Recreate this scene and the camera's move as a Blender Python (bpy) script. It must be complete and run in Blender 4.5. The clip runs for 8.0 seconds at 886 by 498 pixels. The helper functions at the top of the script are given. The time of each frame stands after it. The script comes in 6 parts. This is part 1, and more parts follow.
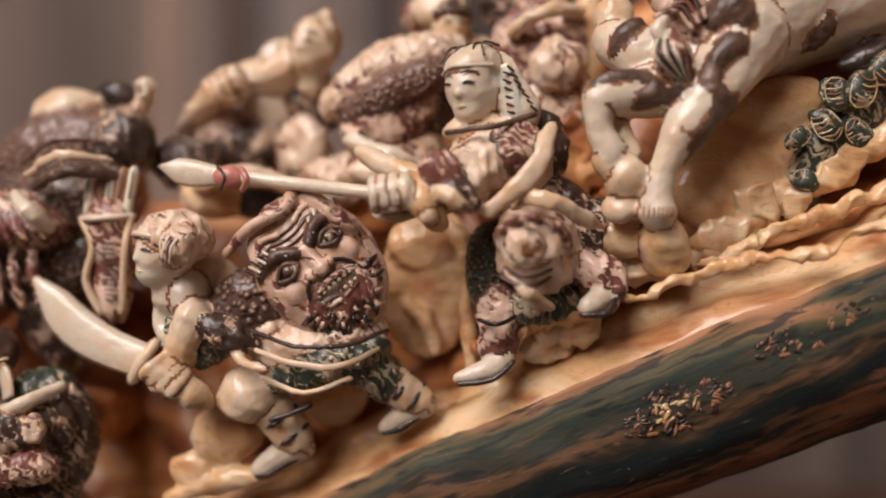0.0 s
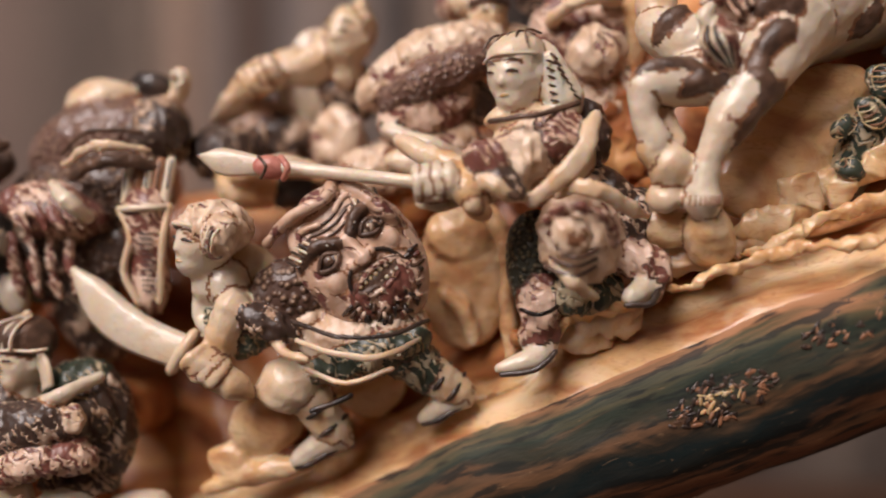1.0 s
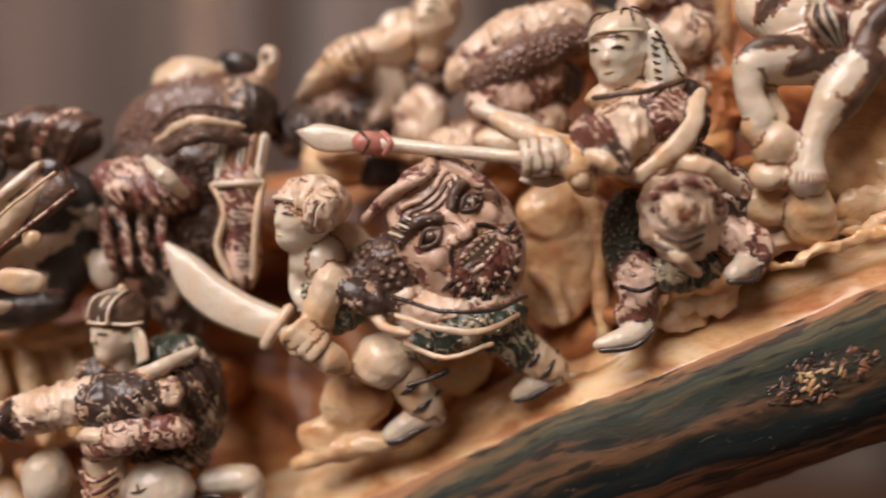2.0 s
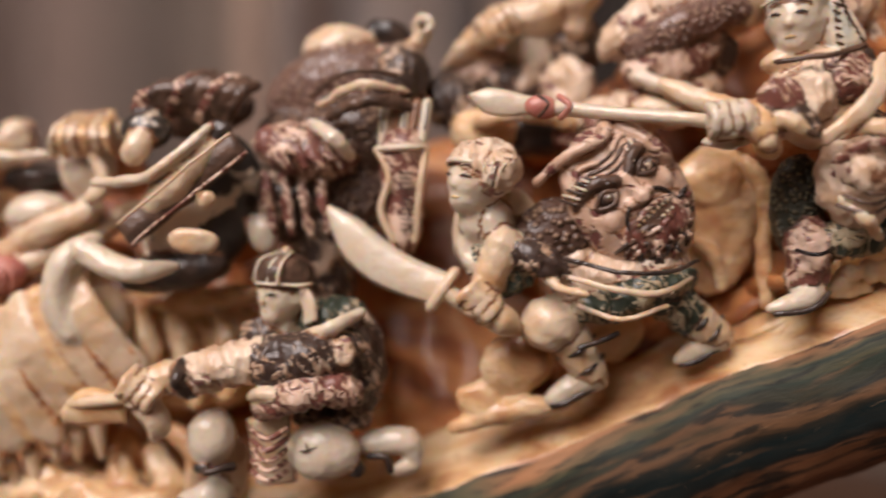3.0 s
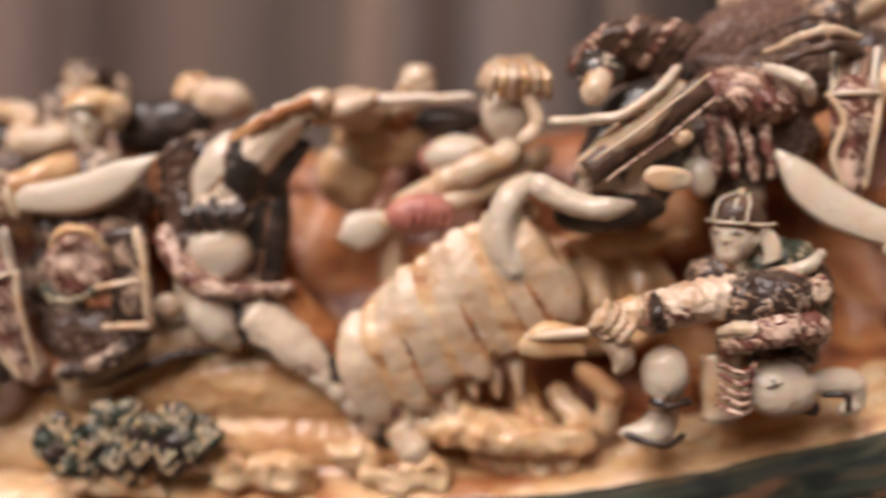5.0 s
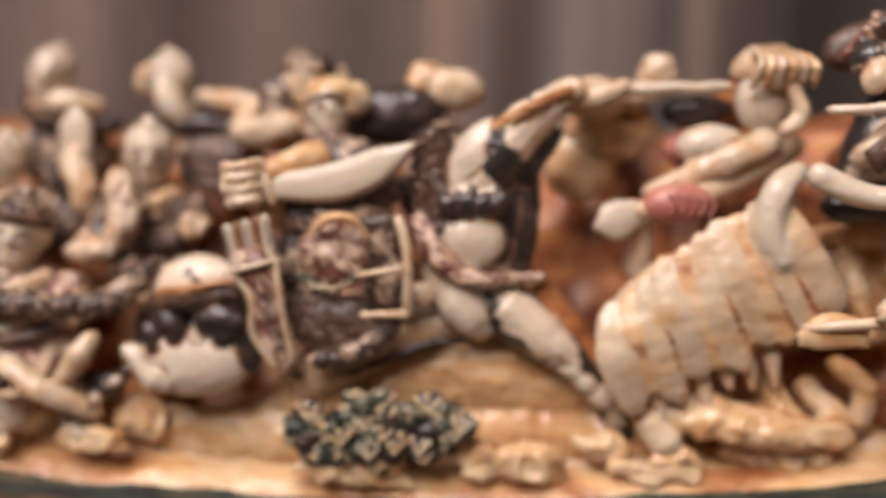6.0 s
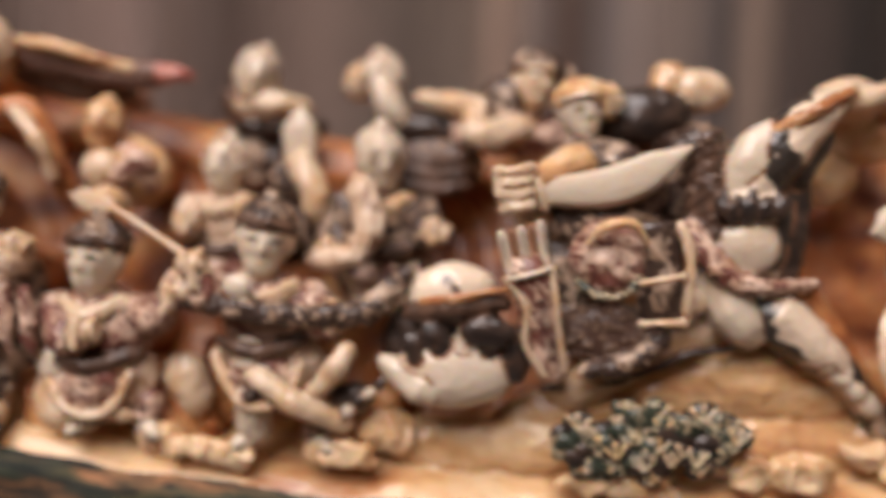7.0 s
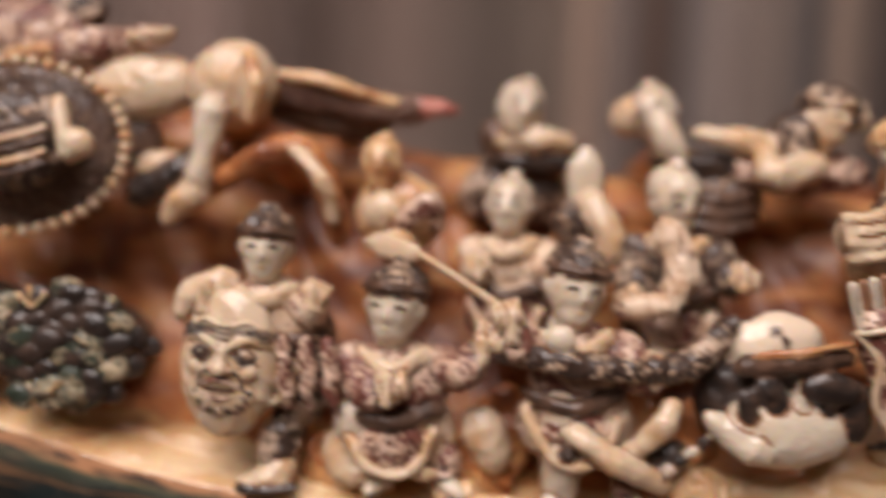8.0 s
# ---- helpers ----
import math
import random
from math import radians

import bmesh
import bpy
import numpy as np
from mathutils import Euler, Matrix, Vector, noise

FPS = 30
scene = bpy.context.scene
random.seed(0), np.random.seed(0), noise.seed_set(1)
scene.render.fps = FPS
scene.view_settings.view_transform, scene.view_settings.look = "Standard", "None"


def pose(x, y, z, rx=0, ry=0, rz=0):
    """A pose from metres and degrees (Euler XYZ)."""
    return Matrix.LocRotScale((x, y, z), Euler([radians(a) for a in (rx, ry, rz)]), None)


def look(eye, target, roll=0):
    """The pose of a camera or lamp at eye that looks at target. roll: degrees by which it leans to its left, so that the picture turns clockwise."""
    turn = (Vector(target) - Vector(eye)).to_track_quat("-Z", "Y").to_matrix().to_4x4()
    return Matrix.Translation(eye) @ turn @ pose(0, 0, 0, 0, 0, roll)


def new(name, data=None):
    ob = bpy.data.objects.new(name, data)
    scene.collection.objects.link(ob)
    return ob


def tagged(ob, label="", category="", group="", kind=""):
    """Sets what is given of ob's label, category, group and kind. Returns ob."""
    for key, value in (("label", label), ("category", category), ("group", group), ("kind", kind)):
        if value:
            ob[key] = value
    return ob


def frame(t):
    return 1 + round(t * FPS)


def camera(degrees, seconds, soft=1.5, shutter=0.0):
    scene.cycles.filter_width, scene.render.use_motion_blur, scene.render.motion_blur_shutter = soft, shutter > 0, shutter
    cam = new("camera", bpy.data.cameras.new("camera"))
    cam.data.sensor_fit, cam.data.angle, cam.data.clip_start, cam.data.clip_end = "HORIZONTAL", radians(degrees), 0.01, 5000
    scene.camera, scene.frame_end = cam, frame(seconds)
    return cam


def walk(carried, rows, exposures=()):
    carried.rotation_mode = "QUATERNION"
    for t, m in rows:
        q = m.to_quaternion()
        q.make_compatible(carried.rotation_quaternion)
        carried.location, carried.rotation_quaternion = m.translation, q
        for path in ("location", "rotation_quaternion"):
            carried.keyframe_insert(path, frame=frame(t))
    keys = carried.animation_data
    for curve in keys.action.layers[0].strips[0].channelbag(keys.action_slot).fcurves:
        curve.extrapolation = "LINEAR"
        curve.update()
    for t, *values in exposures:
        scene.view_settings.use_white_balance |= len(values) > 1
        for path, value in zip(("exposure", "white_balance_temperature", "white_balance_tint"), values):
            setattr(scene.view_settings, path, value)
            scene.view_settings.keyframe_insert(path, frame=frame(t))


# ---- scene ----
cam = camera(55.0, 8.0, soft=2.0, shutter=0.5)
cam.data.dof.use_dof = True
cam.data.dof.focus_distance = 0.195
cam.data.dof.aperture_fstop = 3.1
METRES, EYE, TILT, LEAN, TURN = 0.42, 1.0, -4.0, 0.0, 0.0
ROWS = [
    (0.0, 0.0, 0.0, 0.0, 0.0, 0.0, 0.0),
    (0.5, -0.006, 0.0015, -0.0011, 0.2, -0.1, 0.04),
    (1.0, -0.0192, 0.0029, -0.003, 0.44, -0.32, 0.03),
    (2.5, -0.1163, -0.0025, -0.0275, 0.56, -0.24, -0.8),
    (3.0, -0.1678, -0.0052, -0.0382, 0.78, -0.38, -1.05),
    (3.5, -0.2243, -0.0105, -0.0472, 0.83, -0.64, -1.33),
    (4.0, -0.2943, -0.0153, -0.0607, 0.72, -0.5, -1.71),
    (4.5, -0.3627, -0.0191, -0.0701, 0.92, -0.62, -2.0),
    (6.0, -0.5966, -0.0218, -0.0943, 2.21, -0.72, -2.75),
    (6.5, -0.6817, -0.0171, -0.0934, 1.88, -1.16, -2.58),
    (7.0, -0.784, -0.0096, -0.0978, 1.03, -0.75, -2.51),
    (7.5, -0.8809, 0.0036, -0.0941, 0.69, -0.44, -2.46),
    (8.0, -0.9864, 0.0186, -0.0812, 1.31, -0.21, -2.54),
]
walk(cam, [(t, pose(0, 0, EYE, TILT, LEAN, TURN) @ pose(METRES * x, METRES * y, METRES * z, 90 + pitch, roll, yaw)) for t, x, y, z, yaw, pitch, roll in ROWS], [(0.0, 0.04), (3.5, 0.12), (6.5, 0.06), (8.0, -0.08)])

# ---- light: a warm ceiling lamp over the table, in a closed room ----
world = bpy.data.worlds.new("world")
world.use_nodes = True
world.node_tree.nodes["Background"].inputs[0].default_value = (1.0, 0.86, 0.72, 1)
world.node_tree.nodes["Background"].inputs[1].default_value = 0.085
scene.world = world


def area_lamp(name, eye, target, size, watts, colour):
    data = bpy.data.lights.new(name, "AREA")
    data.shape, data.size, data.energy, data.color = "DISK", size, watts, colour
    ob = new(name, data)
    ob.matrix_world = look(eye, target)
    return ob


area_lamp("ceiling_lamp_light", (-0.75, -0.75, 2.18), (-0.2, 0.22, 0.95), 1.25, 44.5, (1.0, 0.893, 0.875))

# ---- materials ----
MATS = {}


def nodes_of(name, rough, coat=0.0, sss=0.0):
    m = bpy.data.materials.new(name)
    m.use_nodes = True
    n, l = m.node_tree.nodes, m.node_tree.links
    b = n["Principled BSDF"]
    b.inputs["Roughness"].default_value = rough
    b.inputs["Coat Weight"].default_value = coat
    b.inputs["Coat Roughness"].default_value = 0.12
    if sss:
        b.inputs["Subsurface Weight"].default_value = sss
        b.inputs["Subsurface Radius"].default_value = (1.0, 0.42, 0.16)
        b.inputs["Subsurface Scale"].default_value = 0.0016
    MATS[name] = m
    return m, n, l, b


def coords(n, l, stretch=(1, 1, 1)):
    c, mp = n.new("ShaderNodeTexCoord"), n.new("ShaderNodeMapping")
    mp.inputs["Scale"].default_value = stretch
    l.new(c.outputs["Object"], mp.inputs[0])
    return mp.outputs[0]


def noise_of(n, l, co, scale, detail=4.0, distort=0.0):
    t = n.new("ShaderNodeTexNoise")
    t.inputs["Scale"].default_value, t.inputs["Detail"].default_value = scale, detail
    t.inputs["Distortion"].default_value = distort
    l.new(co, t.inputs["Vector"])
    return t.outputs[0]


def cells(n, l, co, scale, feature="DISTANCE_TO_EDGE"):
    t = n.new("ShaderNodeTexVoronoi")
    t.feature = feature
    t.inputs["Scale"].default_value = scale
    l.new(co, t.inputs["Vector"])
    return t.outputs["Distance"]


def ramp(n, l, value, stops):
    r = n.new("ShaderNodeValToRGB")
    e = r.color_ramp.elements
    e.remove(e[1])
    e[0].position, e[0].color = stops[0][0], (*stops[0][1], 1)
    for p, c in stops[1:]:
        e.new(p).color = (*c, 1)
    l.new(value, r.inputs[0])
    return r.outputs[0]


def blend(n, l, fac, a, b):
    m = n.new("ShaderNodeMix")
    m.data_type = "RGBA"
    for v, s in ((fac, m.inputs[0]), (a, m.inputs[6]), (b, m.inputs[7])):
        if isinstance(v, (tuple, float)):
            s.default_value = (*v, 1) if isinstance(v, tuple) else v
        else:
            l.new(v, s)
    return m.outputs[2]


def bumped(n, l, b, height, depth, last=None):
    u = n.new("ShaderNodeBump")
    u.inputs["Strength"].default_value, u.inputs["Distance"].default_value = 1.0, depth
    l.new(height, u.inputs["Height"])
    if last:
        l.new(last, u.inputs["Normal"])
    l.new(u.outputs[0], b.inputs["Normal"])
    return u.outputs[0]


def stained(name, pale, deep, rough=0.4, scale=120, sss=0.35, low=0.4, high=0.7, relief=0.0004, coat=0.12):
    """Polished resin ivory with a stain that pools in soft patches."""
    m, n, l, b = nodes_of(name, rough, coat, sss)
    co = coords(n, l)
    f = ramp(n, l, noise_of(n, l, co, scale, 5, 0.4), [(low, (0, 0, 0)), (high, (1, 1, 1))])
    g = ramp(n, l, noise_of(n, l, co, scale * 9, 3), [(0.55, (0, 0, 0)), (0.75, (0.35, 0.35, 0.35))])
    c = blend(n, l, f, pale, deep)
    c = blend(n, l, g, c, tuple(v * 0.72 for v in deep))
    l.new(c, b.inputs["Base Color"])
    bumped(n, l, b, noise_of(n, l, co, scale * 3, 4), relief)
    return m


def inked(name, pale, ink, scale, turns=16.0, patch=90, share=0.0, spread=2.2, relief=0.0005, rough=0.4):
    """Engraved ornament: ink rubbed into dense curling cuts, closing up in some patches."""
    m, n, l, b = nodes_of(name, rough, 0.15, 0.12)
    co = coords(n, l)

    def math_node(kind, x, y):
        k = n.new("ShaderNodeMath")
        k.operation = kind
        for s, v in zip(k.inputs, (x, y)):
            if isinstance(v, float):
                s.default_value = v
            else:
                l.new(v, s)
        return k.outputs[0]

    lines = n.new("ShaderNodeTexWave")
    for key, v in (("Scale", scale), ("Distortion", turns), ("Detail", 2.0), ("Detail Scale", 1.3), ("Detail Roughness", 0.6)):
        lines.inputs[key].default_value = v
    lines.bands_direction = "DIAGONAL"
    l.new(co, lines.inputs["Vector"])
    wave = math_node("MULTIPLY_ADD", lines.outputs["Fac"], 2.0)
    wave.node.inputs[2].default_value = -1.0
    lean = math_node("MULTIPLY", math_node("SUBTRACT", noise_of(n, l, co, patch, 4, 0.6), 0.5 - share), spread * 3.0)
    total = math_node("ADD", wave, lean)
    half = math_node("MULTIPLY_ADD", total, 0.25)
    n_half = half.node
    n_half.inputs[2].default_value = 0.5
    cut = ramp(n, l, half, [(0.55, (0, 0, 0)), (0.72, (1, 1, 1))])
    tone = blend(n, l, noise_of(n, l, co, 900, 4), ink, tuple(v * 3.0 for v in ink))
    warm = blend(n, l, ramp(n, l, noise_of(n, l, co, 150, 5), [(0.4, (0, 0, 0)), (0.65, (1, 1, 1))]), pale, (pale[0] * 0.72, pale[1] * 0.6, pale[2] * 0.5))
    l.new(blend(n, l, cut, warm, tone), b.inputs["Base Color"])
    inv = ramp(n, l, half, [(0.4, (1, 1, 1)), (0.7, (0, 0, 0))])
    bumped(n, l, b, noise_of(n, l, co, 700, 3), relief * 0.3, bumped(n, l, b, inv, relief))
    return m


def scaly(name, dark, rim, scale, relief=0.0011):
    """Armour of small lapped scales: dark in the cuts, paler on each boss."""
    m, n, l, b = nodes_of(name, 0.38, 0.2, 0.0)
    co = coords(n, l)
    d = cells(n, l, co, scale, "F1")
    tone = blend(n, l, noise_of(n, l, co, 70, 3), dark, tuple(min(1, v * 2.2) for v in dark))
    l.new(blend(n, l, ramp(n, l, d, [(0.18, (0.75, 0.75, 0.75)), (0.5, (0, 0, 0))]), tone, rim), b.inputs["Base Color"])
    bumped(n, l, b, ramp(n, l, d, [(0.1, (1, 1, 1)), (0.62, (0, 0, 0))]), relief)
    return m


def piebald(name, pale, dark, scale, at=0.5):
    """Cream hide with hard-edged dark patches."""
    m, n, l, b = nodes_of(name, 0.3, 0.3, 0.2)
    co = coords(n, l)
    f = ramp(n, l, noise_of(n, l, co, scale, 5.5, 0.3), [(at - 0.012, (0, 0, 0)), (at + 0.012, (1, 1, 1))])
    p = blend(n, l, noise_of(n, l, co, 160, 4), pale, tuple(v * 0.8 for v in pale))
    k = blend(n, l, noise_of(n, l, co, 500, 4), dark, tuple(v * 2.4 for v in dark))
    l.new(blend(n, l, f, p, k), b.inputs["Base Color"])
    bumped(n, l, b, noise_of(n, l, co, 420, 4), 0.0004)
    return m


def flowing(name, pale, mid, deep, stretch, rough=0.3, coat=0.3, low=0.36):
    """Lacquered honey resin: stain that ran along the carving in soft streaks, pooled darker in places."""
    m, n, l, b = nodes_of(name, rough, coat, 0.4)
    b.inputs["Subsurface Scale"].default_value = 0.0026
    b.inputs["Specular IOR Level"].default_value = 0.4
    co = coords(n, l, stretch)
    c = ramp(n, l, noise_of(n, l, co, 2.2, 6, 1.6), [(low, pale), (low + 0.14, mid), (low + 0.3, deep)])
    fine = ramp(n, l, noise_of(n, l, coords(n, l, tuple(v * 3 for v in stretch)), 5.0, 5, 2.2), [(0.52, (0, 0, 0)), (0.74, (0.55, 0.55, 0.55))])
    c = blend(n, l, fine, c, deep)
    glow = ramp(n, l, noise_of(n, l, coords(n, l), 120, 3), [(0.55, (0, 0, 0)), (0.75, (0.5, 0.5, 0.5))])
    l.new(blend(n, l, glow, c, pale), b.inputs["Base Color"])
    bumped(n, l, b, noise_of(n, l, co, 9.0, 4), 0.0005)
    return m


stained("ivory", (0.645, 0.50, 0.355), (0.58, 0.345, 0.17), low=0.46, high=0.72, scale=95, sss=0.4, rough=0.34, coat=0.22)
stained("pale_ivory", (0.635, 0.54, 0.425), (0.62, 0.45, 0.30), low=0.5, high=0.8, rough=0.28, sss=0.4, coat=0.2)
# Amber stain of the hollow, with the recess's shade and warmth mixed in.
flowing("amber", (0.66, 0.35, 0.145), (0.46, 0.175, 0.062), (0.17, 0.05, 0.02), (9, 14, 22), 0.42, 0.12, 0.32)
flowing("rim_ivory", (0.74, 0.555, 0.355), (0.67, 0.42, 0.215), (0.40, 0.165, 0.068), (14, 20, 26))
flowing("ledge_ivory", (0.76, 0.57, 0.355), (0.68, 0.42, 0.205), (0.37, 0.145, 0.058), (7, 20, 30))
stained("line_wash", (0.30, 0.14, 0.07), (0.17, 0.07, 0.035), sss=0.0, scale=200, rough=0.4)
stained("ink_black", (0.022, 0.016, 0.014), (0.07, 0.042, 0.03), sss=0.0, scale=200, rough=0.3)
stained("ink_brown", (0.058, 0.031, 0.02), (0.15, 0.08, 0.05), sss=0.0, scale=220, rough=0.42)
stained("rose", (0.42, 0.14, 0.11), (0.58, 0.27, 0.2), sss=0.1, scale=160)
inked("maroon_robe", (0.66, 0.47, 0.36), (0.085, 0.030, 0.022), 175, 9.0, 150, 0.03, 4.6)
inked("brown_robe", (0.56, 0.41, 0.30), (0.026, 0.015, 0.011), 190, 10.0, 160, 0.09, 4.6)
inked("green_robe", (0.48, 0.40, 0.27), (0.016, 0.021, 0.014), 200, 10.0, 170, 0.08, 4.6)
inked("floral_robe", (0.73, 0.57, 0.43), (0.095, 0.034, 0.028), 165, 9.0, 130, -0.12, 4.6)
inked("mask_paint", (0.63, 0.44, 0.33), (0.085, 0.030, 0.025), 120, 8.0, 170, -0.08, 4.0)
scaly("scale_brown", (0.05, 0.026, 0.018), (0.40, 0.26, 0.17), 520)
scaly("scale_maroon", (0.085, 0.042, 0.03), (0.5, 0.33, 0.23), 640)
scaly("scale_green", (0.022, 0.022, 0.015), (0.27, 0.23, 0.14), 700)
piebald("hide_pinto", (0.82, 0.66, 0.50), (0.035, 0.014, 0.012), 60, 0.575)
piebald("hide_dark", (0.82, 0.66, 0.50), (0.022, 0.017, 0.014), 58, 0.46)


def tusk_paint():
    """Stain brushed along the tusk: tan at the lip, olive and teal below, black, then red-brown underneath."""
    m, n, l, b = nodes_of("tusk_paint", 0.6, 0.0, 0.0)
    b.inputs["Specular IOR Level"].default_value = 0.25
    band, along, flat = n.new("ShaderNodeAttribute"), n.new("ShaderNodeAttribute"), n.new("ShaderNodeCombineXYZ")
    band.attribute_name, along.attribute_name = "band", "along"
    l.new(along.outputs["Fac"], flat.inputs[0])
    l.new(band.outputs["Fac"], flat.inputs[1])

    def streak(sx, sy, detail, distort=0.6):
        mp = n.new("ShaderNodeMapping")
        mp.inputs["Scale"].default_value = (sx, sy, 1)
        l.new(flat.outputs[0], mp.inputs[0])
        return noise_of(n, l, mp.outputs[0], 1.0, detail, distort)

    shift = n.new("ShaderNodeMath")
    shift.operation = "MULTIPLY_ADD"
    shift.inputs[1].default_value = 0.75
    l.new(streak(13, 4.0, 9, 1.0), shift.inputs[0])
    off = n.new("ShaderNodeMath")
    off.operation = "SUBTRACT"
    off.inputs[1].default_value = 0.30
    l.new(band.outputs["Fac"], off.inputs[0])
    l.new(off.outputs[0], shift.inputs[2])
    land = ramp(n, l, shift.outputs[0], [(0.0, (0.54, 0.31, 0.165)), (0.19, (0.36, 0.165, 0.075)), (0.26, (0.09, 0.075, 0.037)), (0.33, (0.022, 0.032, 0.022)), (0.41, (0.035, 0.032, 0.02)), (0.45, (0.13, 0.066, 0.033)), (0.49, (0.03, 0.022, 0.014)), (0.53, (0.006, 0.012, 0.012)), (0.62, (0.008, 0.009, 0.008)), (0.67, (0.19, 0.08, 0.036)), (0.82, (0.16, 0.066, 0.032)), (0.92, (0.04, 0.022, 0.015))])
    rust = ramp(n, l, streak(38, 20, 9), [(0.56, (0, 0, 0)), (0.70, (0.5, 0.5, 0.5))])
    c = blend(n, l, rust, land, blend(n, l, streak(60, 9, 5), (0.30, 0.125, 0.05), (0.075, 0.055, 0.027)))
    soot = ramp(n, l, streak(75, 24, 12, 0.2), [(0.52, (0, 0, 0)), (0.60, (0.85, 0.85, 0.85))])
    c = blend(n, l, soot, c, (0.012, 0.014, 0.012))
    chips = ramp(n, l, streak(260, 70, 8, 1.0), [(0.66, (0, 0, 0)), (0.72, (0.3, 0.3, 0.3))])
    l.new(blend(n, l, chips, c, (0.42, 0.26, 0.14)), b.inputs["Base Color"])
    bumped(n, l, b, streak(420, 90, 6), 0.0001)


tusk_paint()


def cloth_material():
    m, n, l, b = nodes_of("curtain_cloth", 0.7)
    b.inputs["Sheen Weight"].default_value = 0.3
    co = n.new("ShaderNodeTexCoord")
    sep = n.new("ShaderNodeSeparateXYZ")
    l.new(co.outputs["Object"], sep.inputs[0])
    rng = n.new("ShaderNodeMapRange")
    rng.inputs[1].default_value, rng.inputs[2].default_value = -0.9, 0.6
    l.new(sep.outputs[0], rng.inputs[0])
    # Cloth hues across the width; the folds' light and shade are put into them.
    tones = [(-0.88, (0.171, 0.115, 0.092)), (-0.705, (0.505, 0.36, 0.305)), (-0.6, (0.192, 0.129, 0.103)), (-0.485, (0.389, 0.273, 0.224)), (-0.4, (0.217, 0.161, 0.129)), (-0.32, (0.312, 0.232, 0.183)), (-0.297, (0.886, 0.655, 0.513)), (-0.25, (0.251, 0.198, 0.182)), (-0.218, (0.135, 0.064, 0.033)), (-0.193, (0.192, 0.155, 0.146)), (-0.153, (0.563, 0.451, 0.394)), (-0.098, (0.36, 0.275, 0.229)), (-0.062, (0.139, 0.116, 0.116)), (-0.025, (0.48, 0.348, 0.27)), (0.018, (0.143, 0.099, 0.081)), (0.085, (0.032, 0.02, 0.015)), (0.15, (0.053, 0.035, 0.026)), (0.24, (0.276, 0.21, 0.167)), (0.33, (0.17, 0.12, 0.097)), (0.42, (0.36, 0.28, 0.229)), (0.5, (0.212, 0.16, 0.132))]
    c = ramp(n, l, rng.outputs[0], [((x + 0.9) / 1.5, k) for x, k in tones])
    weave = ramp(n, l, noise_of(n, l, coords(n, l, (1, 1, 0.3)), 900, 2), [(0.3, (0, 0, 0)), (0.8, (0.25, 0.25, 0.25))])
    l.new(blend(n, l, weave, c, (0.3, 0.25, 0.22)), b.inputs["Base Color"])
    bumped(n, l, b, noise_of(n, l, coords(n, l), 1500, 2), 0.0004)


cloth_material()
stained("tusk_wood", (0.12, 0.06, 0.035), (0.07, 0.035, 0.02), scale=60, sss=0.0, rough=0.35)
stained("plaster", (0.80, 0.72, 0.62), (0.74, 0.66, 0.56), scale=6, sss=0.0, rough=0.8, coat=0.0)
stained("dark_wood", (0.10, 0.05, 0.03), (0.06, 0.03, 0.018), scale=40, sss=0.0, rough=0.4)


# ---- mesh helpers, all in millimetres ----
from mathutils.bvhtree import BVHTree
MM = 0.001
NAMES = list(MATS)


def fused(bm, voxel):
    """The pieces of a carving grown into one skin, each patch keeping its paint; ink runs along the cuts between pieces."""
    me = bpy.data.meshes.new("stock")
    bm.to_mesh(me)
    tree = BVHTree.FromBMesh(bm)
    ob = new("stock", me)
    mod = ob.modifiers.new("skin", "REMESH")
    mod.mode, mod.voxel_size = "VOXEL", voxel
    skin = bpy.data.meshes.new_from_object(ob.evaluated_get(bpy.context.evaluated_depsgraph_get()))
    bpy.data.objects.remove(ob)
    bpy.data.meshes.remove(me)
    layer = bm.faces.layers.int["piece"]
    bm.faces.ensure_lookup_table()
    paint = [(f.material_index, f[layer]) for f in bm.faces]
    out = bmesh.new()
    out.from_mesh(skin)
    bpy.data.meshes.remove(skin)
    out.faces.ensure_lookup_table()
    found = [paint[tree.find_nearest(f.calc_center_median())[2]] for f in out.faces]
    for f, (k, _) in zip(out.faces, found):
        f.material_index, f.smooth = k, True
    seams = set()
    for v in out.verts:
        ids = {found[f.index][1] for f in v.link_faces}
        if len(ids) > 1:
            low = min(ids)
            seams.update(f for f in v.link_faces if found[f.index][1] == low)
    bmesh.ops.smooth_vert(out, verts=out.verts, factor=0.5, use_axis_x=True, use_axis_y=True, use_axis_z=True)
    bmesh.ops.smooth_vert(out, verts=out.verts, factor=0.4, use_axis_x=True, use_axis_y=True, use_axis_z=True)
    return out, seams


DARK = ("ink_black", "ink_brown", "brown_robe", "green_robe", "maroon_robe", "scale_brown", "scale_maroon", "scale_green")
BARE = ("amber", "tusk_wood")


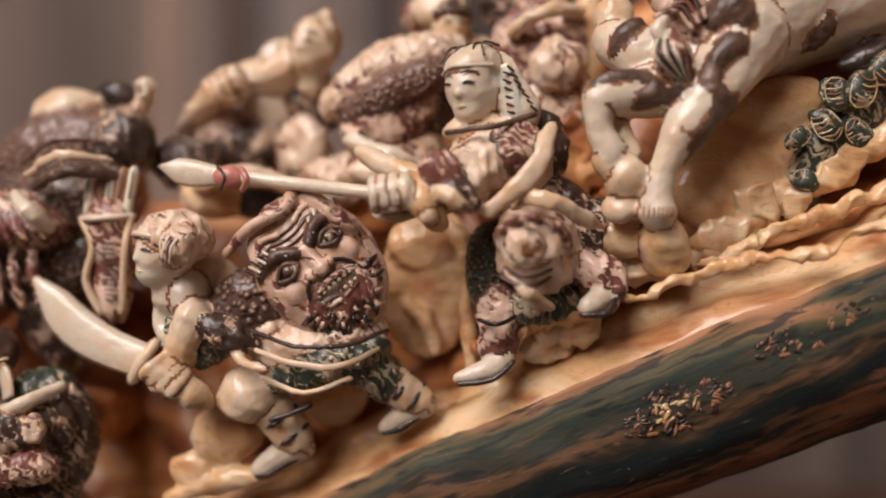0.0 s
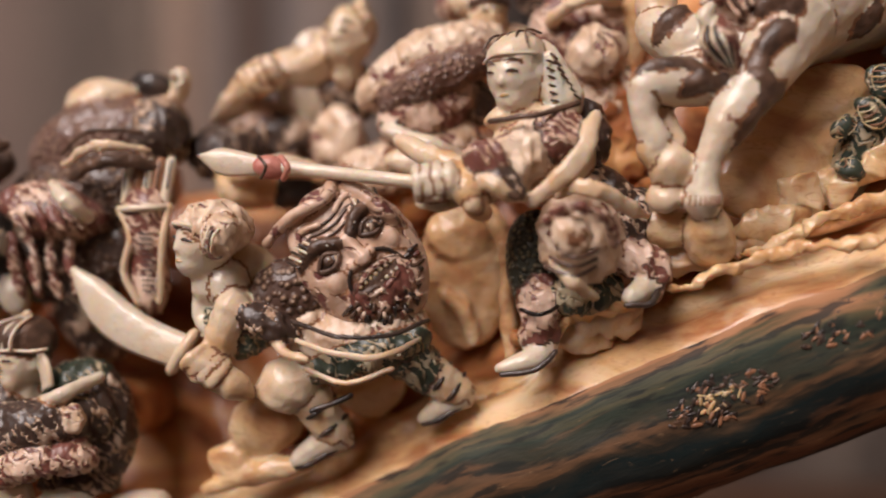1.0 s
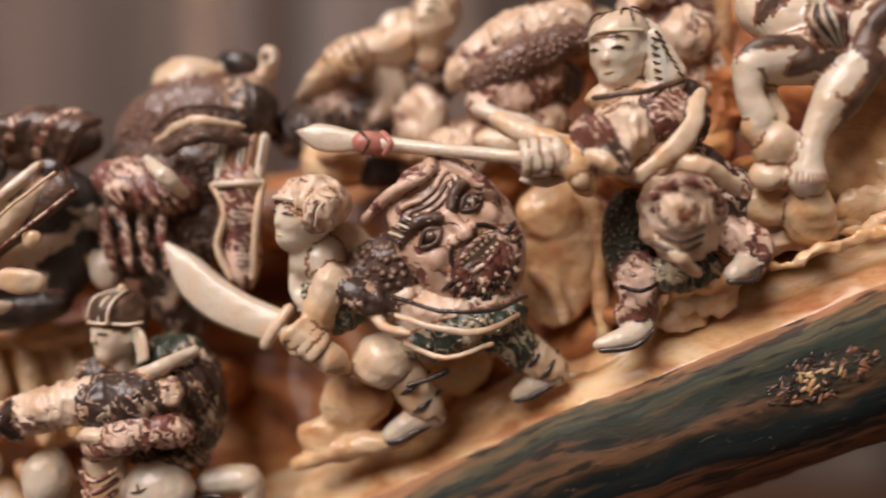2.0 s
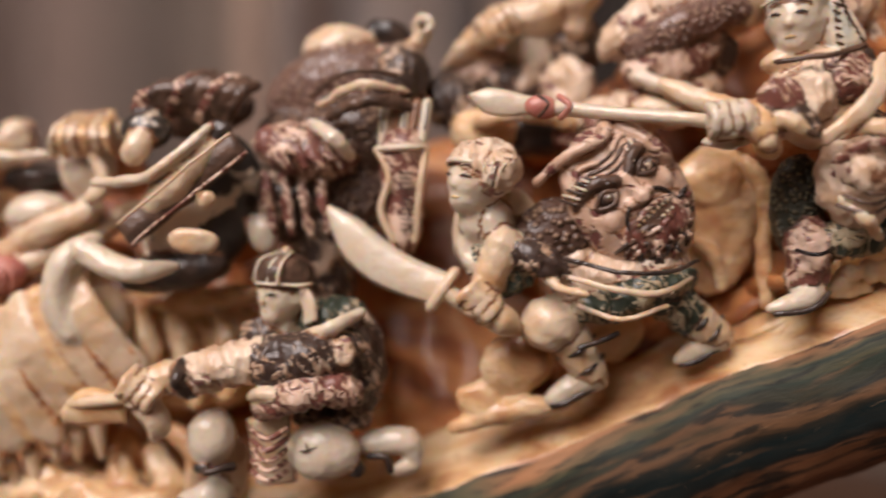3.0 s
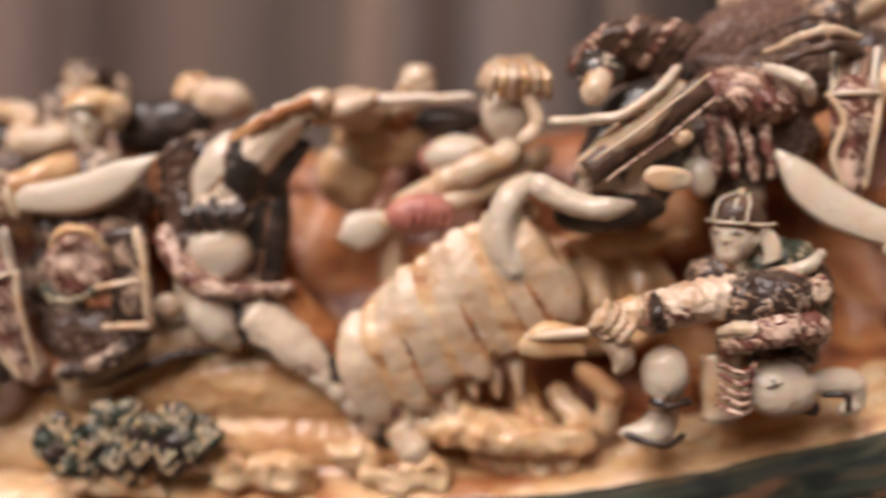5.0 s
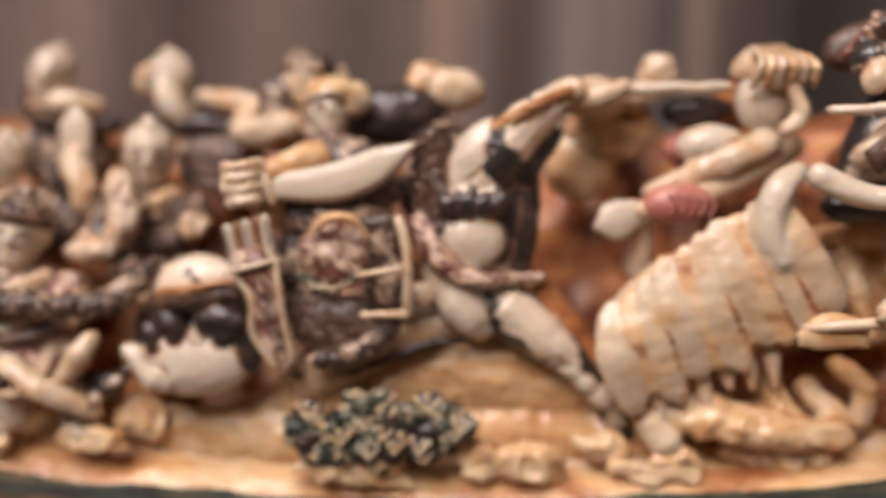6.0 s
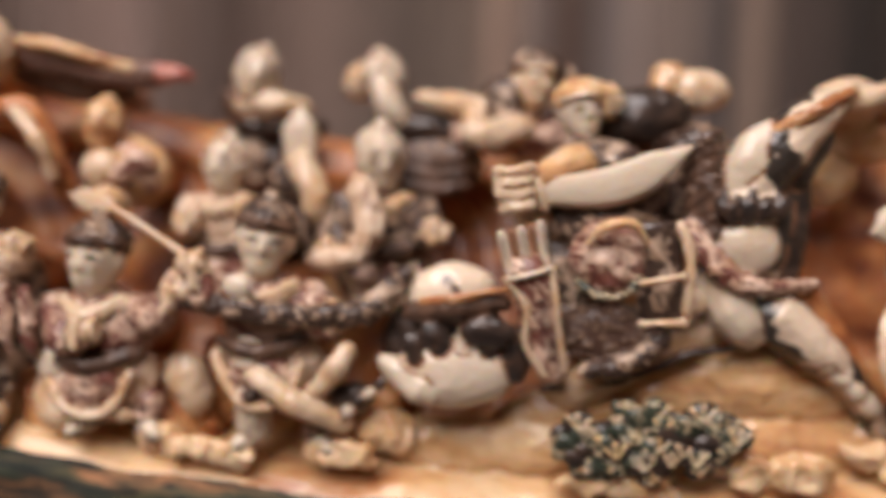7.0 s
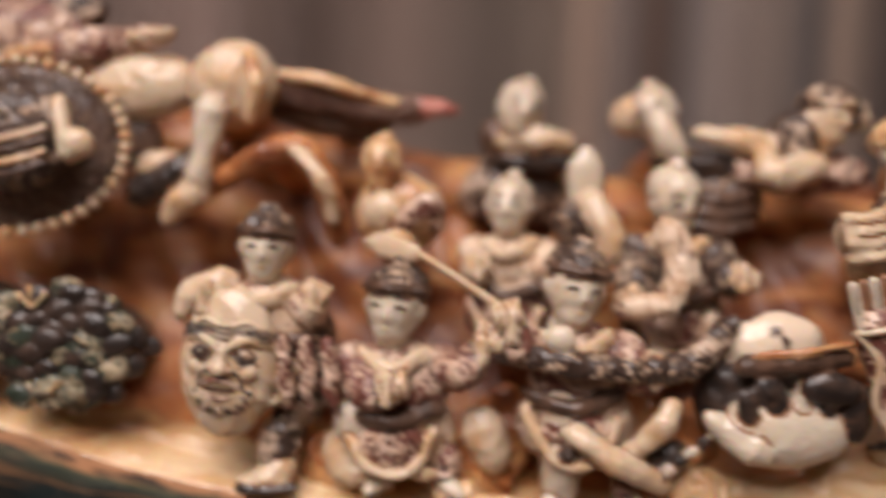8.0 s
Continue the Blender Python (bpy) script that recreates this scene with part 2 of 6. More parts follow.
class Carving:
    """Collects shaped pieces into one carved mesh; small ones stay crisp on top."""

    def __init__(self):
        self.bm, self.crisp = bmesh.new(), bmesh.new()
        self.slots = []
        self.count, self.hold = 0, False
        self.layer = self.bm.faces.layers.int.new("piece")

    def slot(self, mat):
        if mat not in self.slots:
            self.slots.append(mat)
        return self.slots.index(mat)

    def paint(self, verts, mat, bm):
        k = self.slot(mat)
        if not self.hold:
            self.count += 1
        for v in verts:
            for f in v.link_faces:
                f.material_index = k
                f.smooth = True
                if bm is self.bm:
                    f[self.layer] = self.count

    def mark(self):
        return len(self.bm.verts), len(self.crisp.verts)

    def move(self, start, m):
        for bm, n in zip((self.bm, self.crisp), start):
            for v in list(bm.verts)[n:]:
                v.co = m @ v.co

    def ball(self, c, r, mat="ivory", roll=0, yaw=0, tip=0, fine=2):
        """An ellipsoid; roll turns it clockwise as seen from the front."""
        r = (r, r, r) if isinstance(r, (int, float)) else r
        m = Matrix.Translation(c) @ Euler((radians(tip), radians(roll), radians(yaw))).to_matrix().to_4x4() @ Matrix.Diagonal((*r, 1))
        bm = self.crisp if max(r) < 1.3 else self.bm
        got = bmesh.ops.create_icosphere(bm, subdivisions=max(fine, 3 if max(r) > 3 and fine > 1 else fine) + (max(r) > 8), radius=1, matrix=m)
        self.paint(got["verts"], mat, bm)
        return got["verts"]

    def tube(self, points, radii, mat="ivory", sides=10, flat=1.0, steps=4):
        """A smooth round-ended tube through a few points; flat squeezes its depth."""
        pts = [Vector(p) for p in points]
        if isinstance(radii, (int, float)):
            radii = [radii] * len(pts)
        path = []
        for i in range(len(pts) - 1):
            a, b, c, d = pts[max(i - 1, 0)], pts[i], pts[i + 1], pts[min(i + 2, len(pts) - 1)]
            for s in range(steps):
                u = s / steps
                q = 0.5 * (2 * b + (c - a) * u + (2 * a - 5 * b + 4 * c - d) * u * u + (3 * b - a - 3 * c + d) * u ** 3)
                path.append((q, radii[i] + (radii[i + 1] - radii[i]) * u))
        path.append((pts[-1], radii[-1]))
        first, last = path[0], path[-1]
        d0, d1 = (path[0][0] - path[1][0]).normalized(), (path[-1][0] - path[-2][0]).normalized()
        path = [(first[0] + d0 * first[1] * 0.8, first[1] * 0.5)] + path + [(last[0] + d1 * last[1] * 0.8, last[1] * 0.5)]
        rings, made = [], []
        bm = self.crisp if max(radii) < 0.95 else self.bm
        for i, (p, r) in enumerate(path):
            t = (path[min(i + 1, len(path) - 1)][0] - path[max(i - 1, 0)][0]).normalized()
            side = t.cross(Vector((0, 1, 0)))
            side = side.normalized() if side.length > 0.1 else Vector((1, 0, 0))
            up = side.cross(t).normalized()
            ring = [bm.verts.new(p + side * math.cos(a) * r + up * math.sin(a) * r * flat) for a in (math.tau * k / sides for k in range(sides))]
            rings.append(ring)
            made += ring
        for a, b in zip(rings, rings[1:]):
            for k in range(sides):
                bm.faces.new((a[k], a[(k + 1) % sides], b[(k + 1) % sides], b[k]))
        bm.faces.new(rings[0][::-1])
        bm.faces.new(rings[-1])
        self.paint(made, mat, bm)
        return made

    def plate(self, a, b, wide, thick, mat="ivory", curve=0.0, belly=0.0, taper=1.0, steps=14):
        """A blade or strip from a to b: wide across, curved sideways, with a belly."""
        a, b, bm = Vector(a), Vector(b), self.crisp
        t = (b - a).normalized()
        side = t.cross(Vector((0, 1, 0))).normalized()
        length, rings, made = (b - a).length, [], []
        for i in range(steps + 1):
            u = i / steps
            p = a + (b - a) * u + side * curve * length * math.sin(math.pi * u)
            w = wide * (1 + belly * math.sin(math.pi * min(1, u * 1.15) ** 1.4)) * (1 if u < 0.7 else 1 - (1 - taper) * ((u - 0.7) / 0.3) ** 1.6)
            w = max(w, 0.05)
            out = [(-w, 0), (-w * 0.6, -thick), (w * 0.75, -thick * 0.6), (w, 0), (w * 0.75, thick * 0.6), (-w * 0.6, thick)]
            ring = [bm.verts.new(p + side * x + Vector((0, y, 0))) for x, y in out]
            rings.append(ring)
            made += ring
        for r0, r1 in zip(rings, rings[1:]):
            for k in range(6):
                bm.faces.new((r0[k], r0[(k + 1) % 6], r1[(k + 1) % 6], r1[k]))
        bm.faces.new(rings[0][::-1])
        bm.faces.new(rings[-1])
        self.paint(made, mat, bm)
        return made

    def done(self, name, label, category, group="", rough=0.5, kind="", fuse=0.75, ridge=0.0):
        """One object with its origin at the lowest middle; rough carves it unevenly."""
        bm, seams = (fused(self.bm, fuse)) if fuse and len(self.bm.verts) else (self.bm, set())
        bm.normal_update()
        cloth = {k for k, s in enumerate(self.slots) if s.endswith("_robe")}
        skin = {k for k, s in enumerate(self.slots) if s == "pale_ivory" or s.startswith("hide")}
        for v in bm.verts:
            k = v.link_faces[0].material_index if v.link_faces else -1
            if k in cloth:
                q = Vector((v.co.x * 0.30 + v.co.z * 0.12, v.co.y * 0.2, v.co.z * 0.13 - v.co.x * 0.05))
                fold = 1 - 2.4 * abs(noise.noise(q)) - 0.8 * abs(noise.noise(q * 2.7))
                v.co += v.normal * fold * 0.8
            elif k not in skin and fuse:
                q = Vector((v.co.x * 0.16 + v.co.z * 0.05, v.co.y * 0.16, v.co.z * 0.14))
                v.co += v.normal * (0.5 - 1.6 * abs(noise.noise(q))) * (0.6 + ridge)
        if rough:
            for v in bm.verts:
                q = v.co * 0.16
                v.co += noise.noise_vector(q) * rough + noise.noise_vector(q * 3.1) * rough * 0.35
            for v in self.crisp.verts:
                q = v.co * 0.16
                v.co += noise.noise_vector(q) * rough + noise.noise_vector(q * 3.1) * rough * 0.35
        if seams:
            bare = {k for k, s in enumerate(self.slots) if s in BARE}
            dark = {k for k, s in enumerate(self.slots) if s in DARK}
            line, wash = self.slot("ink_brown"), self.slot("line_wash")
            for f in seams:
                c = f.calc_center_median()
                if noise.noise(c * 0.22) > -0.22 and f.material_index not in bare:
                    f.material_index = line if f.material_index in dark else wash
        extra = bpy.data.meshes.new("crisp")
        self.crisp.to_mesh(extra)
        if len(self.crisp.verts):
            bm.from_mesh(extra)
        bpy.data.meshes.remove(extra)
        vs = bm.verts
        low = min(v.co.z for v in vs)
        mid = Vector((sum(v.co.x for v in vs) / len(vs), sum(v.co.y for v in vs) / len(vs), low))
        for v in vs:
            v.co = (v.co - mid) * MM
        bmesh.ops.recalc_face_normals(bm, faces=bm.faces)
        me = bpy.data.meshes.new(name)
        bm.to_mesh(me)
        bm.free()
        for s in self.slots:
            me.materials.append(MATS[s])
        ob = new(name, me)
        ob.location = mid * MM
        return tagged(ob, label, category, group, kind)


def assemble(name, label, category, group, pieces):
    """A thing of several carved parts under an empty at its base."""
    made = [p[2].done(p[0], p[1], "", "", 0.12, fuse=p[3] if len(p) > 3 else 0) for p in pieces]
    base = min(made, key=lambda o: o.location.z).location.copy()
    thing = tagged(new(name), label, category, group)
    thing.location = base
    for o in made:
        o.location -= base
        o.parent = thing
    return thing


# ---- room, curtain, table ----
def box(name, lo, hi, mat, label, category, kind="structure", bevel=0.0):
    bm = bmesh.new()
    bmesh.ops.create_cube(bm, size=1, matrix=Matrix.Translation((Vector(lo) + Vector(hi)) / 2) @ Matrix.Diagonal((*(Vector(hi) - Vector(lo)), 1)))
    if bevel:
        bmesh.ops.bevel(bm, geom=bm.edges[:], offset=bevel, segments=2, affect="EDGES")
    me = bpy.data.meshes.new(name)
    bm.to_mesh(me)
    bm.free()
    me.materials.append(MATS[mat])
    return tagged(new(name, me), label, category, "", kind)


box("floor", (-2.5, -2.5, -0.06), (2.2, 1.6, 0.0), "dark_wood", "dark brown wooden floor of the room", "floor")
box("ceiling", (-2.5, -2.5, 2.6), (2.2, 1.6, 2.66), "plaster", "plain pale plaster ceiling of the room", "ceiling")
box("wall_north", (-2.5, 1.6, 0.0), (2.2, 1.7, 2.6), "plaster", "plain beige plaster wall behind the curtain", "wall")
box("wall_south", (-2.5, -2.6, 0.0), (2.2, -2.5, 2.6), "plaster", "plain beige plaster wall", "wall")
box("wall_east", (2.2, -2.5, 0.0), (2.3, 1.6, 2.6), "plaster", "plain beige plaster wall", "wall")
box("wall_west", (-2.6, -2.5, 0.0), (-2.5, 1.6, 2.6), "plaster", "plain beige plaster wall", "wall")


def curtain(x0, x1, y, z0, z1, mat, label):
    bm, thick = bmesh.new(), 0.004
    n = int((x1 - x0) / 0.006)
    cols = []
    for i in range(n + 1):
        x = x0 + (x1 - x0) * i / n
        w = x * 62 + 2.2 * math.sin(x * 9.0) + 1.3 * math.sin(x * 23 + 1)
        d = 0.009 * math.sin(w) + 0.008 * math.sin(w * 0.43 + 2) + 0.002 * math.sin(w * 2.1)
        col = []
        for k in range(9):
            z = z0 + (z1 - z0) * k / 8
            s = 1 + 0.18 * math.sin(k * 0.9 + x * 3)
            col.append(bm.verts.new((x + 0.02 * math.sin(k * 0.55 + x * 5) - 0.03 * (z - 1.0), y + d * s, z)))
        cols.append(col)
    for a, b in zip(cols, cols[1:]):
        for k in range(8):
            f = bm.faces.new((a[k], b[k], b[k + 1], a[k + 1]))
            f.smooth = True
    bmesh.ops.solidify(bm, geom=bm.faces[:], thickness=thick)
    me = bpy.data.meshes.new("curtain")
    bm.to_mesh(me)
    bm.free()
    me.materials.append(MATS[mat])
    return tagged(new("curtain", me), label, "curtain", "", "")


curtain(-2.3, 2.0, 0.92, 0.02, 2.55, "curtain_cloth", "taupe fabric curtain hanging in soft folds, with painted fold shading")


# ---- the tusk ----
def rim(x):
    """Depth and height of the ledge's front edge along the tusk, in millimetres."""
    z = np.interp(x, [-760, -650, -543, -500, -443, -372, -254, -151, -103, -62, -20, 42, 98, 180, 260], [970, 926, 896, 886, 878.5, 871, 873, 884, 896.5, 910, 932, 964, 988, 1025, 1062])
    y = np.interp(x, [-760, -543, -443, -372, -254, -151, -62, -20, 42, 98, 260], [262, 240, 232, 230, 226, 223, 217, 211, 196, 188, 176])
    return float(y), float(z)


def tusk():
    bm = bmesh.new()
    outer = [(0, 0), (-3.5, -3), (-6, -9), (-7.5, -18), (-6, -29), (0, -38.5), (11, -46), (28, -50), (52, -46), (74, -30), (86, -8), (88, 18), (92, 48), (88, 72), (76, 86), (63, 84), (53, 72), (46, 55), (41, 38), (36, 24), (28, 13), (17, 6), (7, 2.5)]
    fine = []
    for i, p in enumerate(outer):
        q = outer[(i + 1) % len(outer)]
        far = 6 <= i <= 13
        for s in range(2 if far else 4):
            u = s / (2 if far else 4)
            fine.append((p[0] + (q[0] - p[0]) * u, p[1] + (q[1] - p[1]) * u, i))
    xs = np.arange(-760, 261, 2.0)
    smooth = lambda x: np.mean([rim(x + d) for d in range(-24, 25, 4)], axis=0)
    rings = []
    for x in xs:
        y, z = smooth(float(x))
        tall = 1.0 + 0.16 * min(1.0, max(0.0, (-30 - float(x)) / 90))
        ring = []
        for dy, dz, i in fine:
            near = 8.0 * min(1.0, max(0.0, (float(x) + 40) / 60)) - 10.0 * min(1.0, max(0.0, (-270 - float(x)) / 50)) if 16 <= i <= 20 else 0.0
            p = Vector((float(x), y + dy - near, z + dz * (tall if dz > 0 else 1.0)))
            q = p * 0.05
            amount = 3.0 if i >= 16 and i < 22 else 1.1
            p += noise.noise_vector(q) * amount + noise.noise_vector(q * 2.6) * amount * 0.45 + noise.noise_vector(q * 7) * 0.35
            if 16 <= i < 22:
                p.y -= 3.5 * (1 - 2.5 * abs(noise.noise(Vector((p.x * 0.055 + p.z * 0.03, 3.1, p.z * 0.018)))))
            ring.append(bm.verts.new(p * MM))
        rings.append(ring)
    m = len(fine)
    for a, b in zip(rings, rings[1:]):
        for k in range(m):
            f = bm.faces.new((a[k], b[k], b[(k + 1) % m], a[(k + 1) % m]))
            f.smooth = True
            i = fine[k][2]
            f.material_index = 0 if 1 <= i <= 13 else (2 if i in (0, 22, 21) else 1)
    bm.faces.new(rings[0])
    bm.faces.new(rings[-1][::-1])
    bmesh.ops.recalc_face_normals(bm, faces=bm.faces)
    me = bpy.data.meshes.new("body")
    bm.to_mesh(me)
    bm.free()
    mark = me.attributes.new("band", "FLOAT", "POINT")
    one = [min(1.0, (i + s) / 7.5) for i, s in ((f[2], 0.25 * (k % 4)) for k, f in enumerate(fine))]
    mark.data.foreach_set("value", one * len(rings))
    mark = me.attributes.new("along", "FLOAT", "POINT")
    mark.data.foreach_set("value", [float(x) * MM for x in xs for _ in fine])
    for k in ("tusk_paint", "amber", "ledge_ivory"):
        me.materials.append(MATS[k])
    thing = tagged(new("carved_tusk"), "curved resin tusk, amber carved hollow, dark green painted underside", "tusk")
    new("body", me).parent = thing
    return thing


TUSK = tusk()


def band_relief(name, label, x, u, turn, pieces):
    """A low raised ornament on the painted band; u runs down the band in millimetres."""
    f = Carving()
    slope = math.atan2(rim(x + 15)[1] - rim(x - 15)[1], 30)
    for a, d, r, mat in pieces:
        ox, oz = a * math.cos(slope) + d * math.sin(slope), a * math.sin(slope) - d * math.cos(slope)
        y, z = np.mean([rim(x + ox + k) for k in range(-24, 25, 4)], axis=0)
        z0 = float(np.mean([rim(x + k)[1] for k in range(-24, 25, 4)]))
        drop = u + d / math.cos(slope)
        front = float(np.interp(drop, [0, 3, 9, 18, 29, 38.5, 46], [0, -3.5, -6, -7.5, -6, 0, 11]))
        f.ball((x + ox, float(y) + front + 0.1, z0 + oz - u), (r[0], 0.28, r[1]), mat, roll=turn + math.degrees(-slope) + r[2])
    ob = f.done(name, label, "", "", 0.15, fuse=0)
    ob.parent = TUSK
    return ob


# ---- carving helpers ----
def root(f, c, r, far=45, mat="amber"):
    """The uncut stock behind a figure, which joins it to the tusk."""
    c = Vector(c)
    f.tube([c + Vector((0, r * 0.9, 0)), c + Vector((0, r * 0.9 + far * 0.4, -2)), c + Vector((0, far + 2, -6))], [r * 0.4, r, r], mat, 10)


def head(f, c, r, yaw=0, roll=0, hat="wrap", skin="pale_ivory", cloth="maroon_robe", tip=0):
    """A plain carved head with a hat; r is half the face's height."""
    start = f.mark()
    f.count, f.hold = f.count + 1, True
    f.ball((0, 0, 0.05 * r), (0.74 * r, 0.8 * r, 0.95 * r), skin, fine=3)
    f.ball((0, -0.22 * r, -0.5 * r), (0.5 * r, 0.5 * r, 0.48 * r), skin)
    f.tube([(0, -0.74 * r, 0.2 * r), (0, -0.80 * r, -0.16 * r)], [0.06 * r, 0.12 * r], skin, 8)
    f.tube([(-0.2 * r, -0.62 * r, -0.5 * r), (0, -0.7 * r, -0.47 * r), (0.2 * r, -0.62 * r, -0.5 * r)], [0.03 * r, 0.06 * r, 0.03 * r], "rim_ivory", 6)
    for s in (-1, 1):
        f.tube([(s * 0.16 * r, -0.80 * r, 0.34 * r), (s * 0.34 * r, -0.74 * r, 0.40 * r), (s * 0.54 * r, -0.57 * r, 0.33 * r)], [0.018 * r, 0.032 * r, 0.014 * r], "ink_brown", 6)
        f.tube([(s * 0.18 * r, -0.79 * r, 0.1 * r), (s * 0.32 * r, -0.76 * r, 0.13 * r), (s * 0.48 * r, -0.65 * r, 0.09 * r)], [0.018 * r, 0.042 * r, 0.014 * r], "ink_black", 6)
        f.ball((s * 0.72 * r, 0.05 * r, 0.0), (0.13 * r, 0.2 * r, 0.26 * r), skin)
    f.tube([(0, 0.1 * r, -0.6 * r), (0, 0.25 * r, -1.25 * r)], [0.45 * r, 0.5 * r], skin)
    f.hold = False
    if hat == "wrap":
        f.ball((0, 0.14 * r, 0.5 * r), (0.84 * r, 0.88 * r, 0.7 * r), skin, fine=3)
        for k in range(5):
            a = -0.6 + k * 0.3
            f.tube([(a * r * 1.1, -0.5 * r, 0.75 * r), (a * r * 0.8, -0.2 * r, 1.14 * r), (a * r * 0.7 + 0.2 * r, 0.4 * r, 1.1 * r)], 0.035 * r, "ink_brown", 6)
        f.tube([(-0.8 * r, -0.25 * r, 0.48 * r), (0, -0.80 * r, 0.54 * r), (0.8 * r, -0.25 * r, 0.5 * r)], 0.05 * r, skin, 8)
        f.plate((0.72 * r, 0.2 * r, 0.5 * r), (0.95 * r, 0.25 * r, -0.9 * r), 0.34 * r, 0.16 * r, skin, 0.08)
        for k in range(6):
            z = 0.3 * r - k * 0.2 * r
            f.tube([(0.98 * r, -0.02 * r, z), (1.16 * r, 0.2 * r, z - 0.1 * r)], 0.035 * r, "ink_brown", 6)
    elif hat == "scarf":
        f.ball((0.1 * r, 0.25 * r, 0.45 * r), (0.95 * r, 1.0 * r, 0.72 * r), cloth, fine=3)
        f.tube([(-0.75 * r, -0.3 * r, 0.4 * r), (-0.1 * r, -0.84 * r, 0.5 * r), (0.75 * r, -0.3 * r, 0.45 * r)], 0.09 * r, skin, 8)
        f.ball((0.95 * r, -0.1 * r, 0.3 * r), (0.5 * r, 0.4 * r, 0.62 * r), cloth, roll=20)
        for k in range(5):
            q = 0.18 * k
            f.tube([(0.65 * r + q * r, -0.38 * r, 0.68 * r - q * 0.2 * r), (0.78 * r + q * 0.8 * r, -0.52 * r, 0.3 * r), (0.85 * r + q * 0.5 * r, -0.42 * r, -0.12 * r)], 0.035 * r, "ink_brown" if k % 2 else skin, 6)
    elif hat == "helm":
        f.ball((0, 0.12 * r, 0.62 * r), (0.86 * r, 0.92 * r, 0.8 * r), cloth, fine=3)
        f.tube([(-0.92 * r, -0.28 * r, 0.42 * r), (0, -0.92 * r, 0.45 * r), (0.95 * r, -0.25 * r, 0.5 * r), (1.2 * r, 0.1 * r, 0.58 * r)], 0.06 * r, "pale_ivory", 8)
        for s in (-0.5, 0.12, 0.6):
            f.tube([(s * r, -0.74 * r, 0.5 * r), (s * r * 0.9, -0.6 * r, 1.1 * r), (s * r * 0.4, 0.1 * r, 1.45 * r)], 0.06 * r, "pale_ivory", 6)
        f.ball((0, 0.1 * r, 1.5 * r), 0.14 * r, "ivory")
        f.plate((0.75 * r, 0.1 * r, 0.3 * r), (1.25 * r, 0.2 * r, -0.7 * r), 0.32 * r, 0.12 * r, "pale_ivory", 0.15)
    elif hat == "band":
        f.ball((0, 0.2 * r, 0.48 * r), (0.82 * r, 0.86 * r, 0.66 * r), cloth, fine=3)
        f.tube([(-0.8 * r, -0.2 * r, 0.5 * r), (0, -0.82 * r, 0.56 * r), (0.8 * r, -0.2 * r, 0.5 * r)], 0.11 * r, "ink_brown", 8)
        f.ball((0, 0.1 * r, 1.15 * r), (0.3 * r, 0.3 * r, 0.24 * r), cloth)
    elif hat == "bare":
        f.ball((0, 0.2 * r, 0.35 * r), (0.78 * r, 0.8 * r, 0.72 * r), skin, fine=3)
        f.ball((0.1 * r, 0.2 * r, 1.05 * r), (0.28 * r, 0.28 * r, 0.22 * r), skin)
    m = Matrix.Translation(c) @ Matrix.Rotation(radians(roll), 4, "Y") @ Matrix.Rotation(radians(yaw), 4, "Z") @ Matrix.Rotation(radians(tip), 4, "X")
    f.move(start, m)


def fist(f, c, r, roll=0, mat="pale_ivory"):
    """A closed hand: palm, four curled fingers, thumb."""
    start = f.mark()
    f.ball((0, 0.2 * r, 0), (0.95 * r, 0.7 * r, 0.8 * r), mat)
    for k in range(4):
        x = (-0.72 + 0.48 * k) * r
        f.tube([(x, 0, 0.75 * r), (x, -0.75 * r, 0.45 * r), (x, -0.85 * r, -0.25 * r), (x, -0.3 * r, -0.6 * r)], 0.25 * r, mat, 8)
    f.tube([(-0.7 * r, -0.2 * r, -0.55 * r), (0.1 * r, -0.75 * r, -0.62 * r)], [0.28 * r, 0.2 * r], mat, 8)
    m = Matrix.Translation(c) @ Matrix.Rotation(radians(roll), 4, "Y")
    f.move(start, m)


def boot(f, ankle, heel, toe, r, leg="maroon_robe", shoe="pale_ivory"):
    """A wrapped shin, two dark straps, and a shoe with an inked sole."""
    a, h, t = Vector(ankle), Vector(heel), Vector(toe)
    f.tube([a, h], [r, r * 0.85], leg)
    for u in (0.3, 0.75):
        p = a.lerp(h, u)
        s = (h - a).normalized().cross(Vector((0, 1, 0)))
        f.tube([p + s * r * 0.95, p + Vector((0, -r * 1.02, 0)), p - s * r * 0.95], r * 0.12, "ink_black", 6)
    f.tube([h, h.lerp(t, 0.6), t], [r * 0.8, r * 0.62, r * 0.42], shoe)
    d = Vector((0, 0, -r * 0.5))
    f.tube([h + d + Vector((0, -r * 0.4, 0)), h.lerp(t, 0.6) + d + Vector((0, -r * 0.4, 0)), t + d * 0.5 + Vector((0, -r * 0.2, 0))], r * 0.16, "ink_black", 6)


def folds(f, a, b, side, count, r, mat, sag=0.0):
    """A row of raised cloth folds between two lines."""
    a, b, side = Vector(a), Vector(b), Vector(side)
    for k in range(count):
        o = side * (k / max(1, count - 1))
        m = (a + b) / 2 + o + Vector((0, -1, -sag))
        f.tube([a + o, m, b + o], [r * 0.7, r, r * 0.6], mat, 8)


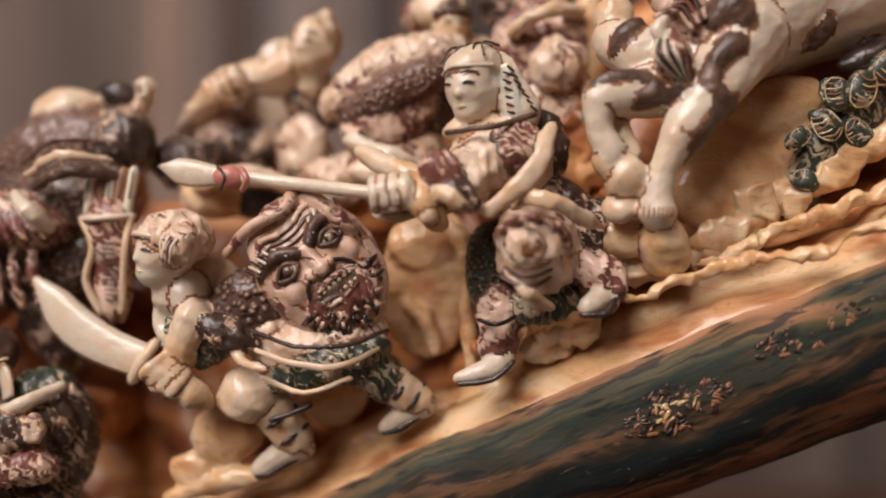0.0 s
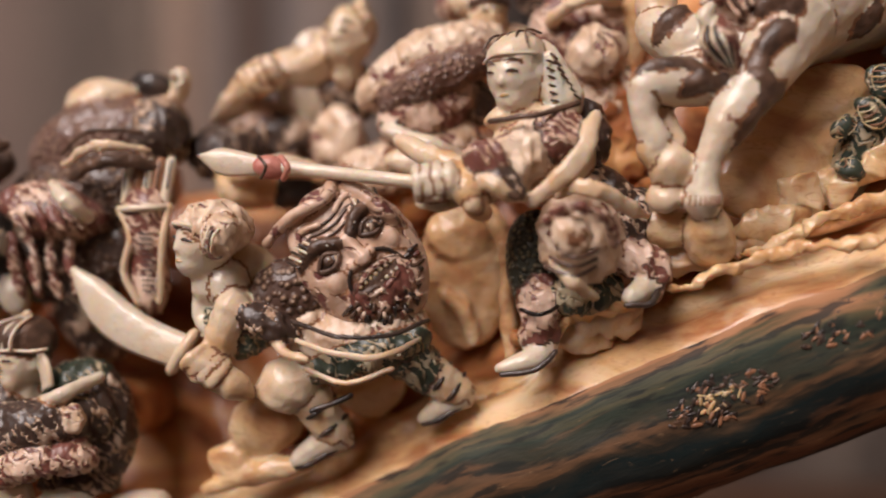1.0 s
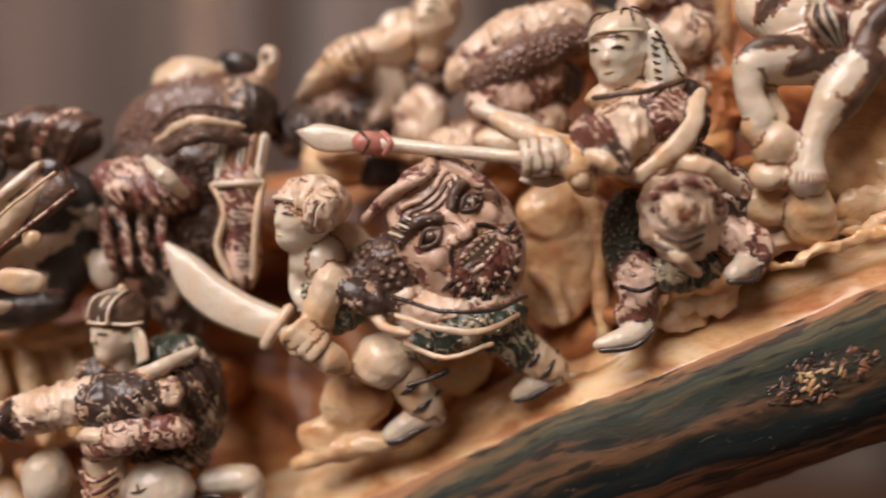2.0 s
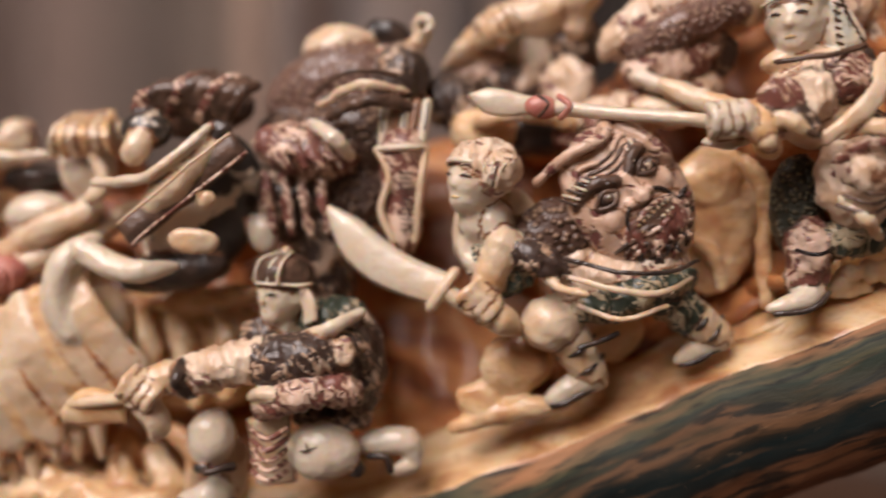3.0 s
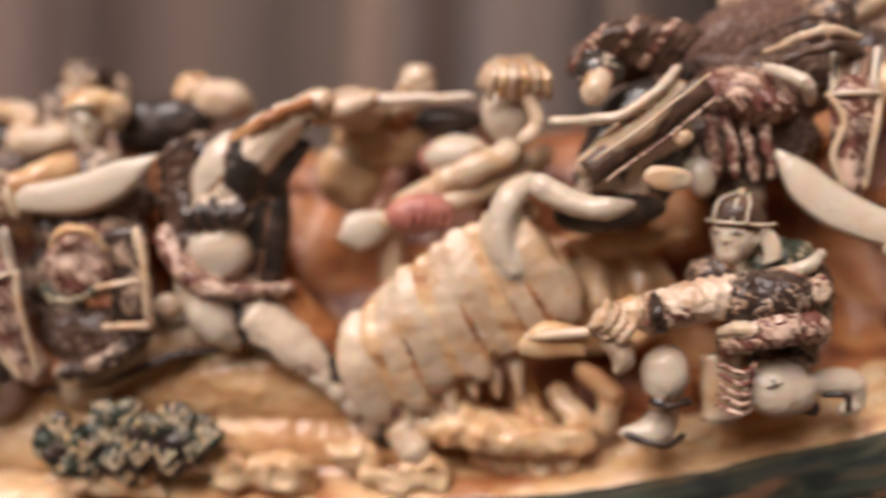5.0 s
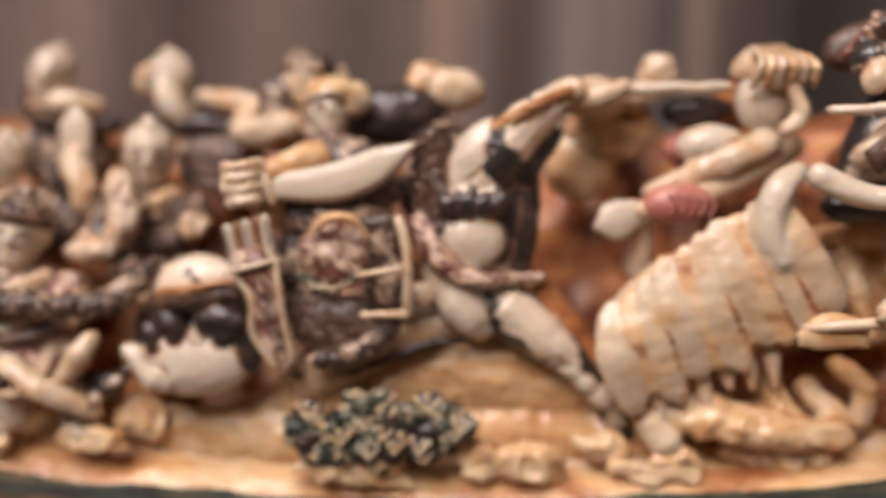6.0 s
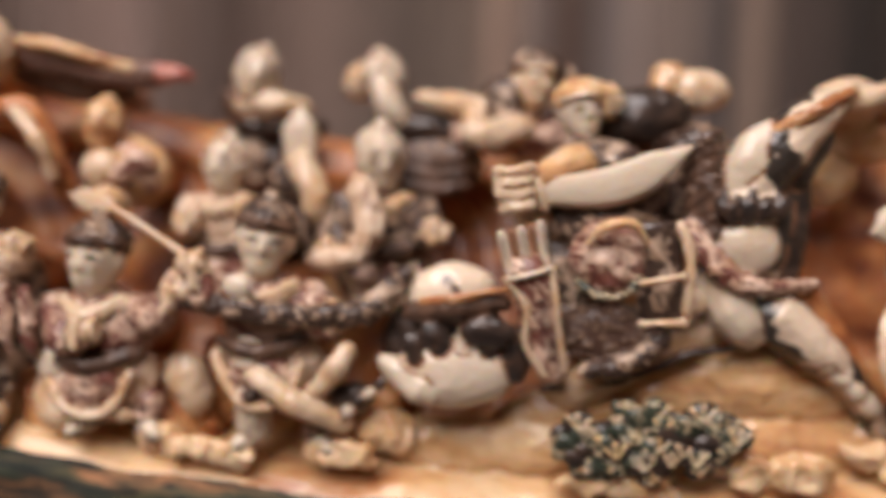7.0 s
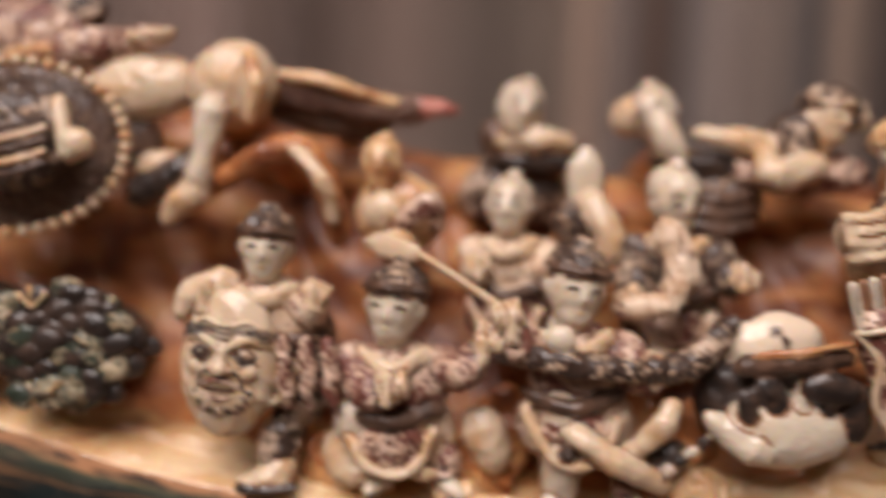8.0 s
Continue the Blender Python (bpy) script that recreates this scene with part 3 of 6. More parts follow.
def quiver(name, top, mouth, low, wide, label, cloth="brown_robe"):
    """A flat quiver with a raised edge, a rim and five arrows standing in it."""
    top, mouth, low = Vector(top), Vector(mouth), Vector(low)
    s = (low - mouth).normalized().cross(Vector((0, 1, 0))).normalized()
    f = Carving()
    f.tube([mouth, mouth.lerp(low, 0.55), low], [wide, wide * 0.85, wide * 0.66], cloth, 16, 0.6, 8)
    for e in (-1, 1):
        f.tube([mouth + s * e * wide * 0.95 + Vector((0, -wide * 0.1, 0)), mouth.lerp(low, 0.3) + s * e * wide * (0.62 + 0.15 * e) + Vector((0, -wide * 0.42, 0)), mouth.lerp(low, 0.65) + s * e * wide * (0.72 - 0.15 * e) + Vector((0, -wide * 0.35, 0)), low + s * e * wide * 0.4 + Vector((0, -wide * 0.32, 0))], wide * 0.16, "ivory", 8)
    for k in range(12):
        p = mouth.lerp(low, 0.26 + 0.055 * k) + Vector((0, -wide * 0.55, 0)) + s * wide * 0.12
        f.tube([p - s * wide * 0.22, p + s * wide * 0.26 + Vector((0, 0, -0.4))], wide * 0.025, "ink_black", 6)
    root(f, mouth.lerp(low, 0.5), wide * 0.6)
    g = Carving()
    g.tube([mouth - s * wide, mouth - s * wide * 0.5 + Vector((0, -wide * 0.55, 0)), mouth + s * wide * 0.5 + Vector((0, -wide * 0.55, 0)), mouth + s * wide], wide * 0.13, "pale_ivory", 8)
    pieces = [("body", "", f), ("rim", "cream rim", g)]
    for k in range(5):
        o, r = s * wide * 0.82 * (2 * k / 4 - 1), wide * 0.21
        a = Carving()
        a.tube([top + o, mouth + o * 0.9], r, "pale_ivory" if k % 2 == 0 else "line_wash", 8)
        a.tube([top + o * 1.02 + Vector((0, -r * 0.8, 0)), top.lerp(mouth, 0.6) + o + Vector((0, -r * 0.8, 0))], r * 0.25, "ink_brown", 6)
        pieces.append(("arrow", "", a))
    return assemble(name, label, "quiver", "", pieces)


def sword(name, hilt, tip, wide, curve, pommel, label, belly=0.35, end=0.05):
    """A curved blade, its guard and a grip."""
    h, t = Vector(hilt), Vector(tip)
    s = (t - h).normalized().cross(Vector((0, 1, 0)))
    f, g, k = Carving(), Carving(), Carving()
    f.plate(hilt, tip, wide, wide * 0.3, "pale_ivory", curve, belly, end, 22)
    g.tube([h - s * wide * 1.15, h + Vector((0, -wide * 0.3, 0)), h + s * wide * 1.15], wide * 0.32, "ivory")
    k.tube([h, Vector(pommel)], [wide * 0.5, wide * 0.45], "ivory")
    return assemble(name, label, "sword", "swords", [("blade", "", f), ("guard", "", g), ("grip", "", k)])


def demon_mask(f, g, c, r, roll=0, yaw=0, base="mask_paint", tall=1.12, tip=0, beard=True):
    """A shield shaped as a snarling mask: brows, eyes, nose, teeth, curled beard."""
    start, tuft = f.mark(), g.mark()
    w, deep = 0.9 * r, 0.42 * r

    def on(x, z, lift=0.0):
        q = max(0.0, 1 - (x * r / w) ** 2 - (z / tall) ** 2)
        return (x * r, 0.12 * r - deep * math.sqrt(q) - lift * r, z * r)

    f.ball((0, 0.12 * r, 0), (w, deep, tall * r), base, fine=4)
    for s in (-1, 1):
        f.tube([on(s * 0.1, 0.34, 0.03), on(s * 0.4, 0.52, 0.04), on(s * 0.78, 0.42, 0.0)], [0.07 * r, 0.10 * r, 0.05 * r], "ink_brown" if beard else base, 10)
        for k in range(9):
            u = k / 8
            x, z = s * (0.18 + 0.58 * u), 0.44 + 0.16 * math.sin(u * 2.6)
            f.tube([on(x, z - 0.06, 0.1), on(x + s * 0.07, z + 0.12, 0.05)], 0.022 * r, "pale_ivory" if k % 2 and beard else "ink_black", 6)
        f.tube([on(s * 0.2, 0.24, 0.02), on(s * 0.38, 0.36, 0.05), on(s * 0.58, 0.22, 0.02), on(s * 0.38, 0.13, 0.05), on(s * 0.2, 0.24, 0.02)], 0.04 * r, "ink_brown", 8)
        f.ball(on(s * 0.38, 0.25, 0.0), (0.16 * r, 0.09 * r, 0.11 * r), "brown_robe")
        f.ball(on(s * 0.38, 0.25, 0.06), (0.08 * r, 0.05 * r, 0.08 * r), "ink_brown")
        f.ball(on(s * 0.37, 0.27, 0.10), 0.028 * r, "pale_ivory", fine=1)
        f.tube([on(s * 0.16, -0.02, 0.03), on(s * 0.36, -0.16, 0.03), on(s * 0.46, -0.48, 0.01), on(s * 0.4, -0.66, 0.0)], 0.03 * r, "ink_black", 8)
        f.ball(on(s * 0.46, -0.05, -0.1), (0.2 * r, 0.16 * r, 0.2 * r), base)
        f.ball(on(s * 0.13, -0.03, 0.06), (0.1 * r, 0.09 * r, 0.08 * r), base)
        f.tube([on(s * 0.15, 0.74, 0.02), on(s * 0.42, 0.82, 0.02), on(s * 0.62, 0.62, 0.0)], 0.05 * r, base, 8)
        f.tube([on(s * 0.1, 0.6, 0.0), on(s * 0.3, 0.68, 0.0), on(s * 0.55, 0.64, 0.0)], 0.025 * r, "ink_brown", 6)
        for k in range(4):
            f.tube([on(s * 0.06, -0.2, 0.06), on(s * (0.2 + 0.06 * k), -0.22 - 0.03 * k, 0.05), on(s * (0.34 + 0.05 * k), -0.3 - 0.06 * k, 0.02)], 0.022 * r, "ink_brown", 6)
    f.tube([on(0, 0.36, 0.0), on(0, 0.14, 0.06), on(0, -0.02, 0.1)], [0.07 * r, 0.09 * r, 0.14 * r], base, 10)
    f.ball(on(0, -0.45, -0.14), (0.6 * r, 0.2 * r, 0.42 * r), "maroon_robe" if beard else base, fine=3)
    for k in range(3):
        f.tube([on(-0.3, 0.56 + 0.1 * k, 0.02), on(0, 0.5 + 0.1 * k, 0.03), on(0.3, 0.56 + 0.1 * k, 0.02)], 0.02 * r, "ink_brown", 6)
    f.ball(on(0, -0.38, -0.02), (0.36 * r, 0.08 * r, 0.17 * r), "ink_brown")
    f.tube([on(-0.4, -0.34, 0.02), on(0, -0.22, 0.07), on(0.4, -0.34, 0.02)], 0.05 * r, "maroon_robe", 8)
    f.tube([on(-0.36, -0.48, 0.02), on(0, -0.56, 0.06), on(0.36, -0.48, 0.02)], 0.05 * r, "maroon_robe", 8)
    for k in range(7):
        x = -0.28 + 0.093 * k
        f.ball(on(x, -0.31, 0.05), (0.045 * r, 0.04 * r, 0.06 * r), "ivory", fine=1)
        f.ball(on(x, -0.46, 0.05), (0.04 * r, 0.04 * r, 0.045 * r), "ivory", fine=1)
    rnd = random.Random(7)
    for row in range(4 if beard else 1):
        for k in range(17):
            t = math.pi * (k + 0.5 * (row % 2)) / 16.5
            d = 0.44 + 0.13 * row
            x, z = math.cos(t) * d, -0.34 - math.sin(t) * d * 0.86
            if z > -0.38 or (x / 0.9) ** 2 + (z / tall) ** 2 > 0.95:
                continue
            bend = rnd.uniform(0.03, 0.07) * (1 if k % 2 else -1)
            ex, ez = x + 0.15 * math.cos(t), z - 0.15 * math.sin(t)
            if (ex / 0.9) ** 2 + (ez / tall) ** 2 > 0.93:
                continue
            g.tube([on(x, z, 0.0), on((x + ex) / 2 + bend, (z + ez) / 2, 0.055), on(ex - bend * 0.6, ez, 0.0)], [0.03 * r, 0.042 * r, 0.02 * r], ("ink_brown", "ink_black", "maroon_robe")[(k + row) % 3], 6, 1.0, 3)
    m = Matrix.Translation(c) @ Matrix.Rotation(radians(roll), 4, "Y") @ Matrix.Rotation(radians(yaw), 4, "Z") @ Matrix.Rotation(radians(tip), 4, "X")
    f.move(start, m)
    g.move(tuft, m)


def pine_rock(name, c, size, label, seed, roll=0, count=26, ribs=0.75):
    """A dark mound of overlapping scalloped leaf clumps, each with pale ribs."""
    f = Carving()
    rnd = random.Random(seed)
    c = Vector(c)
    f.ball(c + Vector((0, size[1] * 0.3, 0)), tuple(s * 0.72 for s in size), "ink_black", roll=roll, fine=3)
    turn = Matrix.Rotation(radians(roll), 3, "Y")
    r = min(size[0], size[2]) * (0.42 if ribs > 0.5 else 0.26)
    for k in range(count):
        a, q = k * 2.4, math.sqrt((k + 0.5) / count)
        o = turn @ Vector((math.cos(a) * q * size[0], -size[1] * math.sqrt(max(0, 1 - q * q)) * 0.9, math.sin(a) * q * size[2]))
        p = c + o * rnd.uniform(0.78, 1.16)
        s = r * rnd.uniform(0.75, 1.15)
        f.ball(p, (s, s * 0.45, s * 0.72), "ink_black" if rnd.random() < 0.55 else "green_robe", roll=rnd.uniform(-30, 30))
        if rnd.random() < ribs:
            for j in range(3):
                b = -0.8 + 0.8 * j + rnd.uniform(-0.3, 0.3)
                e = p + Vector((math.sin(b) * s * 0.85, -s * 0.33, math.cos(b) * s * 0.58))
                f.tube([p + Vector((0, -s * 0.46, -s * 0.4)), e], [s * 0.07, s * 0.16], "ivory" if rnd.random() < 0.6 else "rim_ivory", 6)
    root(f, c, min(size[0], size[2]) * 0.6, 36, "ink_black")
    return f.done(name, label, "carved foliage", rough=0.4, fuse=0)


def pine_bough(name, stem, fans, label):
    """A dark gnarled bough carrying oval needle fans: pale rim, pale ribs, ink between."""
    f = Carving()
    f.tube(stem, [4.2, 5.6, 6.4, 5.0], "green_robe", 12, 0.7)
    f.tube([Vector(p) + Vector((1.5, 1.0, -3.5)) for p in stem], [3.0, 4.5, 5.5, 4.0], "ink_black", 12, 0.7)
    for c, r, roll in fans:
        turn, c = Matrix.Rotation(radians(roll), 3, "Y"), Vector(c)
        f.ball(c, (r * 0.72, r * 0.4, r), "green_robe", roll=roll, fine=3)
        edge = [c + turn @ Vector((math.sin(a) * r * 0.66, -r * 0.26, math.cos(a) * r * 0.92)) for a in (math.tau * k / 10 for k in range(11))]
        f.tube(edge, 0.04 * r, "rim_ivory", 8)
        for k in range(5):
            z = (-0.6 + 0.3 * k) * r
            w = 0.58 * r * math.sqrt(max(0.1, 1 - (z / r) ** 2))
            f.tube([c + turn @ Vector((-w, -r * 0.28, z + 0.1 * r)), c + turn @ Vector((0, -r * 0.44, z - 0.08 * r)), c + turn @ Vector((w, -r * 0.28, z + 0.1 * r))], 0.045 * r, "rim_ivory" if k % 2 else "line_wash", 6)
    root(f, stem[1], 4.5, 30, "ink_black")
    return f.done(name, label, "carved foliage", rough=0.5, fuse=0)


def feet(f, c, wide, r):
    """A pair of booted feet pointing outwards on the ledge."""
    c = Vector(c)
    for s in (-1, 1):
        a = c + Vector((s * wide, 4, r * 2.2))
        boot(f, a, c + Vector((s * wide * 1.05, 1, r * 0.5)), c + Vector((s * wide * 1.6, -3, 0)), r, "brown_robe" if s < 0 else "maroon_robe")


def pebbles(name, points, label, mat="ivory"):
    """Rounded chips of the same resin lying on the ledge, each a thing of its own."""
    for c, r, roll in points:
        f = Carving()
        f.hold = True
        f.ball(c, r, mat, roll=roll, fine=3)
        f.ball(Vector(c) + Vector((r[0] * 0.35, r[1] * 0.3, -r[2] * 0.2)), (r[0] * 0.7, r[1], r[2] * 0.8), mat, roll=roll + 20)
        root(f, c, r[2] * 0.7, 22)
        f.done(name, label, "carved rock", label.split(" resin")[0] + " rocks", rough=1.5, fuse=0.65, ridge=1.8)


def ledge_ridges():
    """Flowing ridges left along the lip of the tusk."""
    for points, radii in (([(34.2, 192.0, 971.8), (52.8, 190.0, 979.2), (68.0, 187.0, 983.8), (82.8, 184.0, 987.3), (96.2, 182.0, 992.5)], [0.8, 1.2, 1.4, 1.2, 1.5]), ([(58.2, 196.0, 983.5), (74.7, 195.0, 989.1), (88.3, 194.0, 995.6), (103.5, 194.0, 1000.7)], [0.8, 1.5, 1.8, 1.5]), ([(81.7, 200.0, 995.7), (91.6, 199.0, 1004.7), (105.7, 199.0, 1015.1)], [2.2, 3.4, 4.0]), ([(12.9, 200.0, 965.2), (23.3, 198.0, 969.5), (33.6, 196.0, 972.2)], [2.4, 3.2, 2.4])):
        f = Carving()
        f.tube(points, radii, "ledge_ivory", 12, 0.8, 6)
        ob = f.done("ledge_ridge", "", "", "", 2.2, fuse=0.6, ridge=0.4)
        ob.parent = TUSK


ledge_ridges()
ETCH = random.Random(31)
STROKES = []
for _ in range(120):
    a, q = ETCH.uniform(0, math.tau), math.sqrt(ETCH.random())
    pale = q < 0.5 and ETCH.random() < 0.4
    STROKES.append((math.cos(a) * q * 13.0, math.sin(a) * q * 4.8, (ETCH.uniform(0.6, 1.7), ETCH.uniform(0.25, 0.6), ETCH.uniform(-70, 70)), "rim_ivory" if pale else ETCH.choice(("ink_black", "ink_black", "ink_brown", "line_wash"))))
band_relief("flower_relief", "low engraved cream flower among dark strokes", 52.0, 17.0, 0, STROKES)
band_relief("leaf_relief", "dark engraved strokes", 80.0, 11.0, 0, [(a, d * 0.8, r, "line_wash" if k == "rim_ivory" else k) for a, d, r, k in STROKES[:70]])


# ---- the warrior with the spear ----
def spear_warrior():
    f = Carving()
    head(f, (7.0, 197.0, 1022.9), 8.63, -34, -4, "wrap")
    f.ball((13.2, 197.0, 1005.3), (12.03, 7.85, 11.51), "ivory", roll=-22, fine=3)
    f.ball((7.6, 198.0, 1014.3), (8.4, 5.0, 3.0), "ivory", roll=-8)
    f.tube([(12.9, 197.0, 1028.8), (15.5, 195.0, 1022.5), (18.1, 195.0, 1017.4)], [3.4, 4.2, 5.0], "pale_ivory", 14, 0.6)
    for k in range(7):
        p = Vector((14.4, 192.0, 1027.3)).lerp(Vector((19.5, 192.0, 1018.6)), k / 6)
        f.tube([p, p + Vector((1.4, 0.8, -0.9))], 0.28, "ink_brown", 6)
    f.ball((16.1, 190.0, 1009.2), (6.6, 3.4, 5.6), "maroon_robe", roll=-15)
    f.ball((0.0, 184.0, 1003.6), (5.4, 2.6, 4.4), "maroon_robe", roll=30)
    f.ball((3.8, 183.0, 998.9), (4.6, 2.2, 3.0), "brown_robe", roll=40)
    f.tube([(8.4, 187.5, 1004.4), (10.1, 187.0, 1004.9), (10.6, 187.0, 1002.9), (9.2, 187.4, 1002.2)], 0.4, "ink_black", 6)
    f.ball((23.5, 202.0, 1010.1), (6.02, 5.49, 8.63), "brown_robe", roll=-10)
    f.tube([(15.7, 197.0, 1010.5), (4.5, 190.0, 1002.6), (-4.9, 188.0, 998.8)], [6.80, 6.54, 4.45], "floral_robe")
    f.tube([(-7.3, 188.0, 1002.2), (-4.8, 184.0, 997.6), (-1.1, 187.0, 992.7)], [2.62, 3.40, 2.35], "rim_ivory")
    f.tube([(-3.0, 186.0, 1001.3), (1.9, 182.0, 998.3), (7.5, 185.0, 995.6)], [1.83, 2.35, 1.57], "ivory")
    f.tube([(-6.0, 185.0, 998.2), (-2.9, 183.0, 994.0)], 2.09, "ivory")
    f.tube([(0.7, 181.0, 998.9), (6.1, 181.0, 996.1)], 0.78, "ink_brown")
    f.tube([(23.8, 189.0, 1013.8), (19.6, 184.0, 1004.3), (9.3, 185.0, 994.8)], [1.57, 2.62, 1.57], "ivory", 10, 0.5)
    f.tube([(0.8, 191.0, 1012.6), (9.3, 186.0, 1013.5), (20.2, 191.0, 1016.4)], 0.65, "ink_brown")
    fist(f, (-11.3, 186.0, 998.9), 4.97, -8)
    f.tube([(-14.9, 189.0, 994.7), (-9.8, 187.0, 993.8), (-5.8, 189.0, 994.7)], 1.05, "pale_ivory")
    f.tube([(-19.9, 209.0, 1009.0), (-11.3, 203.0, 1004.8), (-3.1, 197.0, 1002.0)], [2.35, 2.88, 2.62], "ivory")
    f.ball((26.5, 199.0, 998.1), (9.81, 6.02, 4.45), "brown_robe", roll=25)
    f.ball((21.3, 193.0, 986.6), (9.68, 5.76, 10.99), "floral_robe", roll=-20, fine=3)
    f.ball((17.5, 180.0, 988.1), (4.19, 2.88, 4.45), "floral_robe")
    f.ball((18.3, 178.0, 987.8), (2.2, 0.9, 2.0), "line_wash")
    for k in range(3):
        f.tube([(14.5 - k, 181.5 + k, 985.5 - 2.2 * k), (18.0, 178.2 + k, 983.6 - 2.2 * k), (23.0, 180.5 + k, 985.0 - 2.0 * k)], 0.5, "ink_brown", 6)
    f.tube([(13.0, 185.0, 990.9), (16.6, 177.0, 994.2), (23.9, 179.0, 992.4), (27.8, 185.0, 986.0)], 1.18, "maroon_robe")
    f.tube([(14.3, 185.0, 982.2), (18.3, 181.0, 977.8), (23.9, 187.0, 973.9)], [1.18, 1.70, 1.05], "ivory")
    f.tube([(15.2, 189.0, 995.7), (21.3, 183.0, 998.3), (30.5, 187.0, 993.9), (36.7, 193.0, 991.1)], [1.05, 2.09, 2.09, 0.78], "ivory", 10, 0.5)
    f.ball((33.2, 199.0, 987.5), (5.76, 5.49, 10.73), "brown_robe", roll=20, fine=3)
    f.ball((11.6, 203.0, 980.5), (6.28, 5.49, 12.43), "scale_green", fine=3)
    f.ball((23.2, 197.0, 973.8), (8.63, 5.23, 5.23), "green_robe", roll=-10)
    f.tube([(13.4, 199.0, 972.9), (12.8, 199.0, 962.1)], [5.49, 4.71], "maroon_robe")
    f.tube([(14.1, 198.0, 960.3), (10.0, 195.0, 958.2), (3.1, 194.0, 956.5)], [3.92, 2.62, 1.18], "pale_ivory")
    f.tube([(16.1, 193.0, 960.6), (11.1, 191.0, 956.9), (3.6, 192.0, 955.6)], 0.65, "ink_black")
    for k in range(5):
        f.tube([(8.3, 193.0, 970.4), (12.2, 190.0, 969.6), (16.5, 193.0, 971.1)], 0.52, "ink_black")
    f.tube([(32.0, 195.0, 982.6), (37.5, 193.0, 980.2), (38.0, 192.0, 974.5)], [4.45, 4.45, 2.88], "maroon_robe")
    f.tube([(37.3, 192.0, 976.4), (31.6, 188.0, 973.7)], [3.40, 2.09], "pale_ivory")
    f.tube([(39.3, 191.0, 976.5), (36.4, 187.0, 973.0), (30.8, 187.0, 972.0)], 0.78, "ink_black")
    root(f, (15.8, 197.0, 1000.7), 7.85)
    root(f, (17.9, 197.0, 978.4), 7.85)
    root(f, (8.7, 197.0, 962.5), 2.62, 30)
    f.done("statuette", "cream resin warrior figurine in maroon flowered robe and headcloth", "figurine", "warriors on the tusk", 0.45, fuse=0.6)
    s, p, k = Carving(), Carving(), Carving()
    s.tube([(-52.2, 203.0, 1003.2), (-34.8, 199.0, 1001.4), (-15.5, 189.0, 999.2), (-1.8, 195.0, 997.4)], [2.22, 1.57, 1.57, 1.57], "pale_ivory", 10)
    p.plate((-52.2, 203.0, 1003.2), (-68.3, 205.0, 1005.6), 2.22, 1.18, "pale_ivory", 0.03, 0.5, 0.02)
    k.ball((-50.3, 202.0, 1002.8), (4.19, 2.62, 2.88), "rose", roll=8)
    k.tube([(-52.0, 197.0, 1005.2), (-49.6, 194.0, 1002.8), (-51.4, 197.0, 1000.2)], 0.39, "ink_brown")
    k.tube([(-46.8, 197.0, 1004.9), (-44.7, 194.0, 1002.5), (-46.2, 197.0, 1000.0)], 0.78, "rose")
    assemble("carved_spear", "cream resin spear with reddish binding, held by a warrior", "spear", "", [("shaft", "", s), ("blade", "", p), ("binding", "reddish brown binding", k)])


spear_warrior()


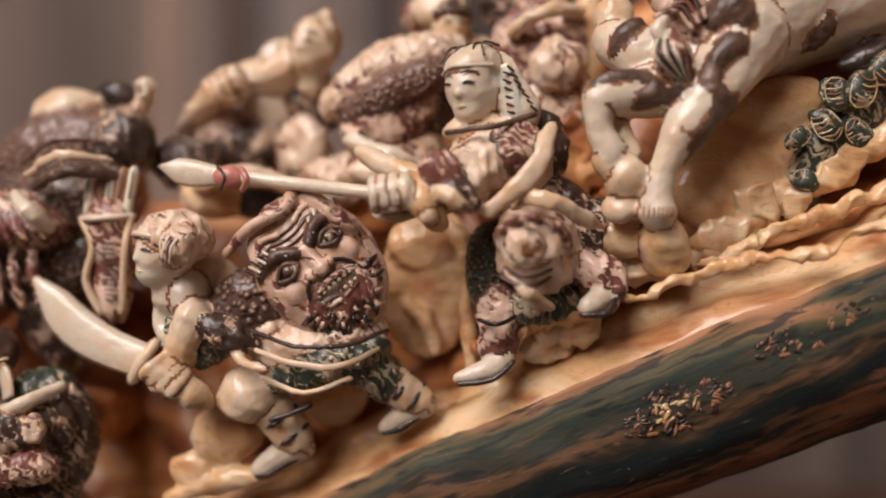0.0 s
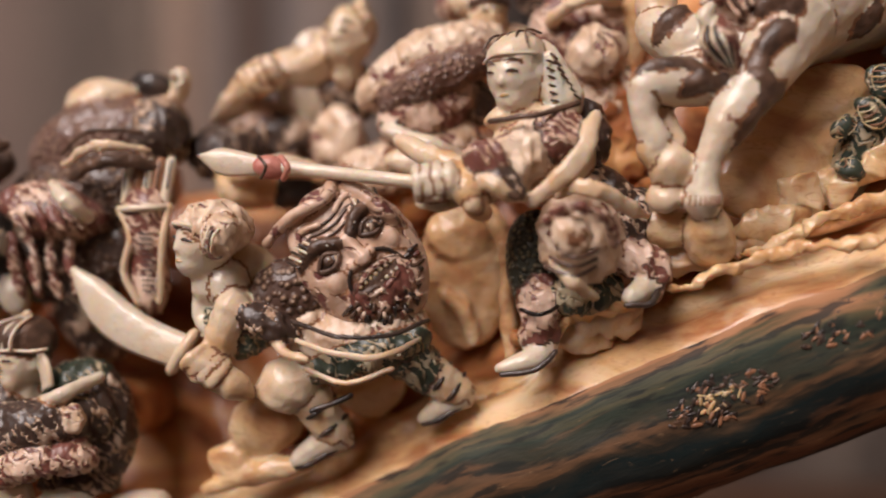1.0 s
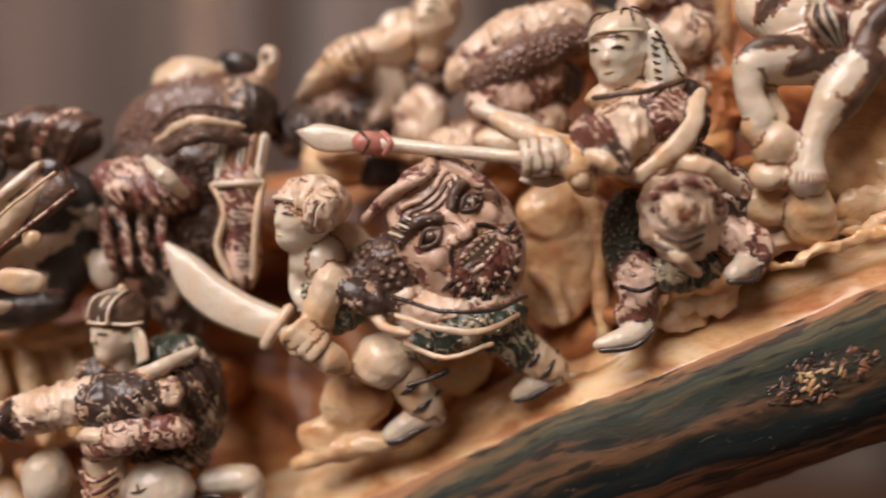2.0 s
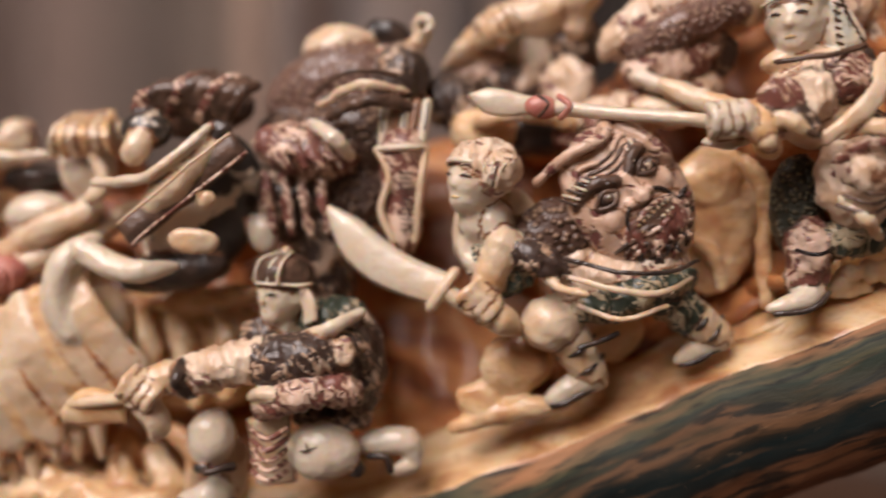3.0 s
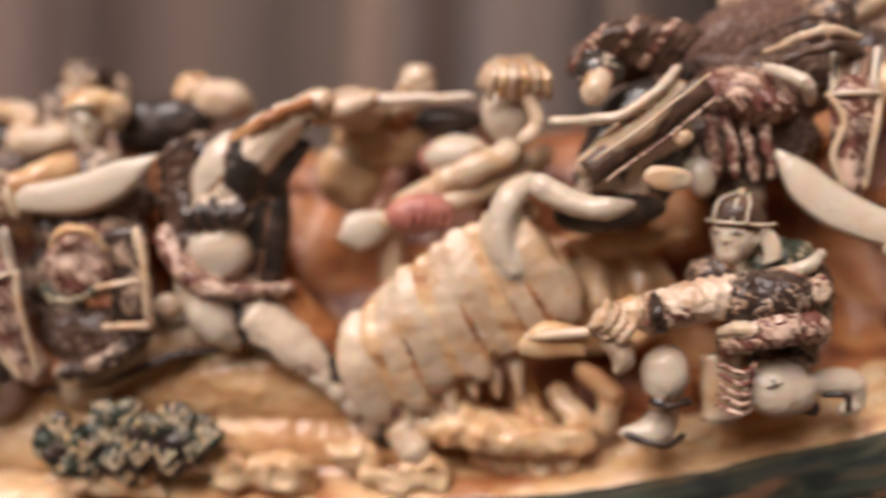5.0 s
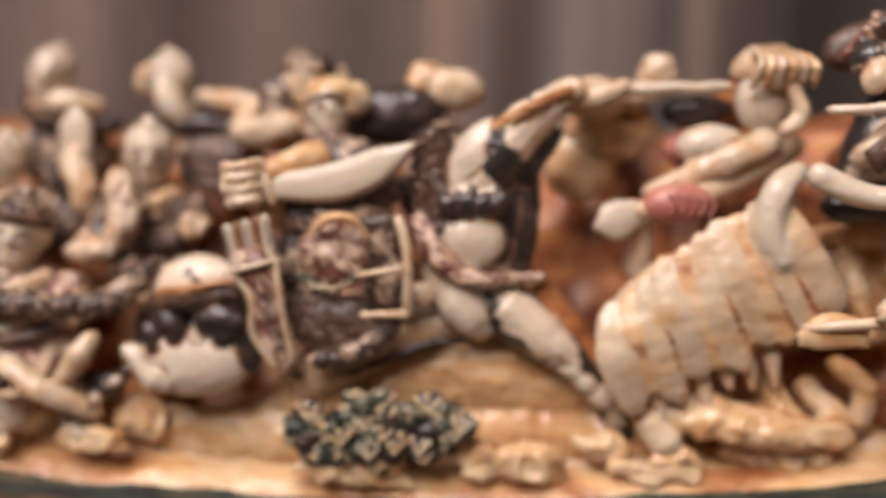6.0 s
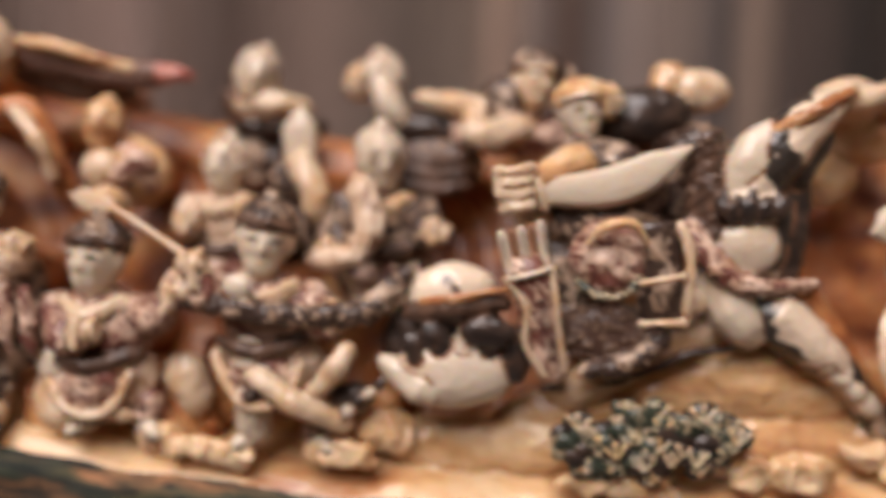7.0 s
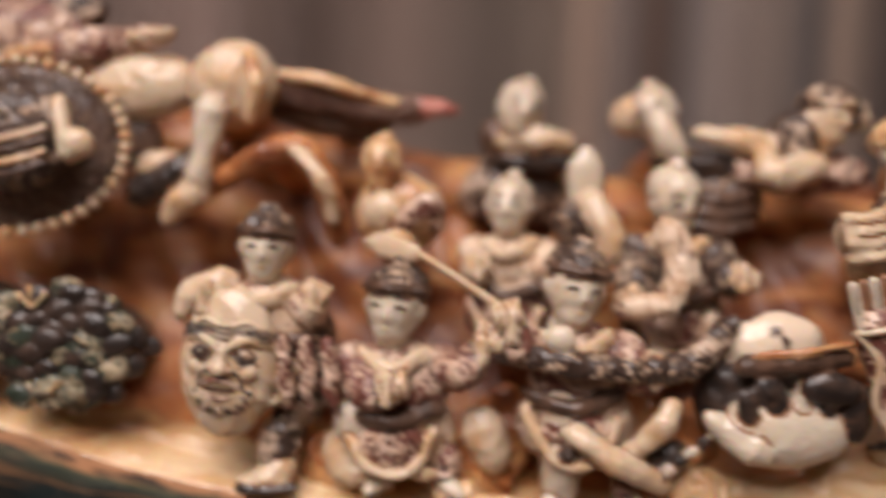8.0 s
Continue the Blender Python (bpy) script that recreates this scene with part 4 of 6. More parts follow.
# ---- the warrior with the demon shield and the broad sword ----
def shield_warrior():
    f = Carving()
    head(f, (-65.8, 201.0, 985.0), 8.81, -46, 6, "scarf", cloth="floral_robe")
    f.ball((-59.8, 211.0, 972.0), (11.34, 7.34, 12.68), "ivory", fine=3)
    f.ball((-61.6, 203.0, 975.1), (5.34, 5.34, 5.87), "pale_ivory")
    f.ball((-46.7, 203.0, 972.3), (9.34, 5.87, 8.81), "scale_brown", roll=-30, fine=3)
    f.ball((-59.1, 203.0, 964.1), (8.81, 5.61, 6.41), "green_robe", roll=20)
    f.ball((-50.7, 197.0, 966.5), (8.01, 4.00, 3.47), "brown_robe", roll=25)
    f.tube([(-67.0, 203.0, 975.1), (-67.8, 203.0, 968.2), (-65.2, 201.0, 964.5)], 2.14, "pale_ivory")
    f.tube([(-58.5, 199.0, 970.2), (-62.0, 199.0, 962.1), (-64.1, 199.0, 955.4)], [4.80, 4.00, 3.47], "ivory")
    fist(f, (-64.8, 197.0, 956.5), 4.80, 40, "ivory")
    f.tube([(-62.9, 197.0, 954.5), (-58.3, 197.0, 951.8), (-55.3, 199.0, 949.6)], [4.00, 3.74, 1.87], "ivory")
    f.ball((-41.8, 205.0, 966.5), (10.68, 6.67, 4.54), "floral_robe", roll=12)
    f.tube([(-47.9, 199.0, 964.3), (-36.4, 191.0, 961.0), (-24.6, 189.0, 960.2), (-14.9, 195.0, 963.1)], [0.53, 0.80, 0.80, 0.53], "ivory", 10, 0.6)
    f.ball((-29.8, 203.0, 962.7), (17.35, 8.01, 7.74), "floral_robe", roll=-12, fine=3)
    f.ball((-27.5, 201.0, 959.0), (15.75, 8.01, 6.14), "green_robe", roll=-18, fine=3)
    f.tube([(-45.4, 197.0, 967.2), (-33.5, 189.0, 965.0), (-22.1, 189.0, 965.0), (-13.1, 197.0, 967.2)], 0.53, "ink_black")
    f.tube([(-41.2, 195.0, 956.0), (-31.6, 192.0, 953.8), (-21.2, 192.0, 956.7)], 0.67, "ivory")
    f.tube([(-49.2, 197.0, 963.6), (-45.9, 193.0, 960.6), (-39.9, 189.0, 959.5)], [1.87, 1.33, 0.80], "ivory")
    f.ball((-46.8, 202.0, 950.5), (7.47, 6.14, 6.94), "ivory")
    boot(f, (-42.1, 204.0, 947.2), (-35.4, 206.0, 937.5), (-45.5, 206.0, 931.1), 5.34, "ivory")
    f.tube([(-40.5, 197.0, 945.7), (-31.3, 198.0, 949.5)], 0.67, "ink_black")
    f.tube([(-19.5, 202.0, 958.8), (-12.9, 204.0, 952.9)], [5.87, 5.07], "green_robe")
    boot(f, (-12.9, 204.0, 953.5), (-5.4, 205.0, 947.7), (-14.4, 205.0, 942.0), 4.80, "ivory")
    root(f, (-54.4, 201.0, 969.9), 8.01)
    root(f, (-30.2, 201.0, 961.7), 8.01)
    root(f, (-38.4, 215.0, 934.1), 3.47, 30)
    root(f, (-7.1, 215.0, 944.4), 2.94, 30)
    f.done("statuette", "cream resin warrior figurine in headscarf and green skirt, crouching", "figurine", "warriors on the tusk", 0.45, fuse=0.6)
    m, hair = Carving(), Carving()
    demon_mask(m, hair, (-28.9, 199.0, 981.7), 16.02, -41, 10, "mask_paint", 1.2)
    m.tube([(-35.5, 203.0, 999.7), (-36.7, 195.0, 995.6), (-44.8, 196.0, 991.0), (-51.1, 201.0, 984.7)], [1.60, 1.60, 1.33, 1.20], "mask_paint")
    m.tube([(-32.5, 201.0, 998.8), (-24.1, 197.0, 993.6), (-19.2, 201.0, 988.8)], [2.14, 1.87, 1.33], "mask_paint")
    root(m, (-32.2, 211.0, 979.7), 8.01, 12)
    assemble("mask_shield", "brown and cream resin shield shaped as a bearded snarling mask", "shield", "mask shields", [("face", "", m, 0.5), ("beard", "dark curled beard", hair)])
    sword("carved_sword", (-73.2, 206.0, 958.0), (-103.1, 214.0, 977.7), 4.74, 0.10, (-60.6, 205.0, 950.5), "smooth cream resin broad sword held by a crouching figurine", 0.14, 0.15)
    quiver("carved_quiver", (-83.4, 216.0, 1004.4), (-84.4, 214.0, 993.0), (-83.2, 214.0, 969.4), 6.55, "cream and brown resin quiver with five arrows on an archer's hip", "maroon_robe")


shield_warrior()


# ---- the archer in scale armour with his back turned ----
def archer():
    f = Carving()
    f.ball((-103.7, 238.0, 1021.5), (10.29, 6.05, 6.35), "ivory", roll=-5, fine=3)
    f.ball((-89.8, 240.0, 1025.9), (6.96, 3.63, 4.24), "ink_black", roll=15)
    f.tube([(-95.8, 234.0, 1018.8), (-86.2, 232.0, 1019.8), (-81.3, 232.0, 1022.5), (-80.1, 232.0, 1027.5)], [2.12, 2.42, 2.42, 3.03], "ivory")
    f.tube([(-81.3, 228.0, 1027.7), (-78.8, 226.0, 1028.2), (-77.5, 226.0, 1025.6), (-79.2, 226.0, 1024.1)], 1.36, "pale_ivory")
    f.ball((-104.1, 236.0, 1009.6), (20.42, 9.08, 12.10), "scale_maroon", roll=-18, fine=3)
    f.ball((-86.2, 232.0, 1011.8), (7.87, 8.47, 10.59), "brown_robe", roll=10, fine=3)
    f.tube([(-106.4, 218.0, 1003.4), (-95.2, 210.0, 1008.2), (-83.3, 214.0, 1007.6)], [1.06, 1.66, 1.21], "ivory", 10, 0.5)
    f.tube([(-109.0, 222.0, 1006.8), (-98.0, 216.0, 1012.4), (-86.1, 218.0, 1011.8)], 0.61, "ink_brown")
    f.tube([(-103.8, 216.0, 1000.7), (-92.4, 210.0, 1004.4), (-82.1, 216.0, 1003.5)], 1.51, "ink_brown")
    f.ball((-97.7, 228.0, 996.9), (15.89, 9.08, 10.59), "scale_brown", fine=3)
    f.ball((-115.8, 230.0, 996.8), (9.38, 6.96, 6.05), "scale_brown")
    f.ball((-110.0, 220.0, 992.1), (13.62, 6.96, 6.96), "maroon_robe", roll=12, fine=3)
    f.tube([(-124.7, 222.0, 994.1), (-117.4, 218.0, 994.8), (-109.6, 216.0, 997.5)], [0.76, 1.06, 0.76], "ivory")
    f.tube([(-107.3, 214.0, 999.1), (-100.6, 206.0, 994.7), (-96.7, 210.0, 990.4)], [1.51, 2.27, 1.51], "pale_ivory")
    folds(f, (-117.6, 214.0, 993.3), (-112.8, 212.0, 987.6), (13.62, 0, 0), 4, 1.21, "maroon_robe")
    f.ball((-116.3, 226.0, 979.3), (9.38, 6.66, 11.80), "brown_robe", fine=3)
    folds(f, (-120.5, 218.0, 986.1), (-117.0, 216.0, 970.2), (14.37, 0, 0), 4, 1.36, "maroon_robe")
    f.ball((-99.2, 228.0, 981.0), (12.71, 6.96, 9.99), "scale_brown", fine=3)
    f.tube([(-107.9, 232.0, 973.7), (-106.4, 232.0, 961.2), (-103.8, 234.0, 954.6)], [9.08, 7.87, 6.66], "brown_robe")
    root(f, (-100.2, 226.0, 1002.8), 12.10, 30)
    root(f, (-106.4, 226.0, 977.1), 9.08, 30)
    f.done("statuette", "dark brown resin archer figurine in scale armour, seen from behind", "figurine", "warriors on the tusk", 0.5)


archer()


# ---- the kneeling warrior with the hatchet ----
def hatchet_warrior():
    f = Carving()
    head(f, (-113.8, 209.0, 955.4), 7.70, -38, 4, "helm", cloth="ink_brown")
    f.ball((-98.1, 211.0, 938.2), (10.84, 7.99, 15.97), "brown_robe", fine=3)
    f.ball((-101.2, 211.0, 949.1), (8.84, 6.56, 5.70), "green_robe", roll=-15)
    f.tube([(-106.4, 201.0, 946.7), (-99.4, 197.0, 949.4), (-93.0, 205.0, 952.1)], [1.57, 2.00, 1.43], "pale_ivory")
    f.ball((-117.9, 211.0, 945.1), (6.85, 5.70, 4.85), "brown_robe")
    f.tube([(-95.2, 207.0, 942.7), (-105.5, 199.0, 941.7), (-118.0, 200.0, 940.5)], [6.85, 6.56, 5.42], "brown_robe")
    f.tube([(-115.2, 200.0, 941.3), (-126.3, 200.0, 938.9), (-136.2, 201.0, 935.6)], [5.42, 5.42, 4.85], "floral_robe")
    f.tube([(-135.1, 199.0, 939.6), (-135.5, 194.0, 936.5), (-133.7, 199.0, 931.9)], 1.43, "ink_black")
    f.tube([(-139.0, 201.0, 936.3), (-144.6, 201.0, 934.0)], 3.99, "ivory")
    fist(f, (-146.0, 200.0, 932.8), 5.13, 30, "ivory")
    f.tube([(-145.7, 200.0, 929.3), (-142.2, 200.0, 924.4), (-142.9, 201.0, 921.2)], [3.42, 3.14, 2.00], "ivory")
    f.ball((-96.5, 197.0, 944.0), (3.3, 1.5, 3.3), "floral_robe")
    f.tube([(-116.5, 201.0, 928.3), (-107.8, 195.0, 933.5), (-95.6, 199.0, 934.3)], [2.85, 3.99, 4.28], "maroon_robe")
    f.tube([(-119.1, 199.0, 931.6), (-114.6, 195.0, 934.0), (-109.1, 195.0, 931.4)], 1.71, "ivory")
    f.ball((-100.6, 209.0, 924.6), (9.98, 6.56, 4.28), "brown_robe")
    f.ball((-130.3, 205.0, 919.8), (6.4, 5.6, 7.4), "pale_ivory", roll=6, fine=3)
    f.tube([(-133.8, 203.0, 912.9), (-128.8, 199.0, 912.8), (-124.1, 203.0, 913.5)], 1.0, "ink_black")
    f.tube([(-127.3, 213.0, 913.0), (-128.7, 213.0, 903.8)], [4.85, 4.28], "ivory")
    f.tube([(-129.1, 211.0, 904.5), (-133.2, 209.0, 902.8), (-139.1, 209.0, 902.6)], [4.56, 3.99, 1.71], "pale_ivory")
    f.tube([(-124.5, 205.0, 903.7), (-130.5, 202.0, 901.7), (-139.0, 205.0, 903.3)], 0.86, "ink_black")
    f.plate((-116.2, 205.0, 925.2), (-114.7, 207.0, 907.7), 5.42, 2.00, "ivory")
    for k in range(5):
        z = -2.6 * k
        f.tube([Vector((-118.6, 198.0, 924.1)) + Vector((0, 0, z)), Vector((-114.0, 194.0, 923.0)) + Vector((0, 0, z)), Vector((-110.3, 198.0, 924.3)) + Vector((0, 0, z))], 0.71, "maroon_robe")
    f.ball((-102.1, 203.0, 917.5), (9.0, 5.5, 7.4), "pale_ivory", fine=3)
    for k in range(3):
        a = 0.4 + 1.5 * k
        f.tube([(-105.0, 197.6, 919.4), Vector((-105.0, 197.8, 919.4)) + Vector((1.9 * math.cos(a), 0.1, 1.5 * math.sin(a)))], [0.3, 0.16], "ink_brown", 6)
    f.ball((-93.8, 203.0, 913.3), (2.57, 2.00, 2.28), "ink_black")
    f.tube([(-91.8, 209.0, 917.8), (-81.6, 209.0, 918.7), (-80.0, 209.0, 913.2), (-84.0, 207.0, 911.5)], [3.42, 3.71, 2.57, 2.00], "pale_ivory")
    f.tube([(-91.1, 202.0, 916.6), (-86.2, 200.0, 917.3), (-85.1, 201.0, 913.5)], 0.86, "ink_black")
    root(f, (-100.2, 209.0, 938.5), 8.56)
    root(f, (-108.5, 209.0, 914.7), 6.56, 30)
    root(f, (-131.3, 211.0, 902.9), 2.57, 26)
    f.done("statuette", "dark brown and cream resin warrior figurine in ridged helmet, kneeling", "figurine", "warriors on the tusk", 0.45, fuse=0.6)
    h, p = Carving(), Carving()
    h.tube([(-165.7, 205.0, 927.5), (-153.0, 201.0, 930.0), (-144.4, 200.0, 931.0)], 1.57, "ivory")
    p.plate((-151.5, 203.0, 926.9), (-167.8, 205.0, 924.6), 3.71, 1.28, "rim_ivory", -0.1, 0.3, 0.5)
    assemble("carved_hatchet", "amber-stained resin hatchet in a kneeling warrior's hand", "hatchet", "", [("handle", "", h), ("blade", "", p)])


hatchet_warrior()


# ---- the dark pinto horse with bridle ----
def bridled_horse():
    f = Carving()
    f.ball((-137.9, 223.0, 975.7), (14.50, 8.28, 22.19), "hide_dark", roll=24, fine=3)
    f.ball((-141.6, 233.0, 1002.9), (15.53, 5.33, 7.69), "ink_brown", roll=-8, fine=3)
    for k in range(9):
        o = Vector((0.15 * (k - 4) * 20, 0, 0.15 * (4 - abs(k - 4)) * 5))
        f.tube([Vector((-143.7, 221.0, 998.0)) + o, Vector((-138.5, 217.0, 1005.7)) + o, Vector((-134.4, 223.0, 1009.8)) + o], [1.33, 2.07, 0.89], "ink_brown" if k % 3 else "maroon_robe", 8)
    f.tube([(-152.1, 213.0, 971.9), (-139.2, 207.0, 983.7), (-129.3, 211.0, 994.6)], [3.85, 4.44, 3.25], "ivory")
    f.plate((-152.6, 207.0, 969.9), (-123.7, 207.0, 993.1), 3.55, 1.33, "ink_brown")
    f.tube([(-151.7, 201.0, 973.0), (-137.5, 199.0, 984.6), (-125.0, 201.0, 995.4)], 0.4, "ivory")
    f.tube([(-148.6, 201.0, 968.2), (-134.7, 199.0, 979.3), (-121.5, 203.0, 990.8)], 0.4, "maroon_robe")
    f.tube([(-161.7, 211.0, 983.0), (-146.7, 203.0, 984.1), (-137.0, 203.0, 991.2), (-131.5, 207.0, 997.1)], [1.48, 1.63, 1.48, 1.18], "pale_ivory")
    f.ball((-129.7, 209.0, 995.9), (3.55, 2.07, 3.25), "ink_black")
    f.ball((-149.7, 215.0, 996.6), (6.80, 4.44, 5.03), "hide_dark")
    f.ball((-150.9, 211.0, 992.0), (3.55, 2.66, 5.03), "ivory", roll=20)
    f.ball((-133.4, 201.0, 969.3), (6.51, 1.78, 3.25), "ivory", roll=5)
    f.ball((-130.3, 201.0, 979.4), (2.96, 1.48, 2.37), "ivory", roll=5)
    f.ball((-144.6, 219.0, 959.8), (15.53, 6.80, 5.33), "ink_black", roll=-8, fine=3)
    f.tube([(-164.3, 209.0, 966.3), (-155.5, 207.0, 962.0), (-147.1, 205.0, 961.3), (-140.2, 209.0, 962.5)], [3.55, 3.55, 2.96, 1.04], "pale_ivory")
    f.ball((-120.6, 219.0, 970.1), (3.85, 3.25, 5.92), "pale_ivory", roll=-10)
    root(f, (-136.8, 217.0, 973.6), 10.35, 34)
    f.done("horse_statuette", "black and cream resin horse head with brown bridle and mane", "figurine", "horses on the tusk", 0.5)


bridled_horse()


# ---- fallen banner, lance, ribbed hat ----
def banner():
    f = Carving()
    f.count, f.hold = f.count + 1, True
    f.ball((-187.3, 225.0, 928.5), (27.98, 7.56, 17.39), "ivory", roll=-25, fine=4)
    f.ball((-172.4, 225.0, 941.5), (16.64, 6.65, 13.61), "ivory", roll=-60, fine=3)
    for k in range(10):
        u = k / 9
        top = Vector((-211.6, 220.0, 926.6)).lerp(Vector((-172.2, 218.0, 958.5)), u) + Vector((0, 0, 3.0 * math.sin(u * 3.1)))
        low = Vector((-205.0, 220.0, 901.6)).lerp(Vector((-154.1, 218.0, 930.1)), u) + Vector((0, 0, 3.0 * math.sin(k * 2.3)))
        mid = top.lerp(low, 0.5) + Vector((-2.5, -3.0, 1.0))
        r = 4.5 * (1.25, 0.85, 1.0)[k % 3]
        f.tube([top, mid, low], [r * 0.8, r * 1.1, r * 0.8], ("ivory", "rim_ivory", "ivory")[k % 3], 16, 0.32)
        side = Vector((2.6, -0.6, 1.5))
        f.tube([top + side, mid + side, low + side], [0.6, 1.2, 0.6], "amber", 10, 0.7)
    for k in range(6):
        p = Vector((-197.5, 224.0, 902.9)).lerp(Vector((-167.4, 224.0, 916.5)), k / 5)
        f.tube([p, p + Vector((1.5, -1, -5 - (k % 3) * 2))], [2.72, 0.91], "ivory", 8)
    f.tube([(-165.3, 220.0, 967.6), (-171.5, 216.0, 962.4), (-173.8, 216.0, 951.9), (-169.3, 216.0, 943.0)], [2.72, 4.23, 4.54, 3.93], "pale_ivory")
    f.ball((-166.5, 224.0, 958.9), (3.33, 3.02, 3.93), "ivory")
    f.tube([(-200.0, 226.0, 895.7), (-194.4, 224.0, 890.1)], [4.54, 5.14], "ivory")
    f.tube([(-164.6, 236.0, 910.0), (-159.7, 236.0, 900.0)], [3.33, 3.63], "amber")
    f.hold = False
    root(f, (-186.2, 222.0, 927.6), 10.59, 30)
    root(f, (-171.3, 222.0, 948.2), 4.54, 30)
    f.done("carved_banner", "cream resin banner cloth fallen in deep ribbed folds", "banner", "", 0.4, ridge=-0.5)
    s, p, k = Carving(), Carving(), Carving()
    s.tube([(-205.5, 226.0, 954.7), (-193.8, 228.0, 957.9), (-176.2, 232.0, 965.9), (-161.4, 236.0, 974.9)], [3.10, 3.42, 3.42, 3.42], "ivory")
    s.tube([(-204.4, 232.0, 952.5), (-203.8, 234.0, 944.1), (-203.2, 236.0, 937.3)], [4.04, 4.04, 4.35], "ivory")
    root(s, (-176.9, 234.0, 965.8), 3.10, 40)
    p.plate((-205.5, 226.0, 954.7), (-218.4, 224.0, 949.1), 3.73, 1.86, "pale_ivory", 0.0, 0.5, 0.05)
    k.ball((-196.0, 225.0, 957.3), (9.62, 5.28, 5.59), "rose", roll=-8)
    for j in range(5):
        o = Vector((0.16 * j * 16, 0, 0))
        k.tube([Vector((-199.5, 220.0, 960.0)) + o, Vector((-197.3, 219.0, 957.4)) + o, Vector((-198.4, 220.0, 954.2)) + o], 0.47, "rose")
    assemble("carved_lance", "cream resin lance with a pink tassel below its point", "lance", "", [("shaft", "", s), ("blade", "", p), ("tassel", "pink tassel", k)])
    f = Carving()
    f.ball((-171.1, 234.0, 995.4), (10.29, 7.39, 6.75), "ivory", fine=3)
    for k in range(6):
        o = Vector((0.16 * (k - 2.5) * 20, 0, 0))
        f.tube([Vector((-169.9, 224.0, 989.8)) + o, Vector((-169.9, 221.0, 996.4)) + o * 0.9, Vector((-171.2, 236.0, 1002.0)) + o * 0.5], 1.13, "rim_ivory" if k % 2 else "ivory")
    f.ball((-172.3, 232.0, 987.3), (7.71, 5.79, 9.64), "pale_ivory", roll=10, fine=3)
    f.tube([(-167.2, 224.0, 990.7), (-164.6, 224.0, 983.1), (-168.4, 224.0, 978.4)], 2.25, "ivory")
    f.ball((-187.5, 240.0, 973.3), (9.96, 5.79, 7.07), "rose", roll=-10)
    f.ball((-186.4, 232.0, 974.1), (9.32, 5.46, 5.79), "pale_ivory", roll=-10)
    f.ball((-189.2, 238.0, 983.9), (10.29, 5.14, 4.18), "ink_black", roll=-4)
    f.tube([(-170.3, 230.0, 975.4), (-182.6, 228.0, 969.4), (-202.3, 232.0, 959.9)], [3.54, 4.18, 2.25], "ivory")
    root(f, (-174.0, 232.0, 989.6), 7.07, 34)
    f.done("statuette", "cream resin figurine in ribbed round hat, bowed over a lance", "figurine", "warriors on the tusk", 0.5)
    f = Carving()
    head(f, (-199.9, 246.0, 993.2), 7.07, 60, 40, "bare", "ivory")
    f.tube([(-219.9, 236.0, 988.4), (-199.6, 232.0, 989.4), (-182.6, 230.0, 989.9)], [2.57, 1.93, 1.45], "pale_ivory")
    f.ball((-217.0, 244.0, 986.6), (9.64, 6.43, 6.43), "ivory")
    f.tube([(-228.1, 236.0, 984.1), (-219.4, 234.0, 985.9), (-211.3, 234.0, 989.3)], [3.54, 3.86, 2.89], "ivory")
    f.ball((-210.7, 254.0, 978.0), (14.47, 5.79, 9.64), "rim_ivory", fine=3)
    f.ball((-219.8, 256.0, 967.2), (11.25, 5.79, 11.25), "rim_ivory", fine=3)
    root(f, (-204.8, 242.0, 984.4), 7.39, 30)
    f.done("statuette", "cream resin figurine lying back with an arm stretched out", "figurine", "warriors on the tusk", 0.6)


banner()


def honey_stock():
    """Folded honey stock left standing behind the banner and the kneeling warrior."""
    f = Carving()
    f.hold = True
    for points, radii in (([(-156.9, 228.0, 947.7), (-153.0, 226.0, 937.0), (-154.6, 226.0, 924.2)], [2.0, 3.2, 2.4]), ([(-147.6, 230.0, 946.2), (-143.7, 228.0, 935.4), (-140.5, 228.0, 922.6)], [2.4, 3.6, 2.6]), ([(-136.5, 231.0, 946.4), (-132.7, 229.0, 937.2), (-132.6, 229.0, 924.3)], [2.4, 3.4, 2.8]), ([(-162.4, 232.0, 950.4), (-141.3, 230.0, 950.6), (-120.7, 232.0, 954.0)], [2.0, 3.4, 2.4]), ([(-148.3, 228.0, 914.3), (-140.0, 226.0, 908.6), (-141.4, 226.0, 898.8)], [2.4, 3.6, 3.0])):
        f.tube(points, radii, "rim_ivory", 12)
    f.ball((-143.1, 236.0, 935.7), (22.0, 5.0, 18.0), "rim_ivory", fine=3)
    root(f, (-143.0, 236.0, 934.1), 8.0, 30)
    f.done("carved_rock", "ridged honey resin stock behind a kneeling warrior", "carved rock", "", 0.8, fuse=0.7, ridge=0.3)
    g = Carving()
    g.hold = True
    for points, radii in (([(-197.3, 226.0, 896.9), (-175.8, 223.0, 896.2), (-147.2, 222.0, 895.1)], [3.5, 5.5, 3.5]), ([(-187.2, 230.0, 902.6), (-174.9, 226.0, 897.7)], [3.5, 4.5]), ([(-164.9, 232.0, 906.1), (-160.5, 226.0, 896.5)], [3.0, 4.5]), ([(-155.1, 232.0, 906.4), (-147.8, 226.0, 898.6)], [3.0, 4.2])):
        g.tube(points, radii, "rim_ivory", 12)
    root(g, (-170.5, 228.0, 895.5), 5.0, 26)
    g.done("carved_rock", "folded honey resin ground under the fallen banner", "carved rock", "", 1.2, fuse=0.7, ridge=0.8)


honey_stock()


